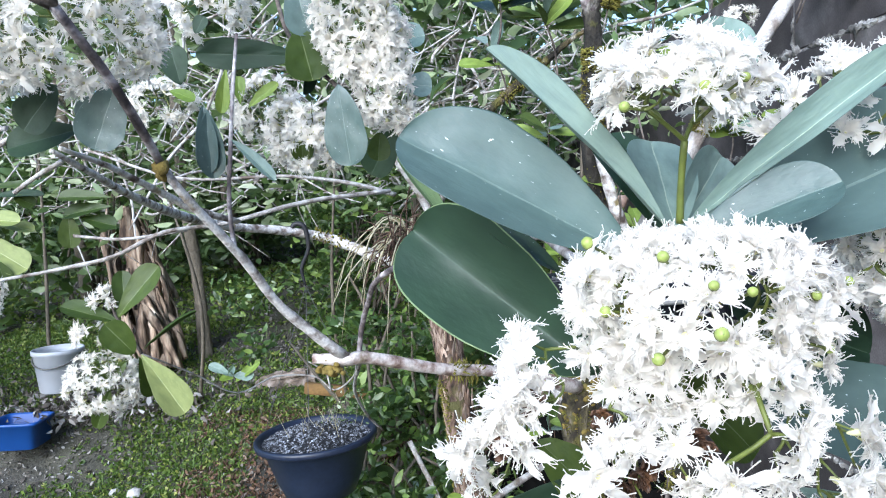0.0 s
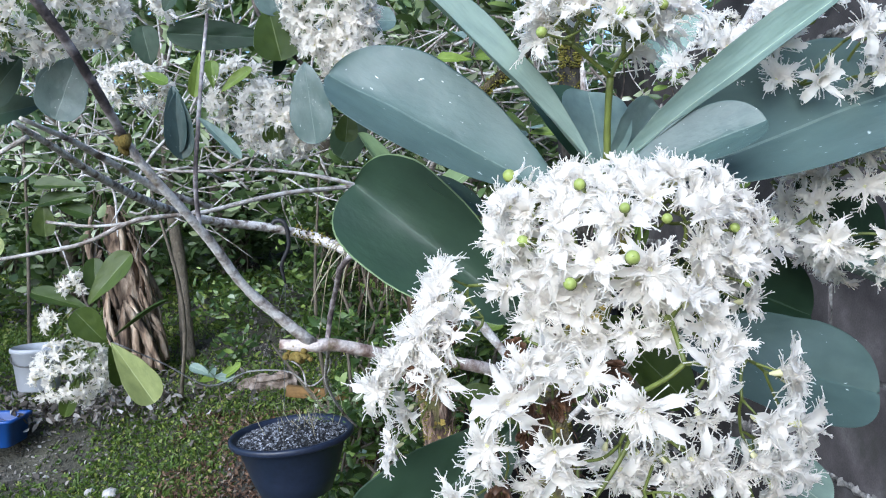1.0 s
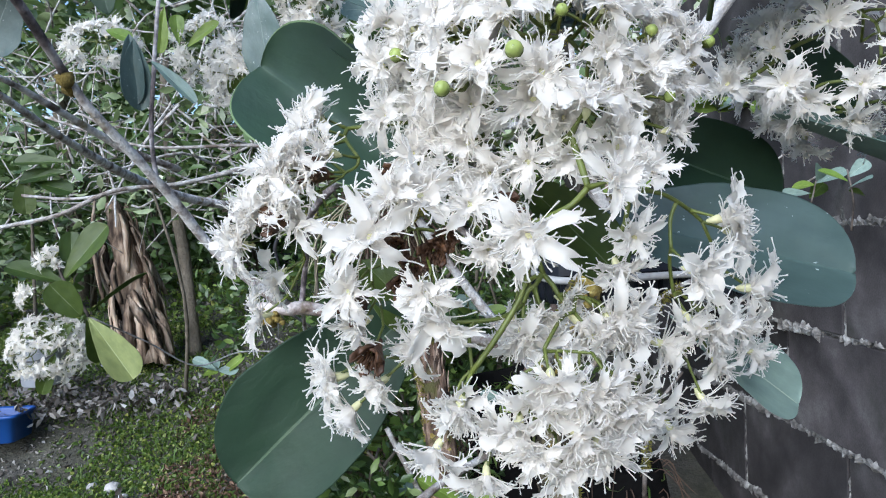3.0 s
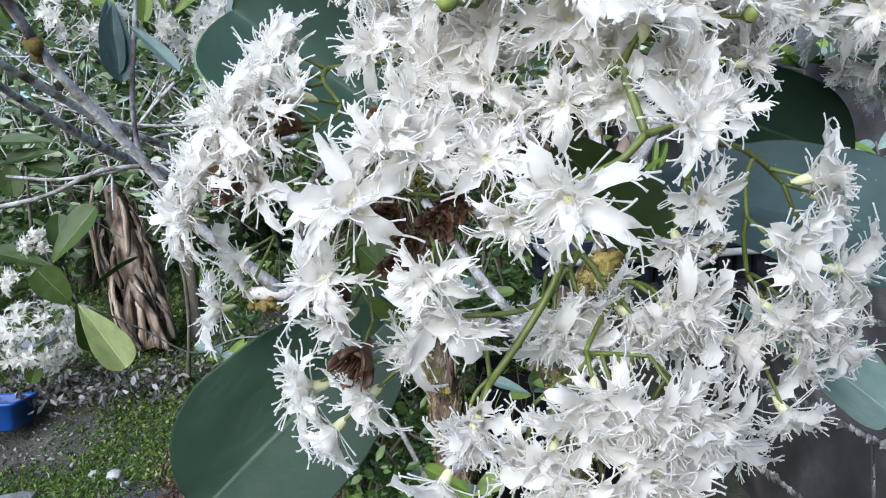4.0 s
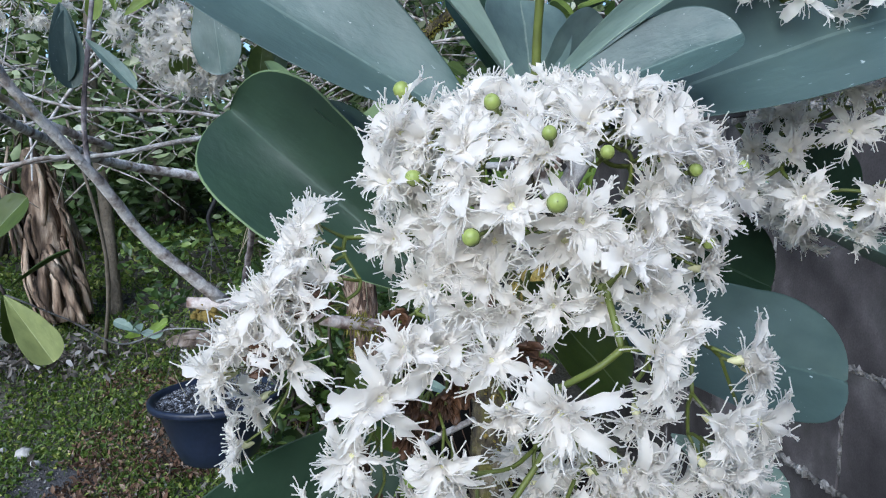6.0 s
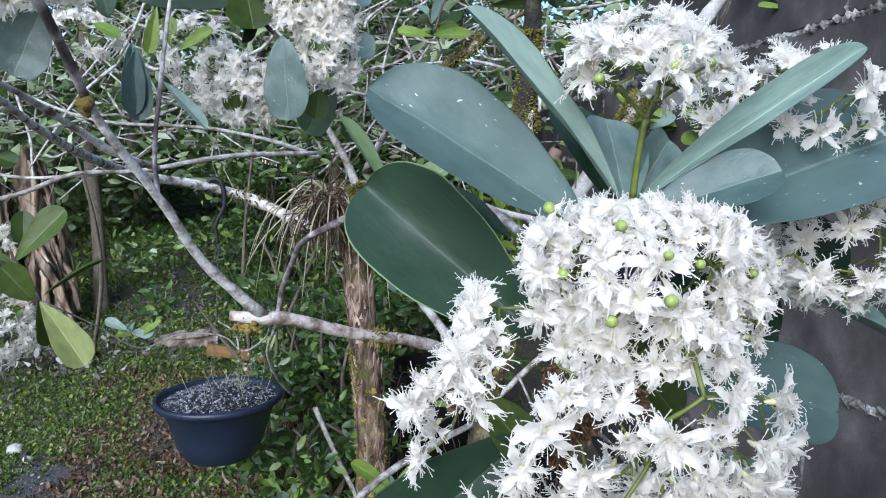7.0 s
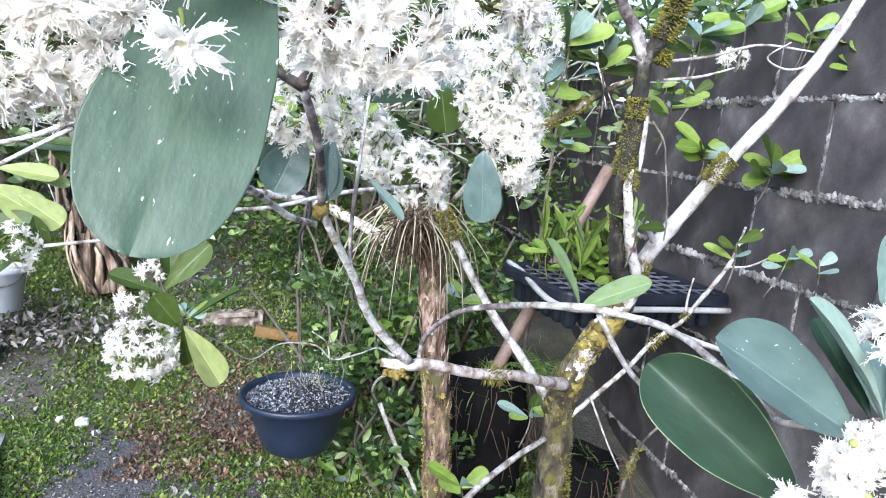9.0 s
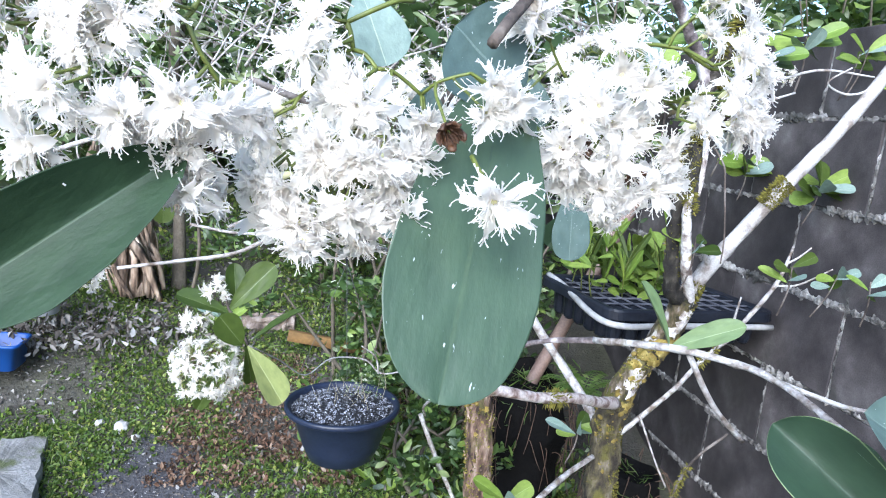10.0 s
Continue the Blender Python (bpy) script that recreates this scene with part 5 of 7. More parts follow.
leaf(tree, (-0.517, 1.310, 0.960), (-0.560, 1.290, 1.020), (0.2, -0.9, 0.2), 0.055, "olive", "round")
leaf(tree, (-0.499, 1.310, 0.968), (-0.410, 1.330, 1.038), (-0.6, -0.2, 0.8), 0.03, "olive", "narrow")
leaf(tree, (-0.509, 1.310, 0.953), (-0.492, 1.330, 0.874), (0.6, -0.7, 0.3), 0.045, "olive", "obovate")
leaf(tree, (-0.533, 1.320, 1.029), (-0.543, 1.340, 1.115), (0.3, -0.9, 0.2), 0.04, "olive", "narrow")
leaf(tree, (-0.562, 1.300, 0.896), (-0.593, 1.300, 0.823), (0.2, -0.9, 0.2), 0.03, "olive", "narrow")
leaf(tree, (-0.528, 1.300, 0.948), (-0.583, 1.290, 0.900), (0.2, -0.9, 0.2), 0.035, "olive", "narrow")
for k, (c, r, n) in enumerate((((-0.584, 1.320, 0.903), (0.065, 0.06, 0.055), 46), ((-0.571, 1.330, 1.062), (0.024, 0.03, 0.02), 9), ((-0.604, 1.320, 0.997), (0.024, 0.03, 0.02), 9))):
    cluster(tree, (c[0] + 0.03, c[1] + 0.01, c[2] + 0.03), shell(c, r, n, 70 + k, -0.95, 0.7, 0.3), c, "white brush-like flower head on a hanging shoot", far=True)

# ---- far left: more shoots of the tree with yellow and olive leaves ----
rod("twig", [(-0.822, 1.200, 1.277), (-0.738, 1.200, 1.304), (-0.672, 1.180, 1.334), (-0.613, 1.150, 1.354)], [0.004, 0.0045, 0.005, 0.005], BARK_PALE, tree, "whitish twig", 8, 0.2)
rod("twig", [(-0.822, 1.200, 1.231), (-0.737, 1.200, 1.285), (-0.675, 1.190, 1.324)], [0.004, 0.004, 0.004], BARK_PALE, tree, "whitish twig", 8, 0.2)
rod("twig", [(-0.859, 1.250, 1.300), (-0.787, 1.220, 1.331), (-0.721, 1.200, 1.356), (-0.647, 1.180, 1.368)], [0.004, 0.004, 0.004, 0.004], BARK_PALE, tree, "whitish twig", 8, 0.2)
leaf(tree, (-0.882, 1.420, 1.224), (-0.769, 1.420, 1.219), (0.1, -0.7, 0.7), 0.045, "yellow", "obovate")
leaf(tree, (-0.902, 1.420, 1.191), (-0.793, 1.420, 1.133), (0.2, -0.8, 0.5), 0.075, "yellow", "obovate")
leaf(tree, (-0.904, 1.400, 1.111), (-0.803, 1.400, 1.127), (0.1, -0.8, 0.5), 0.05, "olive", "round")
leaf(tree, (-0.806, 1.350, 1.082), (-0.864, 1.350, 1.035), (0.1, -0.8, 0.5), 0.03, "olive", "narrow")
leaf(tree, (-0.805, 1.400, 1.140), (-0.789, 1.400, 1.075), (0.4, -0.8, 0.2), 0.04, "olive", "narrow")
leaf(tree, (-0.816, 1.400, 1.281), (-0.726, 1.400, 1.284), (0.1, -0.5, 0.8), 0.03, "olive", "round")
leaf(tree, (-0.792, 1.450, 1.265), (-0.751, 1.450, 1.247), (0.1, -0.8, 0.5), 0.03, "olive", "round")
leaf(tree, (-0.616, 1.500, 1.257), (-0.731, 1.500, 1.267), (0.1, -0.7, 0.6), 0.035, "olive", "obovate")
leaf(tree, (-0.617, 1.500, 1.239), (-0.723, 1.500, 1.228), (0.1, -0.7, 0.6), 0.04, "olive", "obovate")
leaf(tree, (-0.688, 1.500, 1.218), (-0.614, 1.500, 1.200), (0.1, -0.7, 0.6), 0.04, "olive", "obovate")
leaf(tree, (-0.845, 1.450, 1.214), (-0.757, 1.450, 1.199), (0.1, -0.6, 0.8), 0.035, "yellow", "obovate")
leaf(tree, (-0.842, 1.420, 1.175), (-0.760, 1.420, 1.121), (0.1, -0.8, 0.5), 0.06, "yellow", "obovate")
leaf(tree, (-0.711, 1.500, 1.225), (-0.710, 1.500, 1.154), (0.2, -0.9, 0.2), 0.045, "olive", "round")
leaf(tree, (-0.841, 1.450, 1.265), (-0.734, 1.450, 1.272), (0.1, -0.5, 0.8), 0.03, "dark", "narrow")
cluster(tree, (-0.847, 1.380, 1.118), shell((-0.842, 1.380, 1.074), (0.05, 0.05, 0.05), 22, 81, -0.9, 0.7, 0.3), (-0.849, 1.400, 1.076), "white flower head at the end of a twig", far=True)

# ---- shoot that hangs close in front, with a broad leaf and an open flower head ----
HANG = (-0.347, 0.215, 1.458)
rod("twig", [(-0.30, 0.30, 1.56), (-0.31, 0.26, 1.51), HANG], [0.003, 0.0028, 0.0026], BARK_DARK, tree, "thin shoot hanging down", 7, 0.2)
leaf(tree, (-0.327, 0.262, 1.457), (-0.357, 0.183, 1.323), (0.15, -0.90, 0.4), 0.067, "sage", "flat", 0.6)
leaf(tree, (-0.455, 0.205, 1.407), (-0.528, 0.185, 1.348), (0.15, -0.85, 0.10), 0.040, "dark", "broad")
leaf(tree, (-0.320, 0.260, 1.441), (-0.355, 0.250, 1.468), (0.05, -0.95, 0.3), 0.05, "blue", "round")
leaf(tree, (-0.362, 0.270, 1.442), (-0.362, 0.270, 1.402), (0.2, -0.9, 0.2), 0.03, "blue", "narrow")
leaf(tree, (-0.334, 0.270, 1.435), (-0.333, 0.270, 1.405), (0.2, -0.9, 0.2), 0.025, "blue", "narrow")
leaf(tree, (-0.397, 0.270, 1.480), (-0.382, 0.260, 1.449), (0.2, -0.9, 0.4), 0.03, "pale", "narrow")
near_a = [(-0.448, 0.200, 1.421), (-0.455, 0.210, 1.403), (-0.491, 0.200, 1.440), (-0.476, 0.200, 1.413), (-0.508, 0.205, 1.406), (-0.498, 0.190, 1.426), (-0.460, 0.205, 1.411), (-0.514, 0.200, 1.441), (-0.478, 0.205, 1.446)]
near_b = [(-0.392, 0.226, 1.384), (-0.410, 0.224, 1.382), (-0.384, 0.232, 1.388), (-0.371, 0.236, 1.410), (-0.366, 0.238, 1.424), (-0.429, 0.230, 1.423), (-0.407, 0.225, 1.411), (-0.418, 0.225, 1.394), (-0.400, 0.230, 1.390), (-0.382, 0.230, 1.416), (-0.379, 0.235, 1.399), (-0.401, 0.230, 1.433), (-0.335, 0.225, 1.438), (-0.428, 0.235, 1.391), (-0.405, 0.230, 1.410), (-0.376, 0.240, 1.396), (-0.396, 0.220, 1.429), (-0.419, 0.225, 1.446)]
near_c = [(-0.301, 0.250, 1.421), (-0.276, 0.255, 1.404), (-0.293, 0.250, 1.444), (-0.263, 0.260, 1.437), (-0.243, 0.262, 1.421), (-0.232, 0.265, 1.449), (-0.207, 0.270, 1.442), (-0.196, 0.275, 1.461), (-0.249, 0.260, 1.459), (-0.275, 0.255, 1.457), (-0.192, 0.275, 1.439), (-0.291, 0.265, 1.407), (-0.233, 0.275, 1.412), (-0.200, 0.285, 1.474), (-0.197, 0.285, 1.442), (-0.222, 0.280, 1.485), (-0.328, 0.255, 1.443), (-0.320, 0.250, 1.471)]
cluster(tree, (-0.445, 0.235, 1.475), fuller(near_a, 1, 3, 0.0075), (-0.44, 0.24, 1.455), "white flower head hanging close by", spent=[(-0.453, 0.220, 1.410)], size=0.90, stem=0.0010)
cluster(tree, (-0.375, 0.25, 1.475), fuller(near_b, 2, 2, 0.0075), (-0.37, 0.26, 1.46), "open white flower head hanging close by", spent=[(-0.360, 0.215, 1.422), (-0.396, 0.235, 1.386), (-0.400, 0.240, 1.386)], size=0.90, stem=0.0010)
cluster(tree, (-0.349, 0.219, 1.414), [(-0.344, 0.195, 1.399)], (-0.347, 0.215, 1.412), "single open flower before the broad leaf", size=0.95, stem=0.0009)
cluster(tree, (-0.26, 0.29, 1.48), fuller(near_c, 3, 2, 0.0075), (-0.26, 0.30, 1.45), "open white flower head hanging close by", spent=[(-0.258, 0.260, 1.410), (-0.293, 0.250, 1.422), (-0.254, 0.270, 1.410), (-0.204, 0.280, 1.444)], size=0.90, stem=0.0010)

# ---- second trunk with an air plant ----
snag = thing("tree_trunk", (0.16, 1.76, 0.14), "old upright trunk with peeling reddish bark and moss", "tree")
SNAG = [(0.19, 1.76, 0.10), (0.139, 1.760, 0.351), (0.113, 1.790, 0.650), (0.087, 1.840, 0.868), (0.070, 1.880, 1.057), (0.051, 1.890, 1.128)]
rod("trunk", SNAG, [0.046, 0.040, 0.037, 0.036, 0.037, 0.026], BARK_RED, snag, "peeling reddish-brown trunk", 16, 0.3)
pick = random.Random(21)


def bark_flakes(line, radius, n, wide, long_, lift=0.006):
    """Loose strips of bark, each a thin plate standing a little off the wood along line."""
    pts, way = smooth_path(line, 6)
    out = []
    for _ in range(n):
        i = pick.randrange(len(pts) - 1)
        d = Vector(pts[i + 1] - pts[i]).normalized()
        o = d.orthogonal().normalized()
        o.rotate(Matrix.Rotation(pick.uniform(0, 6.28), 3, d))
        p = Vector(pts[i]).lerp(Vector(pts[i + 1]), pick.random()) + o * radius
        s, h = o.cross(d) * pick.uniform(*wide), d * pick.uniform(*long_)
        q = [p - s, p + s, p + s * 0.7 + h * 0.6 + o * 0.002, p + o * pick.uniform(0.002, lift) + h, p - s * 0.8 + h * 0.5 + o * 0.002]
        out.append(([*q, *[c - o * 0.0015 for c in q]], [(0, 1, 2, 3, 4), (9, 8, 7, 6, 5), (0, 5, 6, 1), (1, 6, 7, 2), (2, 7, 8, 3), (3, 8, 9, 4), (4, 9, 5, 0)]))
    return out


v_, f_, s_ = join(bark_flakes(SNAG[1:], 0.036, 420, (0.003, 0.011), (0.012, 0.06), 0.009))
part("loose_bark", mesh("bark_flakes", v_, f_, BARK_FLAKE, smooth=False), snag, "loose strips of bark")["kind"] = "stuff"
v_, f_, s_ = join(bark_flakes([(0.350, 1.47, 0.42), (0.351, 1.465, 0.524), (0.352, 1.460, 0.649), (0.349, 1.458, 0.769), (0.364, 1.456, 0.830)], 0.035, 260, (0.003, 0.008), (0.008, 0.03), 0.006))
part("loose_bark", mesh("trunk_flakes", v_, f_, BARK_TRUNK, smooth=False), tree, "rough flaking bark")["kind"] = "stuff"
mossy = []
cushion([SNAG[0], SNAG[1], SNAG[2]], 0.038, 900, 0.0036, length=(0.0, 0.007))
cushion([SNAG[2], (0.098, 1.815, 0.76)], 0.037, 260, 0.0034, 3.4, length=(0.0, 0.007))
v_, f_, s_ = join(crust(SNAG[1:4], 0.0385, [(pick.uniform(0, 0.62), pick.uniform(-1.4, 1.4)) for _ in range(22)], (0.003, 0.008), 9, 8, 0.0025, 0.4))
part("lichen_plate", mesh("lichen_plates", v_, f_, LICHEN_YELLOW), snag, "mustard-yellow leafy lichen")["kind"] = "stuff"
v_, f_, s_ = join(mossy)
part("moss", mesh("moss_tufts", v_, f_, MOSS), snag, "yellow-green moss cushions")["kind"] = "stuff"

air = thing("air_plant", (0.038, 1.860, 1.124), "clump of dry grassy air plant with hanging blades on the trunk", "plant")
blades, roots = [], []
c = Vector((0.005, 1.820, 1.135))
for k in range(56):
    a, r = pick.uniform(0, 6.28), pick.uniform(0.07, 0.24)
    out = Vector((math.cos(a), math.sin(a) * 0.7, 0))
    rise = pick.uniform(-0.02, 0.06)
    q = [c, c + out * r * 0.4 + Vector((0, 0, rise)), c + out * r * 0.8 + Vector((0, 0, rise - r * 0.35)), c + out * r + Vector((0, 0, rise - r * pick.uniform(0.6, 1.5)))]
    blades.append(tube(q, [0.0014, 0.0021, 0.0018, 0.0006], 4, 3))
for k in range(240):
    p = c + Vector((pick.gauss(0, 0.04), pick.gauss(-0.01, 0.03), pick.gauss(-0.01, 0.035)))
    q = p + Vector((pick.gauss(0, 0.045), pick.gauss(-0.01, 0.03), pick.gauss(-0.05, 0.05)))
    roots.append(tube([p, p.lerp(q, 0.5) + Vector((0, 0, 0.01)), q], [0.0022, 0.002, 0.001], 4, 3))
v_, f_, s_ = join(blades)
part("blade_tuft", mesh("air_plant_blades", v_, f_, AIR_PLANT), air, "long dry yellowish blades")["kind"] = "stuff"
v_, f_, s_ = join(roots)
part("root_mass", mesh("air_plant_roots", v_, f_, DRY_ROOT), air, "matted brown roots")["kind"] = "stuff"

# ---- hanging pot ----
POT_AT = Vector((-0.262, 1.85, 0.447))
pot = thing("hanging_pot", POT_AT, "dark blue-black plastic pot of gravel hung from a branch by wires", "pot")
TIP = pose(0, 0, 0, 0.5, -3, 0)
v_, f_ = turned([(0.002, 0.014), (0.088, 0.014), (0.094, 0.018), (0.112, 0.06), (0.140, 0.150), (0.147, 0.156), (0.160, 0.158), (0.163, 0.162), (0.163, 0.171), (0.160, 0.175), (0.153, 0.175), (0.148, 0.168), (0.140, 0.150), (0.130, 0.12)], 56)
part("pot", mesh("pot_shell", [Matrix.Translation(POT_AT) @ TIP @ Vector(q) for q in v_], f_, POT), pot, "dark plastic pot with a rolled rim")
v_, f_ = turned([(0.001, 0.163), (0.05, 0.162), (0.10, 0.158), (0.145, 0.153)], 36)
part("soil", mesh("pot_soil", [Matrix.Translation(POT_AT) @ TIP @ Vector((q[0], q[1], q[2] + 0.026 * (1 - (q[0] ** 2 + q[1] ** 2) / 0.021) + 0.006 * noise.noise(Vector(q) * 30))) for q in v_], f_, BLACK), pot, "dark potting mix")
bits = []
pick = random.Random(33)
for k in range(3600):
    a, r = pick.uniform(0, 6.28), 0.143 * math.sqrt(pick.random())
    q = Matrix.Translation(POT_AT) @ TIP @ Vector((r * math.cos(a), r * math.sin(a), 0.161 + 0.026 * (1 - r * r / 0.021) - 0.03 * r + pick.uniform(-0.002, 0.005)))
    bits.append(blob(q, pick.uniform(0.0012, 0.0032), 0.8, 3, 5, 0.8, k))
v_, f_, s_ = join(bits)
part("gravel", mesh("pot_gravel", v_, f_, GRAVEL, smooth=False), pot, "grey gravel")["kind"] = "stuff"
HOOK = Vector((-0.290, 1.930, 1.008))
for k, a in enumerate((0.55, 2.75, 4.75)):
    q = Matrix.Translation(POT_AT) @ TIP @ Vector((0.158 * math.cos(a), 0.158 * math.sin(a), 0.176))
    part("wire", mesh("hanger_wire", *tube([HOOK, HOOK.lerp(q, 0.5) + Vector((0, 0, -0.004)), q], [0.0009] * 3, 5, 3), WIRE), pot, "thin grey hanger wire")
part("hook", mesh("hanger_hook", *tube([(-0.324, 1.910, 1.147), (-0.311, 1.915, 1.177), (-0.284, 1.915, 1.170), (-0.276, 1.920, 1.111), (-0.298, 1.925, 1.057), HOOK], [0.005, 0.007, 0.0065, 0.0055, 0.0055, 0.003], 8, 4), BLACK), pot, "black rubber strap looped over the branch")
sprig = []
for k in range(26):
    a, r = pick.uniform(0, 6.28), pick.uniform(0.0, 0.12)
    q = Vector(Matrix.Translation(POT_AT) @ TIP @ Vector((0.03 + r * math.cos(a) * 0.8, 0.02 + r * math.sin(a), 0.155)))
    e = q + Vector((pick.gauss(0, 0.025), pick.gauss(0, 0.02), pick.uniform(0.04, 0.10)))
    sprig.append(tube([q, q.lerp(e, 0.5) + Vector((pick.gauss(0, 0.006), 0, 0)), e], [0.0009, 0.0007, 0.0005], 4, 3))
v_, f_, s_ = join(sprig)
part("dry_sprig_tuft", mesh("pot_sprigs", v_, f_, AIR_PLANT), pot, "thin dry sprigs in the pot")["kind"] = "stuff"
fill("sprig_foliage", 130, lambda g, n: np.array(POT_AT) + np.stack([0.07 + g.normal(0, 0.035, n), 0.03 + g.normal(0, 0.035, n), 0.19 + g.uniform(0, 0.07, n)], 1), (0.006, 0.013), PALE_SHRUB, pot, 0.5, seed=5)

# ---- seedling tray on a white pipe, beside the wall ----
TL, TR = Vector((0.395, 1.632, 0.998)), Vector((0.962, 1.728, 1.000))
ax = (TR - TL).normalized()
ay = Vector((-ax.y, ax.x, 0))
LONG = (TR - TL).length
TRAY_POSE = Matrix((ax, ay, ax.cross(ay))).transposed().to_4x4()
TRAY_POSE.translation = TL - Vector((0, 0, 0.06))
tray = thing("seedling_tray", TL - Vector((0, 0, 0.13)), "black plastic cell tray with seedlings on a white pipe frame", "tray")
WIDE, FLANGE = 0.43, 0.035


def tray_piece(name, pieces, mat, label):
    v, f, s = join(pieces)
    return part(name, mesh(name, [TRAY_POSE @ Vector(q) for q in v], f, mat, smooth=False), tray, label)


nx, ny = 10, 6
sx, sy = (LONG - 2 * FLANGE) / nx, (WIDE - 2 * FLANGE) / ny
for i in range(1, nx):
    tray_piece("cross_bar", [box(FLANGE + sx * i, WIDE / 2, 0.0520, 0.0045, WIDE - 2 * FLANGE, 0.004)], TRAY_EDGE, "")
for j in range(1, ny):
    tray_piece("long_bar", [box(LONG / 2, FLANGE + sy * j, 0.0525, LONG - 2 * FLANGE, 0.0045, 0.004)], TRAY_EDGE, "")
for i in range(nx):
    for j in range(ny):
        cx, cy = FLANGE + sx * (i + 0.5), FLANGE + sy * (j + 0.5)
        q, f = turned([(0.0005, -0.055), (0.011, -0.053), (0.019, -0.046), (0.0225, -0.035), (0.0255, 0.005), (0.0275, 0.048)], 12)
        tray_piece("cell", [([(cx + u[0] * sx / 0.056, cy + u[1] * sy / 0.056, u[2]) for u in q], f)], TRAY, "")
# the rim: a moulded lip that rises from the cells to a rounded edge and turns down outside
lip = [(0.0, 0.030), (0.001, 0.052), (0.004, 0.058), (0.010, 0.060), (0.028, 0.056), (FLANGE, 0.051), (FLANGE, 0.046), (0.010, 0.052), (0.004, 0.030)]
corners = []
for cx, cy, start in ((LONG - 0.05, 0.05, -90), (LONG - 0.05, WIDE - 0.05, 0), (0.05, WIDE - 0.05, 90), (0.05, 0.05, 180)):
    corners += [(cx, cy, radians(start + 15 * k)) for k in range(7)]
v_ = [(cx + (0.05 - d) * math.cos(a), cy + (0.05 - d) * math.sin(a), h) for cx, cy, a in corners for d, h in lip]
n_lip = len(lip)
f_ = [(i * n_lip + k, ((i + 1) % len(corners)) * n_lip + k, ((i + 1) % len(corners)) * n_lip + (k + 1) % n_lip, i * n_lip + (k + 1) % n_lip) for i in range(len(corners)) for k in range(n_lip)]
tray_piece("rim", [(v_, f_)], TRAY, "raised dark plastic rim")
pipe = thing("pipe_frame", TRAY_POSE @ Vector((0.2, 0, 0.01)), "bent white plastic pipe under the tray", "pipe")
part("pipe", mesh("bent_pipe", *tube([(0.352, 2.034, 1.000), (0.366, 1.930, 0.991), (0.362, 1.740, 0.974), (0.381, 1.648, 0.963), (0.440, 1.628, 0.957), (0.552, 1.652, 0.957), (0.722, 1.684, 0.957), (0.935, 1.716, 0.957)], [0.0088] * 8, 10, 5), PIPE), pipe)
pick = random.Random(44)
for k in range(14):
    plant = thing("seedling", TRAY_POSE @ Vector((0.04 + 0.021 * k, 0.17 + 0.045 * ((k * 7) % 5), 0.05)), "bright green strappy seedling growing in the tray" if k % 2 else "bright green broad-leaved seedling growing in the tray", "plant", "seedlings in the tray")
    o = plant.matrix_basis.translation
    tall = pick.uniform(0.07, 0.20)
    rod("stem", [o, o + Vector((pick.gauss(0, 0.008), 0, tall * 0.5)), o + Vector((pick.gauss(0, 0.012), 0, tall))], [0.0022, 0.002, 0.0012], STALK, plant, "", 5, 0.1, 3)
    for j in range(8):
        a = 2.4 * j + pick.uniform(-0.4, 0.4)
        b = o + Vector((0, 0, tall * pick.uniform(0.2, 1.0)))
        reach = pick.uniform(0.03, 0.06) if k % 2 else pick.uniform(0.04, 0.08)
        t = b + Vector((math.cos(a) * reach, math.sin(a) * reach * 0.7, pick.uniform(0.06, 0.14) if k % 2 else pick.uniform(0.0, 0.06)))
        leaf(plant, b, t, (math.cos(a) * 0.3, -0.4, 0.9), pick.uniform(0.010, 0.019) if k % 2 else pick.uniform(0.024, 0.042), ("fresh", "fresh", "olive", "fresh")[(j + k) % 4], "narrow" if k % 2 else "obovate")

small = thing("nursery_pot", TRAY_POSE @ Vector((0.32, 0.30, 0.055)), "small black nursery pot with a young plant in the tray", "pot")
o = small.matrix_basis.translation
v_, f_ = turned([(0.001, 0.0), (0.030, 0.0), (0.034, 0.004), (0.042, 0.075), (0.046, 0.077), (0.046, 0.084), (0.042, 0.085), (0.039, 0.075), (0.001, 0.072)], 24)
part("pot", mesh("nursery_pot_body", [o + Vector(q) for q in v_], f_, TRAY), small)
for k in range(9):
    a = 2.4 * k
    b = o + Vector((0, 0, 0.075 + 0.008 * k))
    leaf(small, b, b + Vector((math.cos(a) * 0.05, math.sin(a) * 0.04, 0.025)), (math.cos(a) * 0.2, -0.4, 0.9), 0.034, ("fresh", "olive", "fresh")[k % 3], "round")
for k, (u, w) in enumerate(((0.19, 0.16), (0.23, 0.20), (0.14, 0.18), (0.27, 0.17))):
    plant = thing("seedling", TRAY_POSE @ Vector((u, w, 0.05)), "yellow-green seedling with round leaves in the tray", "plant", "seedlings in the tray")
    o = plant.matrix_basis.translation
    for j in range(8):
        a = 2.4 * j + k
        b = o + Vector((0, 0, 0.012 * j))
        leaf(plant, b, b + Vector((math.cos(a) * 0.042, math.sin(a) * 0.035, 0.02)), (math.cos(a) * 0.2, -0.45, 0.85), 0.032, "fresh", "round")

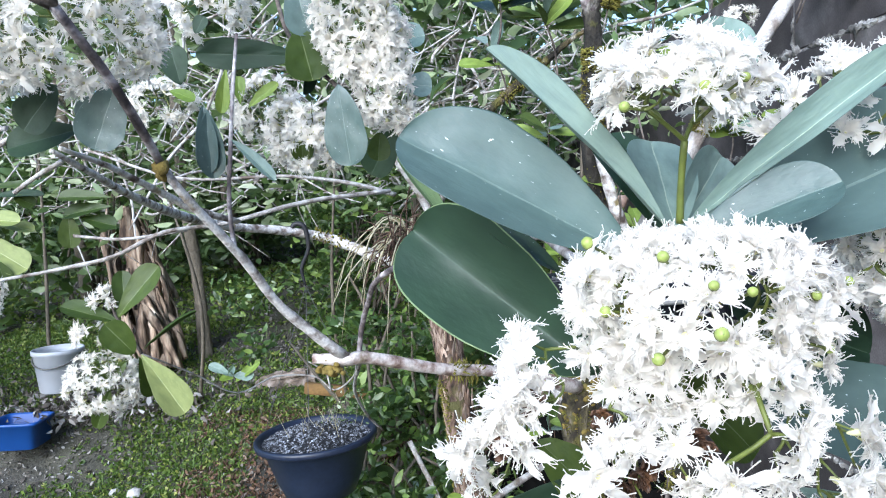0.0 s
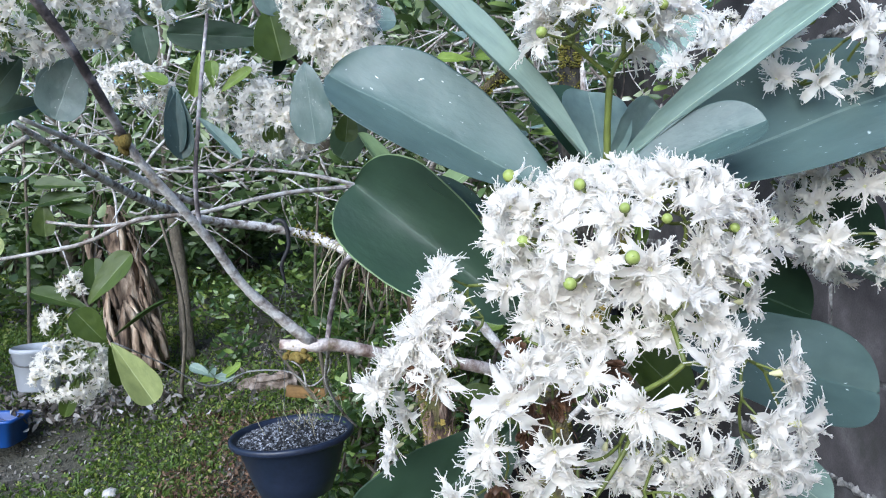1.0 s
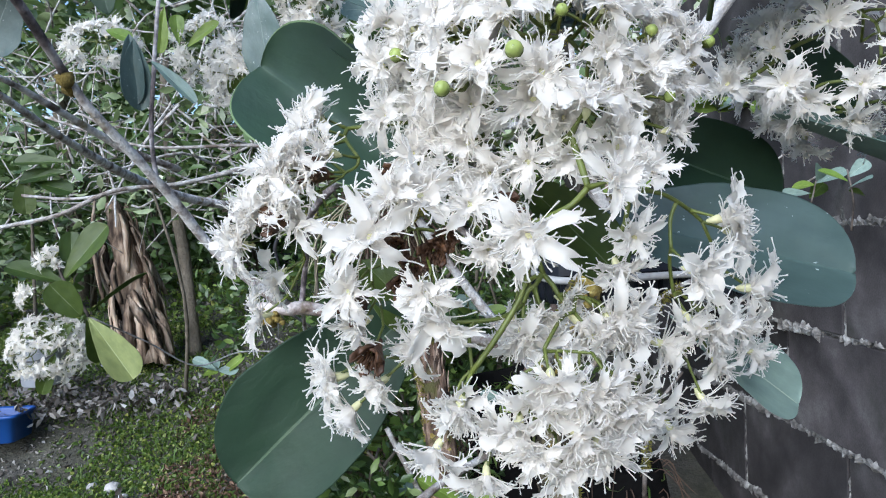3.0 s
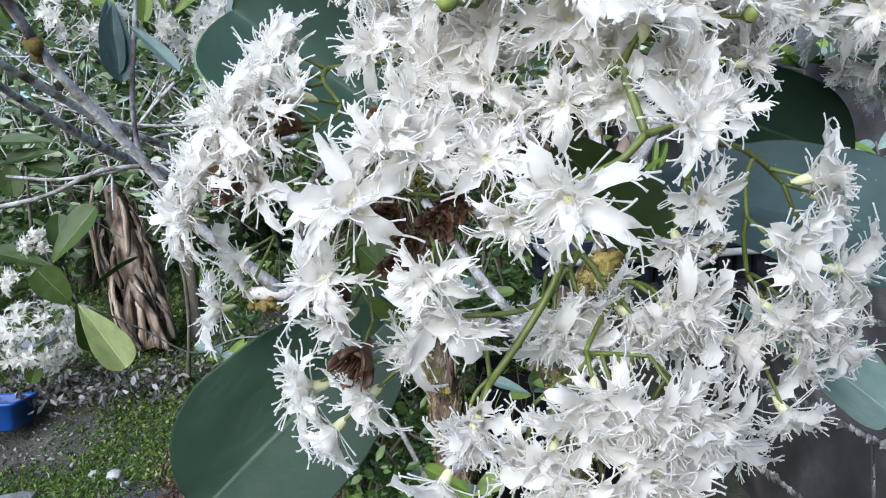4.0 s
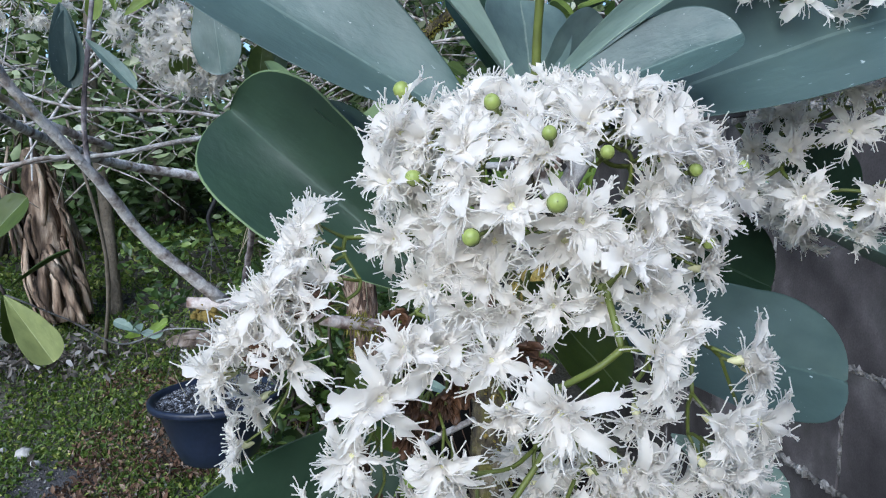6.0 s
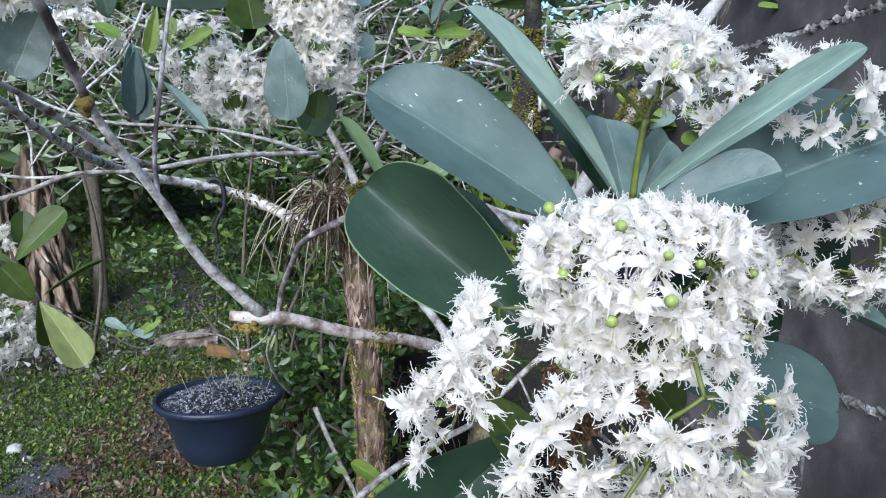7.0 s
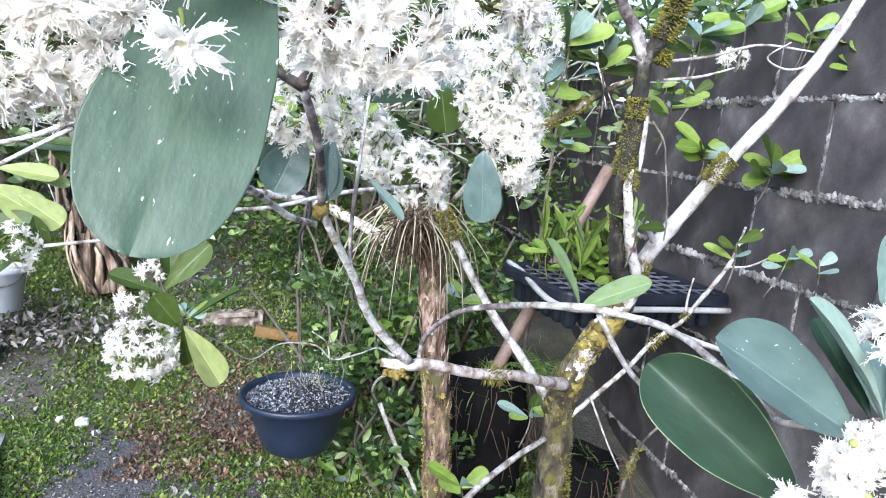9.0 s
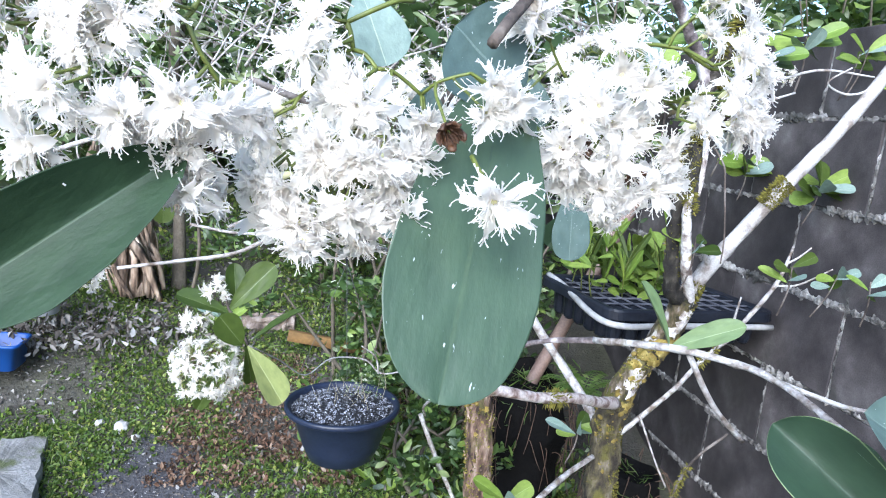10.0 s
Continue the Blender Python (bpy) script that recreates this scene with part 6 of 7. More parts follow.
def fern(place, fronds, long_, seed):
    """A rosette of arching fronds, each a stalk with paired leaflets that shorten to the tip."""
    g = random.Random(seed)
    e = thing("fern", place, "small green fern growing behind the trunks", "fern")
    o = Vector(place)
    for k in range(fronds):
        a = 6.28 * k / fronds + g.uniform(-0.3, 0.3)
        out, L = Vector((math.cos(a), math.sin(a), 0)), long_ * g.uniform(0.7, 1.1)
        line = [o, o + out * L * 0.35 + Vector((0, 0, L * 0.42)), o + out * L * 0.75 + Vector((0, 0, L * 0.5)), o + out * L + Vector((0, 0, L * 0.36))]
        pts, way = smooth_path(line, 6)
        pieces = [tube(line, [0.0015, 0.0012, 0.001, 0.0006], 4, 4)]
        for i in range(2, len(pts) - 1):
            p, d = Vector(pts[i]), Vector(pts[i + 1] - pts[i]).normalized()
            side = d.cross(Vector((0, 0, 1))).normalized()
            w = L * 0.24 * (1 - (i / len(pts)) ** 2) + 0.004
            for sgn in (-1, 1):
                tip = p + side * sgn * w + d * w * 0.35 - Vector((0, 0, w * 0.2))
                mid = p.lerp(tip, 0.5)
                h = d * w * 0.16
                q = [p, mid - h, tip, mid + h]
                pieces.append(([*q, *[c - Vector((0, 0, 0.0006)) for c in q]], [(0, 1, 2, 3), (7, 6, 5, 4), (0, 4, 5, 1), (1, 5, 6, 2), (2, 6, 7, 3), (3, 7, 4, 0)]))
        v, f, s = join(pieces)
        part("frond", mesh("fern_frond", v, f, GRASS, smooth=False), e)


fern((0.477, 1.950, 0.618), 9, 0.16, 3)
fern((0.069, 2.500, 0.582), 9, 0.20, 4)

# ---- wooden pole leaning behind the trunks ----
pole = thing("wooden_pole", (0.1, 2.1, 0.2), "smooth pinkish wooden pole leaning against the wall", "pole")
P0, P1 = Vector((0.728, 2.220, 1.319)), Vector((0.264, 2.100, 0.365))
foot = P1 + (P1 - P0) * ((P1.z - 0.16) / (P0.z - P1.z))
part("shaft", mesh("pole_shaft", *tube([foot, foot.lerp(P0, 0.33), foot.lerp(P0, 0.66), P0], [0.023, 0.0225, 0.022, 0.0215], 12, 4, 0.05), BAMBOO), pole)
a_ = P1.lerp(P0, 0.12)
part("band", mesh("pole_band", *tube([a_, a_.lerp(P0, 0.05), a_.lerp(P0, 0.09)], [0.0245] * 3, 12, 2), BLACK), pole, "black tape band")

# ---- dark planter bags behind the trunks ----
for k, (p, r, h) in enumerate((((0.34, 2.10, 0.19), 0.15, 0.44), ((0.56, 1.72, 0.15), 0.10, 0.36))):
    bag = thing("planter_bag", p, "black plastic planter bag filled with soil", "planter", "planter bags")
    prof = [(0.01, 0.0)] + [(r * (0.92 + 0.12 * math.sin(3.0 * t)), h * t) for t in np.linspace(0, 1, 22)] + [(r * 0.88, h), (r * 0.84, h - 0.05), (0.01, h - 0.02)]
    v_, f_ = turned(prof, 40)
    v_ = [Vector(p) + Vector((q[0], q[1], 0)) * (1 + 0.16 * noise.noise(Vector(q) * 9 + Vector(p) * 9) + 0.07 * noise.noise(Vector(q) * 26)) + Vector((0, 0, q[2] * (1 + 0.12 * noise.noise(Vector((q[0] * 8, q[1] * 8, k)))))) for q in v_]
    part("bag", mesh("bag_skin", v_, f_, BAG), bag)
    hairs = []
    for j in range(70):
        a = pick.uniform(0, 6.28)
        o = Vector((math.cos(a), math.sin(a), 0)) * r * 1.0
        q = Vector(p) + o + Vector((0, 0, h * pick.uniform(0.45, 1.05)))
        e = q + o * pick.uniform(0.05, 0.5) + Vector((pick.gauss(0, 0.03), pick.gauss(0, 0.03), -pick.uniform(0.05, 0.25)))
        hairs.append(tube([q - o * 0.15, q + o * 0.15 + Vector((0, 0, 0.015)), q.lerp(e, 0.6) + o * 0.1, e], [0.0016, 0.0014, 0.0012, 0.0007], 4, 3))
    v_, f_, s_ = join(hairs)
    part("root_tangle", mesh("bag_roots", v_, f_, DRY_ROOT), bag, "dry hanging roots and stalks")["kind"] = "stuff"
    fill("grass_tuft", 160 - 110 * k, lambda g, n, p=p, r=r, h=h: np.array(p) + np.stack([g.normal(0, r * 0.5, n), g.normal(0, r * 0.5, n), np.full(n, h - 0.03)], 1), (0.03, 0.085), GRASS, bag, 0.06, 0.5, 0.4, 0.5, seed=90 + k)

# ---- left of the garden: dry banana stem, thin tree, bucket, crate ----
stem = thing("banana_stem", (-1.156, 3.050, 0.593), "dead banana stem wrapped in dry brown sheaths", "plant")
B0 = Vector((-1.090, 3.050, 0.577))
rod("core", [B0, B0 + Vector((-0.045, 0, 0.25)), B0 + Vector((-0.10, 0.02, 0.5)), B0 + Vector((-0.135, 0.02, 0.68))], [0.075, 0.062, 0.052, 0.025], DRY_SHEATH, stem, "brown fibrous core", 14, 0.35)
pick = random.Random(55)
for k in range(60):
    a = pick.uniform(0, 6.28)
    z0 = pick.uniform(0.15, 0.70)
    r0 = 0.085 - 0.035 * z0
    top = B0 + Vector((-0.2 * z0 + r0 * math.cos(a), r0 * math.sin(a), z0))
    L = pick.uniform(0.15, 0.45)
    r1 = r0 + pick.uniform(0.0, 0.06)
    low = B0 + Vector((-0.2 * max(0.0, z0 - L) + r1 * math.cos(a + pick.gauss(0, 0.7)), r1 * math.sin(a), max(0.0, z0 - L)))
    bow = Vector((0.03 * math.cos(a), 0.03 * math.sin(a), 0))
    wide = pick.uniform(0.010, 0.030)
    line, way = smooth_path([top, top.lerp(low, 0.4) + bow, low], 5)
    tang = Vector((-math.sin(a), math.cos(a), 0))
    out = Vector((math.cos(a), math.sin(a), 0))
    v, f = [], []
    for i, p in enumerate(line):
        t = i / (len(line) - 1)
        w = wide * (0.45 + 1.1 * t - 0.95 * t ** 3) * (1 + 0.25 * pick.gauss(0, 0.5))
        p = Vector(p)
        v += [p - tang * w - out * w * 0.35, p + out * 0.004, p + tang * w - out * w * 0.35, p - out * 0.004]
    for i in range(len(line) - 1):
        f += [(4 * i + j, 4 * i + (j + 1) % 4, 4 * i + 4 + (j + 1) % 4, 4 * i + 4 + j) for j in range(4)]
    f += [(3, 2, 1, 0), tuple(len(v) - 4 + j for j in range(4))]
    part("dry_sheath", mesh("dry_sheath", v, f, DRY_SHEATH), stem)

sapling = thing("young_tree", (-0.952, 3.200, 0.581), "slender grey-brown young tree trunk with sparse leaves", "tree")
rod("trunk", [(-0.951, 3.200, 0.550), (-0.959, 3.200, 0.757), (-0.976, 3.200, 1.014), (-1.007, 3.200, 1.320), (-1.020, 3.200, 1.721), (-1.005, 3.200, 2.358)], [0.036, 0.029, 0.027, 0.025, 0.022, 0.018], BARK_FAR, sapling, "", 10, 0.2)
fill("crown", 900, lambda g, n: np.stack([g.normal(-0.9, 0.6, n), g.normal(3.5, 0.5, n), g.uniform(1.9, 3.0, n)], 1), (0.06, 0.13), SHRUB_LEAF, sapling, 0.42, seed=8)

BUCK, BASN = (-1.381, 2.750, 0.559), (-1.469, 2.620, 0.389)
bucket = thing("bucket", BUCK, "pale grey-white plastic bucket", "bucket")
v_, f_ = turned([(0.001, 0.0), (0.095, 0.0), (0.10, 0.005), (0.122, 0.20), (0.130, 0.205), (0.130, 0.225), (0.122, 0.228), (0.119, 0.20), (0.098, 0.02), (0.001, 0.015)], 32)
part("body", mesh("bucket_body", [Vector(BUCK) + Vector(q) * 0.72 for q in v_], f_, BUCKET), bucket)
part("handle", mesh("bucket_handle", *tube([Vector(BUCK) + Vector(q) * 0.72 for q in ((-0.13, 0, 0.21), (-0.09, -0.09, 0.16), (0, -0.13, 0.14), (0.09, -0.09, 0.16), (0.13, 0, 0.21))], [0.003] * 5, 6, 4), WIRE), bucket, "thin wire handle")
crate = thing("basin", BASN, "square blue plastic tub on the ground", "tub")
bx, by, bz = Vector(BASN)


def tub_ring(half, z):
    """A rounded square at the height z."""
    return [(bx + half * 1.15 * math.copysign(abs(math.cos(a)) ** 0.3, math.cos(a)), by + half * math.copysign(abs(math.sin(a)) ** 0.3, math.sin(a)), bz + z) for a in np.linspace(0, 2 * math.pi, 33)[:-1]]


rings = [tub_ring(h, z) for h, z in ((0.062, 0), (0.068, 0.004), (0.075, 0.088), (0.082, 0.090), (0.083, 0.100), (0.077, 0.102), (0.073, 0.092), (0.066, 0.012), (0.001, 0.010))]
v_ = [q for ring in rings for q in ring]
f_ = [(i * 32 + k, i * 32 + (k + 1) % 32, (i + 1) * 32 + (k + 1) % 32, (i + 1) * 32 + k) for i in range(8) for k in range(32)]
part("body", mesh("tub_body", v_, f_, BLUE), crate)

log = thing("timber_offcut", (-0.539, 2.980, 0.456), "weathered pinkish timber offcut lying on the ground", "timber")
L0 = Vector((-0.574, 2.980, 0.472))
v_, f_ = tube([L0 + Vector((-0.15, 0.03, -0.02)), L0 + Vector((-0.05, 0.0, 0.0)), L0 + Vector((0.06, 0.0, 0.022)), L0 + Vector((0.15, -0.01, 0.03))], [0.030, 0.050, 0.052, 0.036], 12, 5, 0.5)
v_, f_, s_ = join([(v_, f_), box(*(L0 + Vector((0.04, -0.03, 0.055))), 0.16, 0.05, 0.02, pose(0, 0, 0, -6, -9, -12)), box(*(L0 + Vector((-0.08, -0.05, -0.015))), 0.14, 0.04, 0.02, pose(0, 0, 0, 5, 6, 25))])
part("body", mesh("offcut_body", v_, f_, PLANK, smooth=False), log)
board = thing("board", (-0.316, 2.800, 0.457), "orange-brown wet board lying on its edge", "timber")
part("body", mesh("board_body", *box(*(-0.292, 2.800, 0.484), 0.32, 0.03, 0.045, Matrix.Rotation(radians(8), 4, "Y")), PLANK_ORANGE), board)
for k, (p, r) in enumerate((((-0.99, 2.42, 0), 0.028), ((-1.07, 2.44, 0), 0.018), ((-0.93, 2.36, 0), 0.016))):
    s = thing("stone", (p[0], p[1], ground_height(*p[:2])), "pale stone lying on the bare earth", "stone", "stones on the path")
    part("body", mesh("stone_body", *blob((p[0], p[1], ground_height(*p[:2]) + r * 0.35), r, 0.5, 7, 10, 0.6, k), STONE), s)

slab = thing("concrete_slab", (-1.265, 2.09, 0.16), "weathered grey concrete slab lying on the ground", "slab")
# broken edges: the top is pushed in and out round its rim
sv_, sf_ = [], []
for zz, grow in ((0.155, 1.0), (0.235, 1.0), (0.252, 0.95), (0.254, 0.6), (0.255, 0.02)):
    for k in range(48):
        a = 2 * math.pi * k / 48
        c_, w_ = math.cos(a), math.sin(a)
        sq = 1 / max(abs(c_), abs(w_))
        wob_ = 1 + 0.07 * noise.noise(Vector((c_ * 4, w_ * 4, 2.0))) + 0.05 * noise.noise(Vector((c_ * 11, w_ * 11, 5.0 + zz * 20)))
        q = pose(-1.265, 2.09, 0, 0, 0, 13) @ Vector((0.12 * sq * c_ * grow * wob_, 0.25 * sq * w_ * grow * wob_, zz + 0.004 * noise.noise(Vector((c_ * 6, w_ * 6, grow * 9)))))
        sv_.append(q)
sf_ = [(i * 48 + k, i * 48 + (k + 1) % 48, (i + 1) * 48 + (k + 1) % 48, (i + 1) * 48 + k) for i in range(4) for k in range(48)]
part("body", mesh("slab_body", sv_, sf_, SLAB, smooth=False), slab)

# ---- undergrowth, litter and woods ----


def on_ground(x0, x1, y0, y1, keep=None, lift=0.0):
    def spread(g, n):
        p = np.stack([g.uniform(x0, x1, n), g.uniform(y0, y1, n)], 1)
        if keep is not None:
            p = p[[keep(*q) for q in p]]
        return np.array([(x, y, ground_height(x, y) + lift) for x, y in p])
    return spread


def patchy(x, y):
    """Where weeds grow: broad patches with frayed edges, but hardly on the trodden earth."""
    fray = 0.9 * noise.noise(Vector((x * 55, y * 55, 3)))
    broad_ = noise.noise(Vector((x * 1.3, y * 1.3, 0.4))) + 0.8 * noise.noise(Vector((x * 4.5, y * 4.5, 1.4))) + 0.5 * noise.noise(Vector((x * 12, y * 12, 6)))
    trodden = (x + 0.83) ** 2 / 0.035 + (y - 2.0) ** 2 / 0.16 + 1.2 * noise.noise(Vector((x * 6, y * 6, 9))) + 1.3 * fray
    worn = (x + 0.48) ** 2 / 0.03 + (y - 2.45) ** 2 / 0.04 + 0.9 * noise.noise(Vector((x * 7, y * 7, 5))) + 1.3 * fray
    path_ = (x + 1.4) ** 2 / 0.10 + (y - 2.62) ** 2 / 0.03 + 1.1 * noise.noise(Vector((x * 5, y * 5, 2))) + 1.5 * fray
    return broad_ + fray > -0.3 and trodden > 0.9 and worn > 0.9 and path_ > 1


def bare(x, y):
    return not patchy(x, y)


tagged(fill("far_weeds", 16000, on_ground(-3.2, 0.95, 3.5, 5.2, patchy), (0.015, 0.04), WEED, None, 0.7, 0.1, 0.3, 0.25, seed=18), "green weeds further back", "weeds")
tagged(fill("ground_weeds", 100000, on_ground(-2.0, 0.6, 1.6, 3.55, patchy, 0.004), (0.007, 0.020), WEED, None, 0.72, 0.1, 0.25, 0.25, seed=11), "low bright green weeds over the ground", "weeds")
tagged(fill("grass", 34000, on_ground(-4.2, 4.2, -3.0, 7.0, lambda x, y: patchy(x, y) and not 0.85 < x < 1.3), (0.025, 0.075), GRASS, None, 0.08, 0.0, 0.8, 0.35, seed=12), "thin patchy grass", "grass")
tagged(fill("short_grass", 26000, on_ground(-2.0, 0.6, 1.6, 3.6, patchy, 0.002), (0.014, 0.040), GRASS, None, 0.10, 0.0, 0.7, 0.4, seed=23), "short green grass between the weeds", "grass")
tagged(fill("leaf_litter", 22000, on_ground(-2.8, 0.75, 1.2, 6.0, lambda x, y: (bare(x, y) or noise.noise(Vector((x * 40, y * 40, 8))) > 0.25) and (x + 0.83) ** 2 / 0.03 + (y - 2.0) ** 2 / 0.14 > 1, 0.005), (0.010, 0.034), DRY_LEAF, None, 0.5, 0.15, 0.06, 0.4, seed=13), "dry brown fallen leaves and chips", "litter")
tagged(fill("small_litter", 14000, on_ground(-2.1, 0.3, 1.7, 3.3, None, 0.003), (0.005, 0.017), DRY_LEAF, None, 0.55, 0.15, 0.04, 0.4, seed=19), "small grey-brown leaf chips over the earth", "litter")
tagged(fill("brown_litter", 9000, on_ground(-0.85, 0.05, 2.1, 2.8, lambda x, y: noise.noise(Vector((x * 6, y * 6, 4))) > -0.1 or (x + 0.48) ** 2 + (y - 2.45) ** 2 < 0.05, 0.008), (0.008, 0.026), BROWN_LEAF, None, 0.45, 0.15, 0.06, 0.4, seed=16), "reddish-brown fallen leaves behind the pot", "litter")
tagged(fill("litter_heap", 2600, lambda g, n: np.stack([g.normal(-1.3, 0.26, n), g.normal(2.9, 0.13, n), 0.43 + np.abs(g.normal(0, 0.05, n))], 1), (0.014, 0.042), DRY_LEAF, None, 0.4, 0.15, 0.15, 0.5, seed=14), "heap of dry grey leaves", "litter")
g_ = np.random.default_rng(17)
chips = []
for k in range(300):
    x, y = float(g_.normal(-0.84, 0.20)), float(g_.normal(2.05, 0.25))
    chips.append(blob((x, y, ground_height(x, y) + 0.001), float(g_.uniform(0.001, 0.0032)), 0.6, 3, 5, 0.6, k))
v_, f_, s_ = join(chips)
chip = new("path_grit", mesh("path_grit", v_, f_, GRIT, smooth=False))
chip["kind"] = "stuff"
tagged(chip, "pale grit scattered over the bare earth", "grit")


def shrub(x, y, h, spread_, n, size, mat, seed, label="leafy green shrub growing on the ground", aspect=0.42):
    z = ground_height(x, y)
    e = thing("shrub", (x, y, z - 0.02), label, "shrub", "shrubs at the back")
    g = random.Random(seed)
    stems = []
    for k in range(7):
        t = Vector((x + g.gauss(0, spread_ * 0.7), y + g.gauss(0, spread_ * 0.6), z + h * g.uniform(0.6, 1.0)))
        b = Vector((x + g.gauss(0, 0.05), y + g.gauss(0, 0.05), z - 0.03))
        stems.append(tube([b, b.lerp(t, 0.5) + Vector((g.gauss(0, 0.05), g.gauss(0, 0.05), 0.05)), t], [0.010, 0.007, 0.004], 5, 3))
    for v, f in stems:
        part("stem", mesh("shrub_stem", v, f, BARK_FAR), e)
    tips = [(x + g.gauss(0, spread_), y + g.gauss(0, spread_ * 0.8), z + h * g.uniform(0.12, 1.0)) for _ in range(16)]

    def place(gg, m):
        c = np.array(tips)[gg.integers(0, len(tips), m)]
        return c + gg.normal(size=(m, 3)) * np.array((0.30, 0.28, 0.22)) * spread_ * 0.9
    fill("foliage", n, place, size, mat, e, aspect, seed=seed)
    return e


pick = random.Random(66)
# close behind the pot and the second trunk
for k, (x, y, h, sp, n) in enumerate(((-0.12, 2.6, 0.55, 0.16, 700), (0.12, 2.35, 0.6, 0.17, 800), (0.30, 2.7, 0.7, 0.2, 800), (0.02, 2.05, 0.30, 0.12, 420), (-0.02, 3.0, 0.9, 0.25, 900), (0.48, 3.1, 0.8, 0.2, 700), (-0.28, 3.3, 0.8, 0.25, 900), (0.35, 2.15, 0.35, 0.12, 350), (-0.10, 2.25, 0.25, 0.12, 300))):
    shrub(x, y, h, sp, n * 2, (0.02, 0.055), MIXED_SHRUB, 200 + k)
# further off
for k in range(26):
    x, y = -4.2 + 0.21 * k + pick.gauss(0, 0.2), pick.uniform(4.6, 6.6)
    shrub(x, y, pick.uniform(0.9, 1.7), pick.uniform(0.3, 0.5), 850, (0.05, 0.12), (SHRUB_LEAF, PALE_SHRUB, SHRUB_LEAF)[k % 3], 300 + k)
for k, (x, y, h) in enumerate(((2.3, 0.6, 2.0), (2.5, 1.3, 2.3), (2.3, 1.9, 2.1), (2.6, 2.5, 2.4), (2.3, 3.1, 2.2), (2.5, 3.8, 2.4), (2.2, 4.5, 2.2))):
    shrub(x, y, h, 0.36, 1200, (0.06, 0.12), (PALE_SHRUB, MIXED_SHRUB)[k % 2], 600 + k, "tall leafy shrub growing behind the wall")
for k, (x, y) in enumerate(((-1.75, 3.9), (-2.3, 3.6), (-1.5, 4.4), (-2.9, 3.0), (-2.2, 2.5))):
    shrub(x, y, 0.9, 0.3, 700, (0.05, 0.1), SHRUB_LEAF, 400 + k)


def far_tree(x, y, h, seed, pale=False):
    z = ground_height(x, y)
    e = thing("background_tree", (x, y, z - 0.05), "tall slender tree with a mottled leafy crown", "tree", "trees at the back")
    g = random.Random(seed)
    top = Vector((x + g.gauss(0, 0.3), y + g.gauss(0, 0.2), z + h))
    b = Vector((x, y, z - 0.1))
    rod("trunk", [b, b.lerp(top, 0.4) + Vector((g.gauss(0, 0.06), 0, 0)), top], [0.05, 0.04, 0.02], BARK_FAR, e, "", 8, 0.2)
    limbs, tips = [], []
    for k in range(16):
        q = b.lerp(top, g.uniform(0.3, 0.95))
        t = q + Vector((g.gauss(0, 0.7), g.gauss(0, 0.5), g.uniform(0.0, 0.6)))
        limbs.append(tube([q, q.lerp(t, 0.5) + Vector((0, 0, 0.08)), t], [0.014, 0.010, 0.004], 5, 3))
        tips += [q.lerp(t, 0.6), t]
    v, f, s = join(limbs)
    part("bough_mass", mesh("tree_limbs", v, f, BARK_PALE), e)["kind"] = "stuff"

    def place(gg, m):
        c = np.array([tuple(q) for q in tips])[gg.integers(0, len(tips), m)]
        return c + gg.normal(size=(m, 3)) * 0.22
    fill("crown", 1700, place, (0.06, 0.14), PALE_SHRUB if pale else SHRUB_LEAF, e, 0.4, seed=seed)


for k, (x, y, h) in enumerate(((-3.4, 5.2, 3.0), (-2.2, 5.6, 3.4), (-1.2, 5.0, 3.2), (-0.5, 4.2, 2.6), (0.1, 3.9, 2.6), (0.3, 5.2, 3.4), (-1.9, 4.2, 3.0), (0.45, 3.3, 2.2), (-2.8, 4.4, 3.2), (2.6, 4.0, 3.2), (2.8, 2.2, 3.0))):
    far_tree(x, y, h, 500 + k, k % 2 == 0)
woods = fill("far_woods", 12000, lambda g, n: np.stack([g.uniform(-9, 6, n), g.uniform(7.2, 9.5, n), 0.6 + 3.9 * g.uniform(0, 1, n) ** 1.3], 1), (0.12, 0.32), SHRUB_LEAF, None, 0.4, seed=15)
tagged(woods, "dense far green woods", "woods")

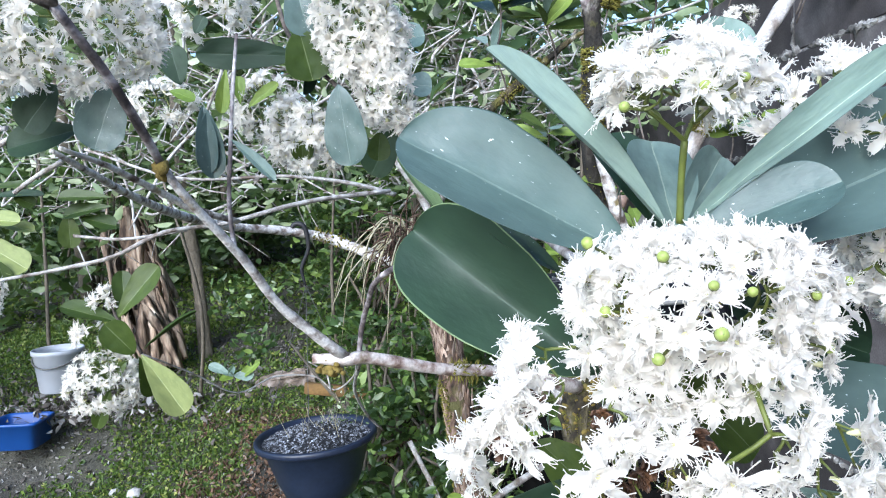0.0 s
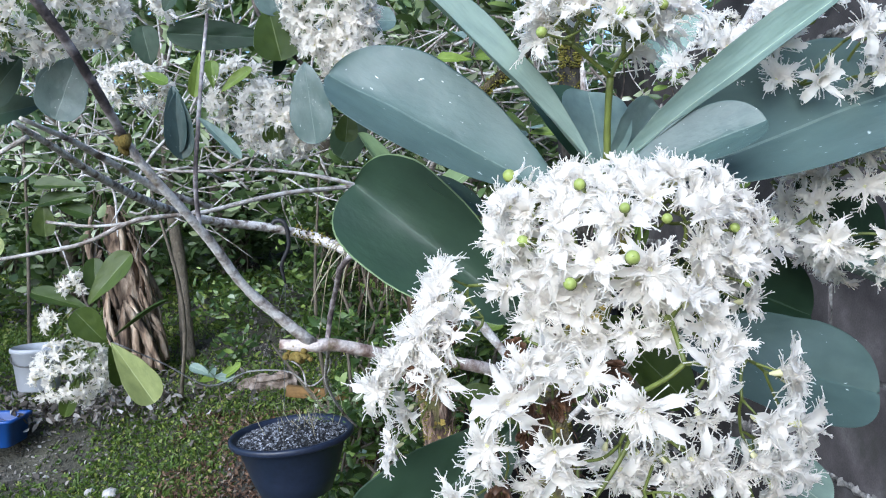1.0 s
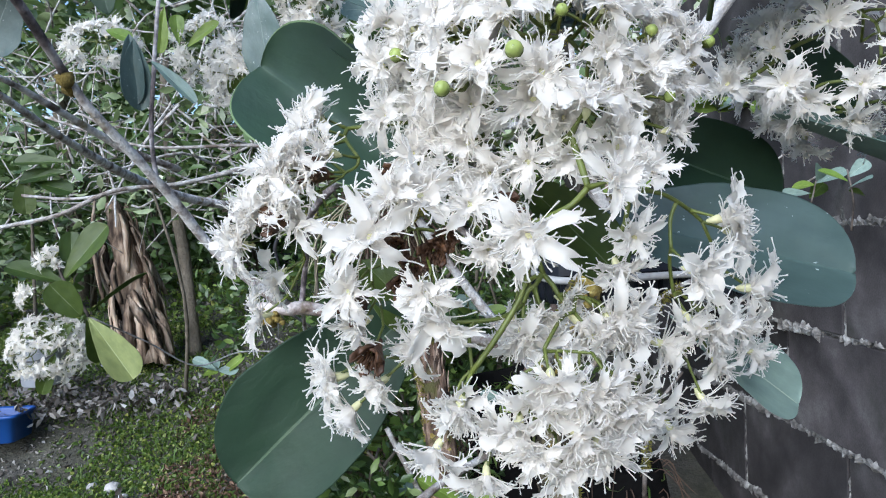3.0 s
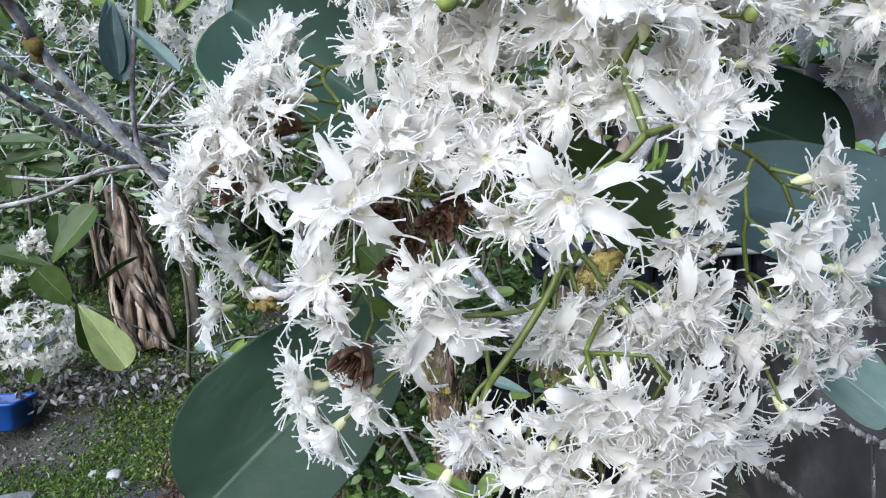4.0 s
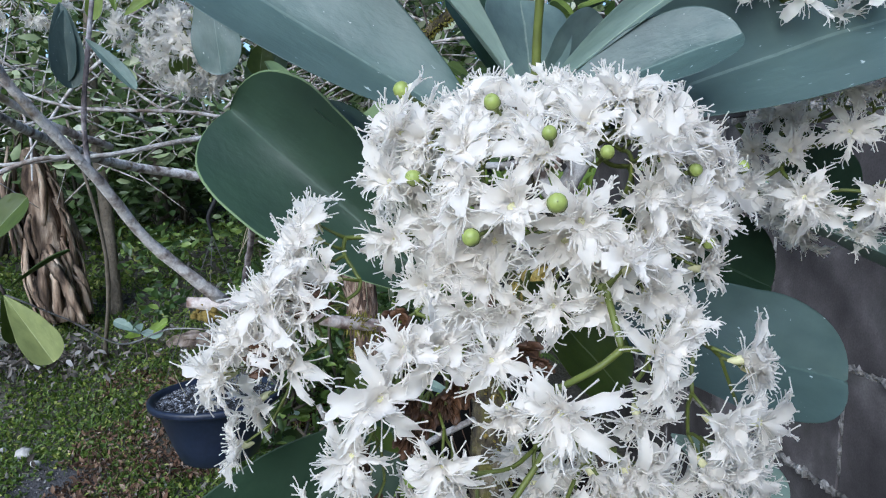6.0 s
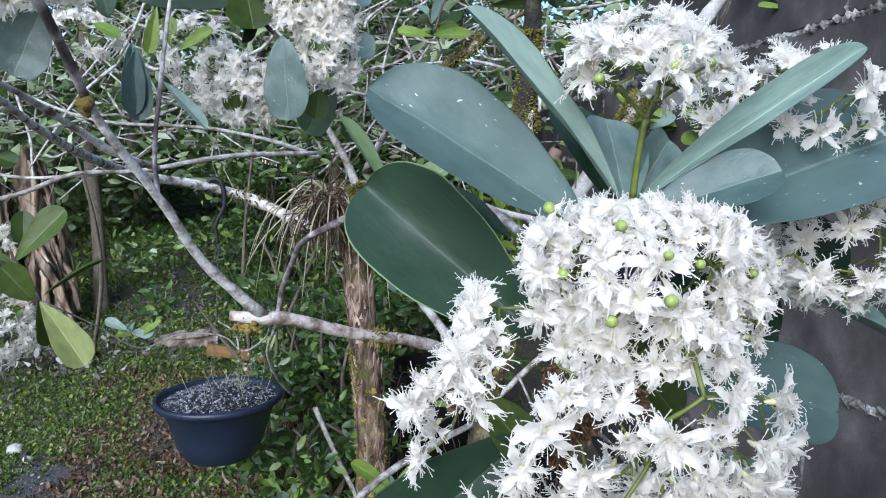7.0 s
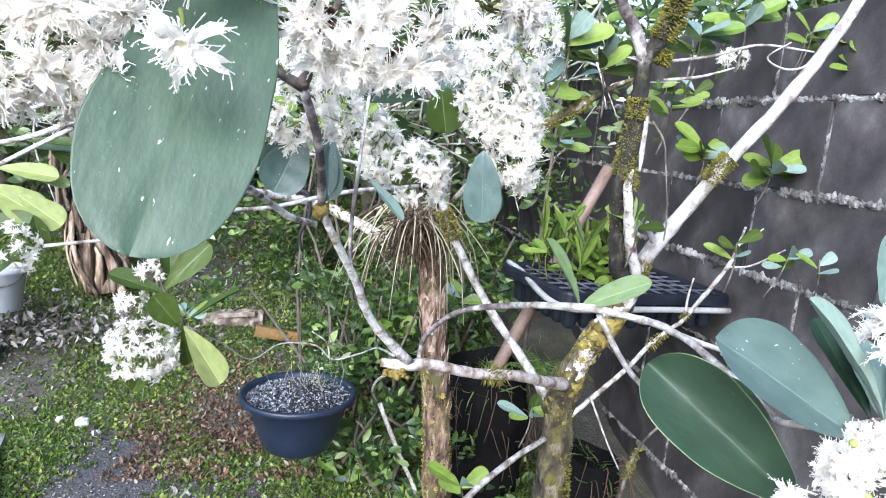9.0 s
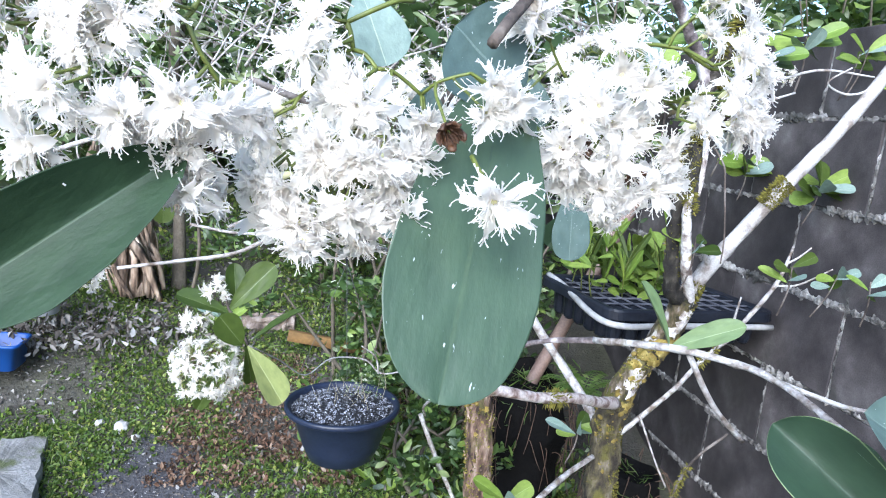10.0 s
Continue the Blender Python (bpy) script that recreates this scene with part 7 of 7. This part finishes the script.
# ---- leafless lichen-white thicket behind the tree ----
def thicket(x, y, z0, z1, wide, n, seed):
    e = thing("thicket", (x, y, ground_height(x, y) - 0.02), "tangled shrub of bare lichen-white twigs with small pale leaves", "shrub", "pale thickets")
    g = random.Random(seed)
    root = Vector((x, y, ground_height(x, y) - 0.05))
    for k in range(1):
        top = Vector((x + g.gauss(0, wide * 0.5), y + g.gauss(0, 0.2), g.uniform(z0, z1)))
        rod("stem", [root, root.lerp(top, 0.5) + Vector((g.gauss(0, 0.06), g.gauss(0, 0.06), 0)), top], [0.009, 0.007, 0.004], BARK_FAR, e, "", 7, 0.25)
    twigs = []
    for k in range(n):
        p = Vector((x + g.gauss(0, wide), y + g.gauss(0, 0.3), g.uniform(z0, z1)))
        d = Vector((g.gauss(0, 1), g.gauss(0, 0.5), g.gauss(0.25, 0.7))).normalized() * g.uniform(0.12, 0.45)
        bow = Vector((g.gauss(0, 1), g.gauss(0, 1), g.gauss(0, 1))) * 0.03
        r = g.uniform(0.0022, 0.006)
        twigs.append(tube([p, p + d * 0.35 + bow, p + d * 0.7 + bow * 0.5, p + d], [r, r * 0.9, r * 0.7, r * 0.4], 5, 3, 0.3))
    v, f, s = join(twigs)
    part("twig_tangle", mesh("pale_twigs", v, f, BARK_PALE), e, "bare lichen-white twigs")["kind"] = "stuff"
    fill("foliage", n * 5, lambda gg, m: np.stack([gg.normal(x, wide, m), gg.normal(y, 0.3, m), gg.uniform(z0 - 0.1, z1, m)], 1), (0.03, 0.075), PALE_SHRUB, e, 0.36, seed=seed)


for k, (x, y, z0, z1, w, n) in enumerate(((0.25, 2.9, 1.25, 2.0, 0.28, 150), (-0.25, 2.7, 1.3, 1.9, 0.3, 130), (-0.9, 2.9, 1.25, 1.9, 0.35, 130), (0.6, 2.5, 1.5, 2.1, 0.2, 70), (-1.6, 3.1, 1.2, 1.9, 0.4, 110))):
    thicket(x, y, z0, z1, w, n, 700 + k)

# ---- small plants against the wall ----
pick = random.Random(77)


def shoot(p, n, sz, col):
    """A thin stem with n oval leaves round its upper part."""
    e = thing("shoot", p, "leafy shoot of smooth oval leaves", "plant", "small shoots near the wall")
    o = Vector(p)
    root = o + Vector((pick.gauss(0, 0.02), 0.03, -0.12))
    rod("stem", [root, root.lerp(o, 0.5) + Vector((0.008, 0, 0)), o], [0.0022, 0.002, 0.0015], BARK_DARK, e, "", 6, 0.1)
    for j in range(n):
        a = 2.4 * j + pick.uniform(-0.3, 0.3)
        b = root.lerp(o, pick.uniform(0.65, 1.0))
        t = b + Vector((math.cos(a), math.sin(a) * 0.7, pick.uniform(-0.1, 0.8))) * sz * pick.uniform(0.8, 1.4)
        leaf(e, b, t, (0.1, -0.75, 0.6), sz * pick.uniform(0.42, 0.66), (col, "fresh", "pale", "olive")[j % 4], ("obovate", "narrow")[j % 2])


shoot((0.920, 1.958, 1.415), 15, 0.085, "fresh")
shoot((0.930, 1.625, 1.384), 14, 0.08, "olive")
shoot((0.930, 1.500, 1.161), 5, 0.055, "pale")
shoot((0.930, 1.392, 1.171), 4, 0.05, "pale")
shoot((0.640, 1.300, 1.208), 5, 0.05, "olive")
shoot((0.900, 2.035, 1.597), 7, 0.06, "olive")
shoot((0.353, 1.700, 1.405), 8, 0.07, "olive")
shoot((0.900, 1.877, 1.838), 6, 0.06, "olive")
shoot((0.900, 1.522, 1.726), 6, 0.06, "fresh")
shoot((0.399, 1.300, 1.249), 4, 0.06, "olive")
shoot((0.181, 1.250, 1.589), 9, 0.07, "olive")
shoot((0.167, 1.350, 1.519), 8, 0.06, "fresh")
shoot((0.264, 1.300, 1.561), 9, 0.07, "olive")
shoot((0.477, 1.300, 1.632), 8, 0.07, "olive")
shoot((0.490, 1.400, 1.499), 7, 0.06, "olive")
shoot((0.601, 1.350, 1.700), 10, 0.07, "fresh")
shoot((0.942, 1.600, 1.725), 5, 0.055, "olive")
shoot((1.039, 1.500, 1.726), 7, 0.06, "fresh")
shoot((1.035, 1.500, 1.671), 6, 0.055, "fresh")
shoot((0.382, 1.350, 1.671), 8, 0.07, "fresh")
shoot((0.930, 2.330, 1.629), 6, 0.05, "olive")
shoot((0.293, 1.500, 0.733), 6, 0.06, "pale")
shoot((0.161, 1.600, 0.476), 5, 0.08, "fresh")
shoot((-0.013, 2.100, 0.337), 9, 0.09, "olive")
shoot((0.253, 2.200, 0.853), 6, 0.07, "pale")
shoot((0.069, 2.300, 0.710), 8, 0.07, "fresh")
shoot((-0.723, 2.750, 0.593), 7, 0.085, "pale")
shoot((-0.147, 2.500, 0.366), 6, 0.06, "olive")
shoot((-0.115, 2.100, 0.233), 6, 0.07, "olive")

# ---- bring the plan to its true size ----
for ob in list(scene.objects):
    if ob.parent is None and ob not in (cam, sun):
        ob.matrix_basis = Matrix.Diagonal((SIZE, SIZE, SIZE, 1)) @ ob.matrix_basis
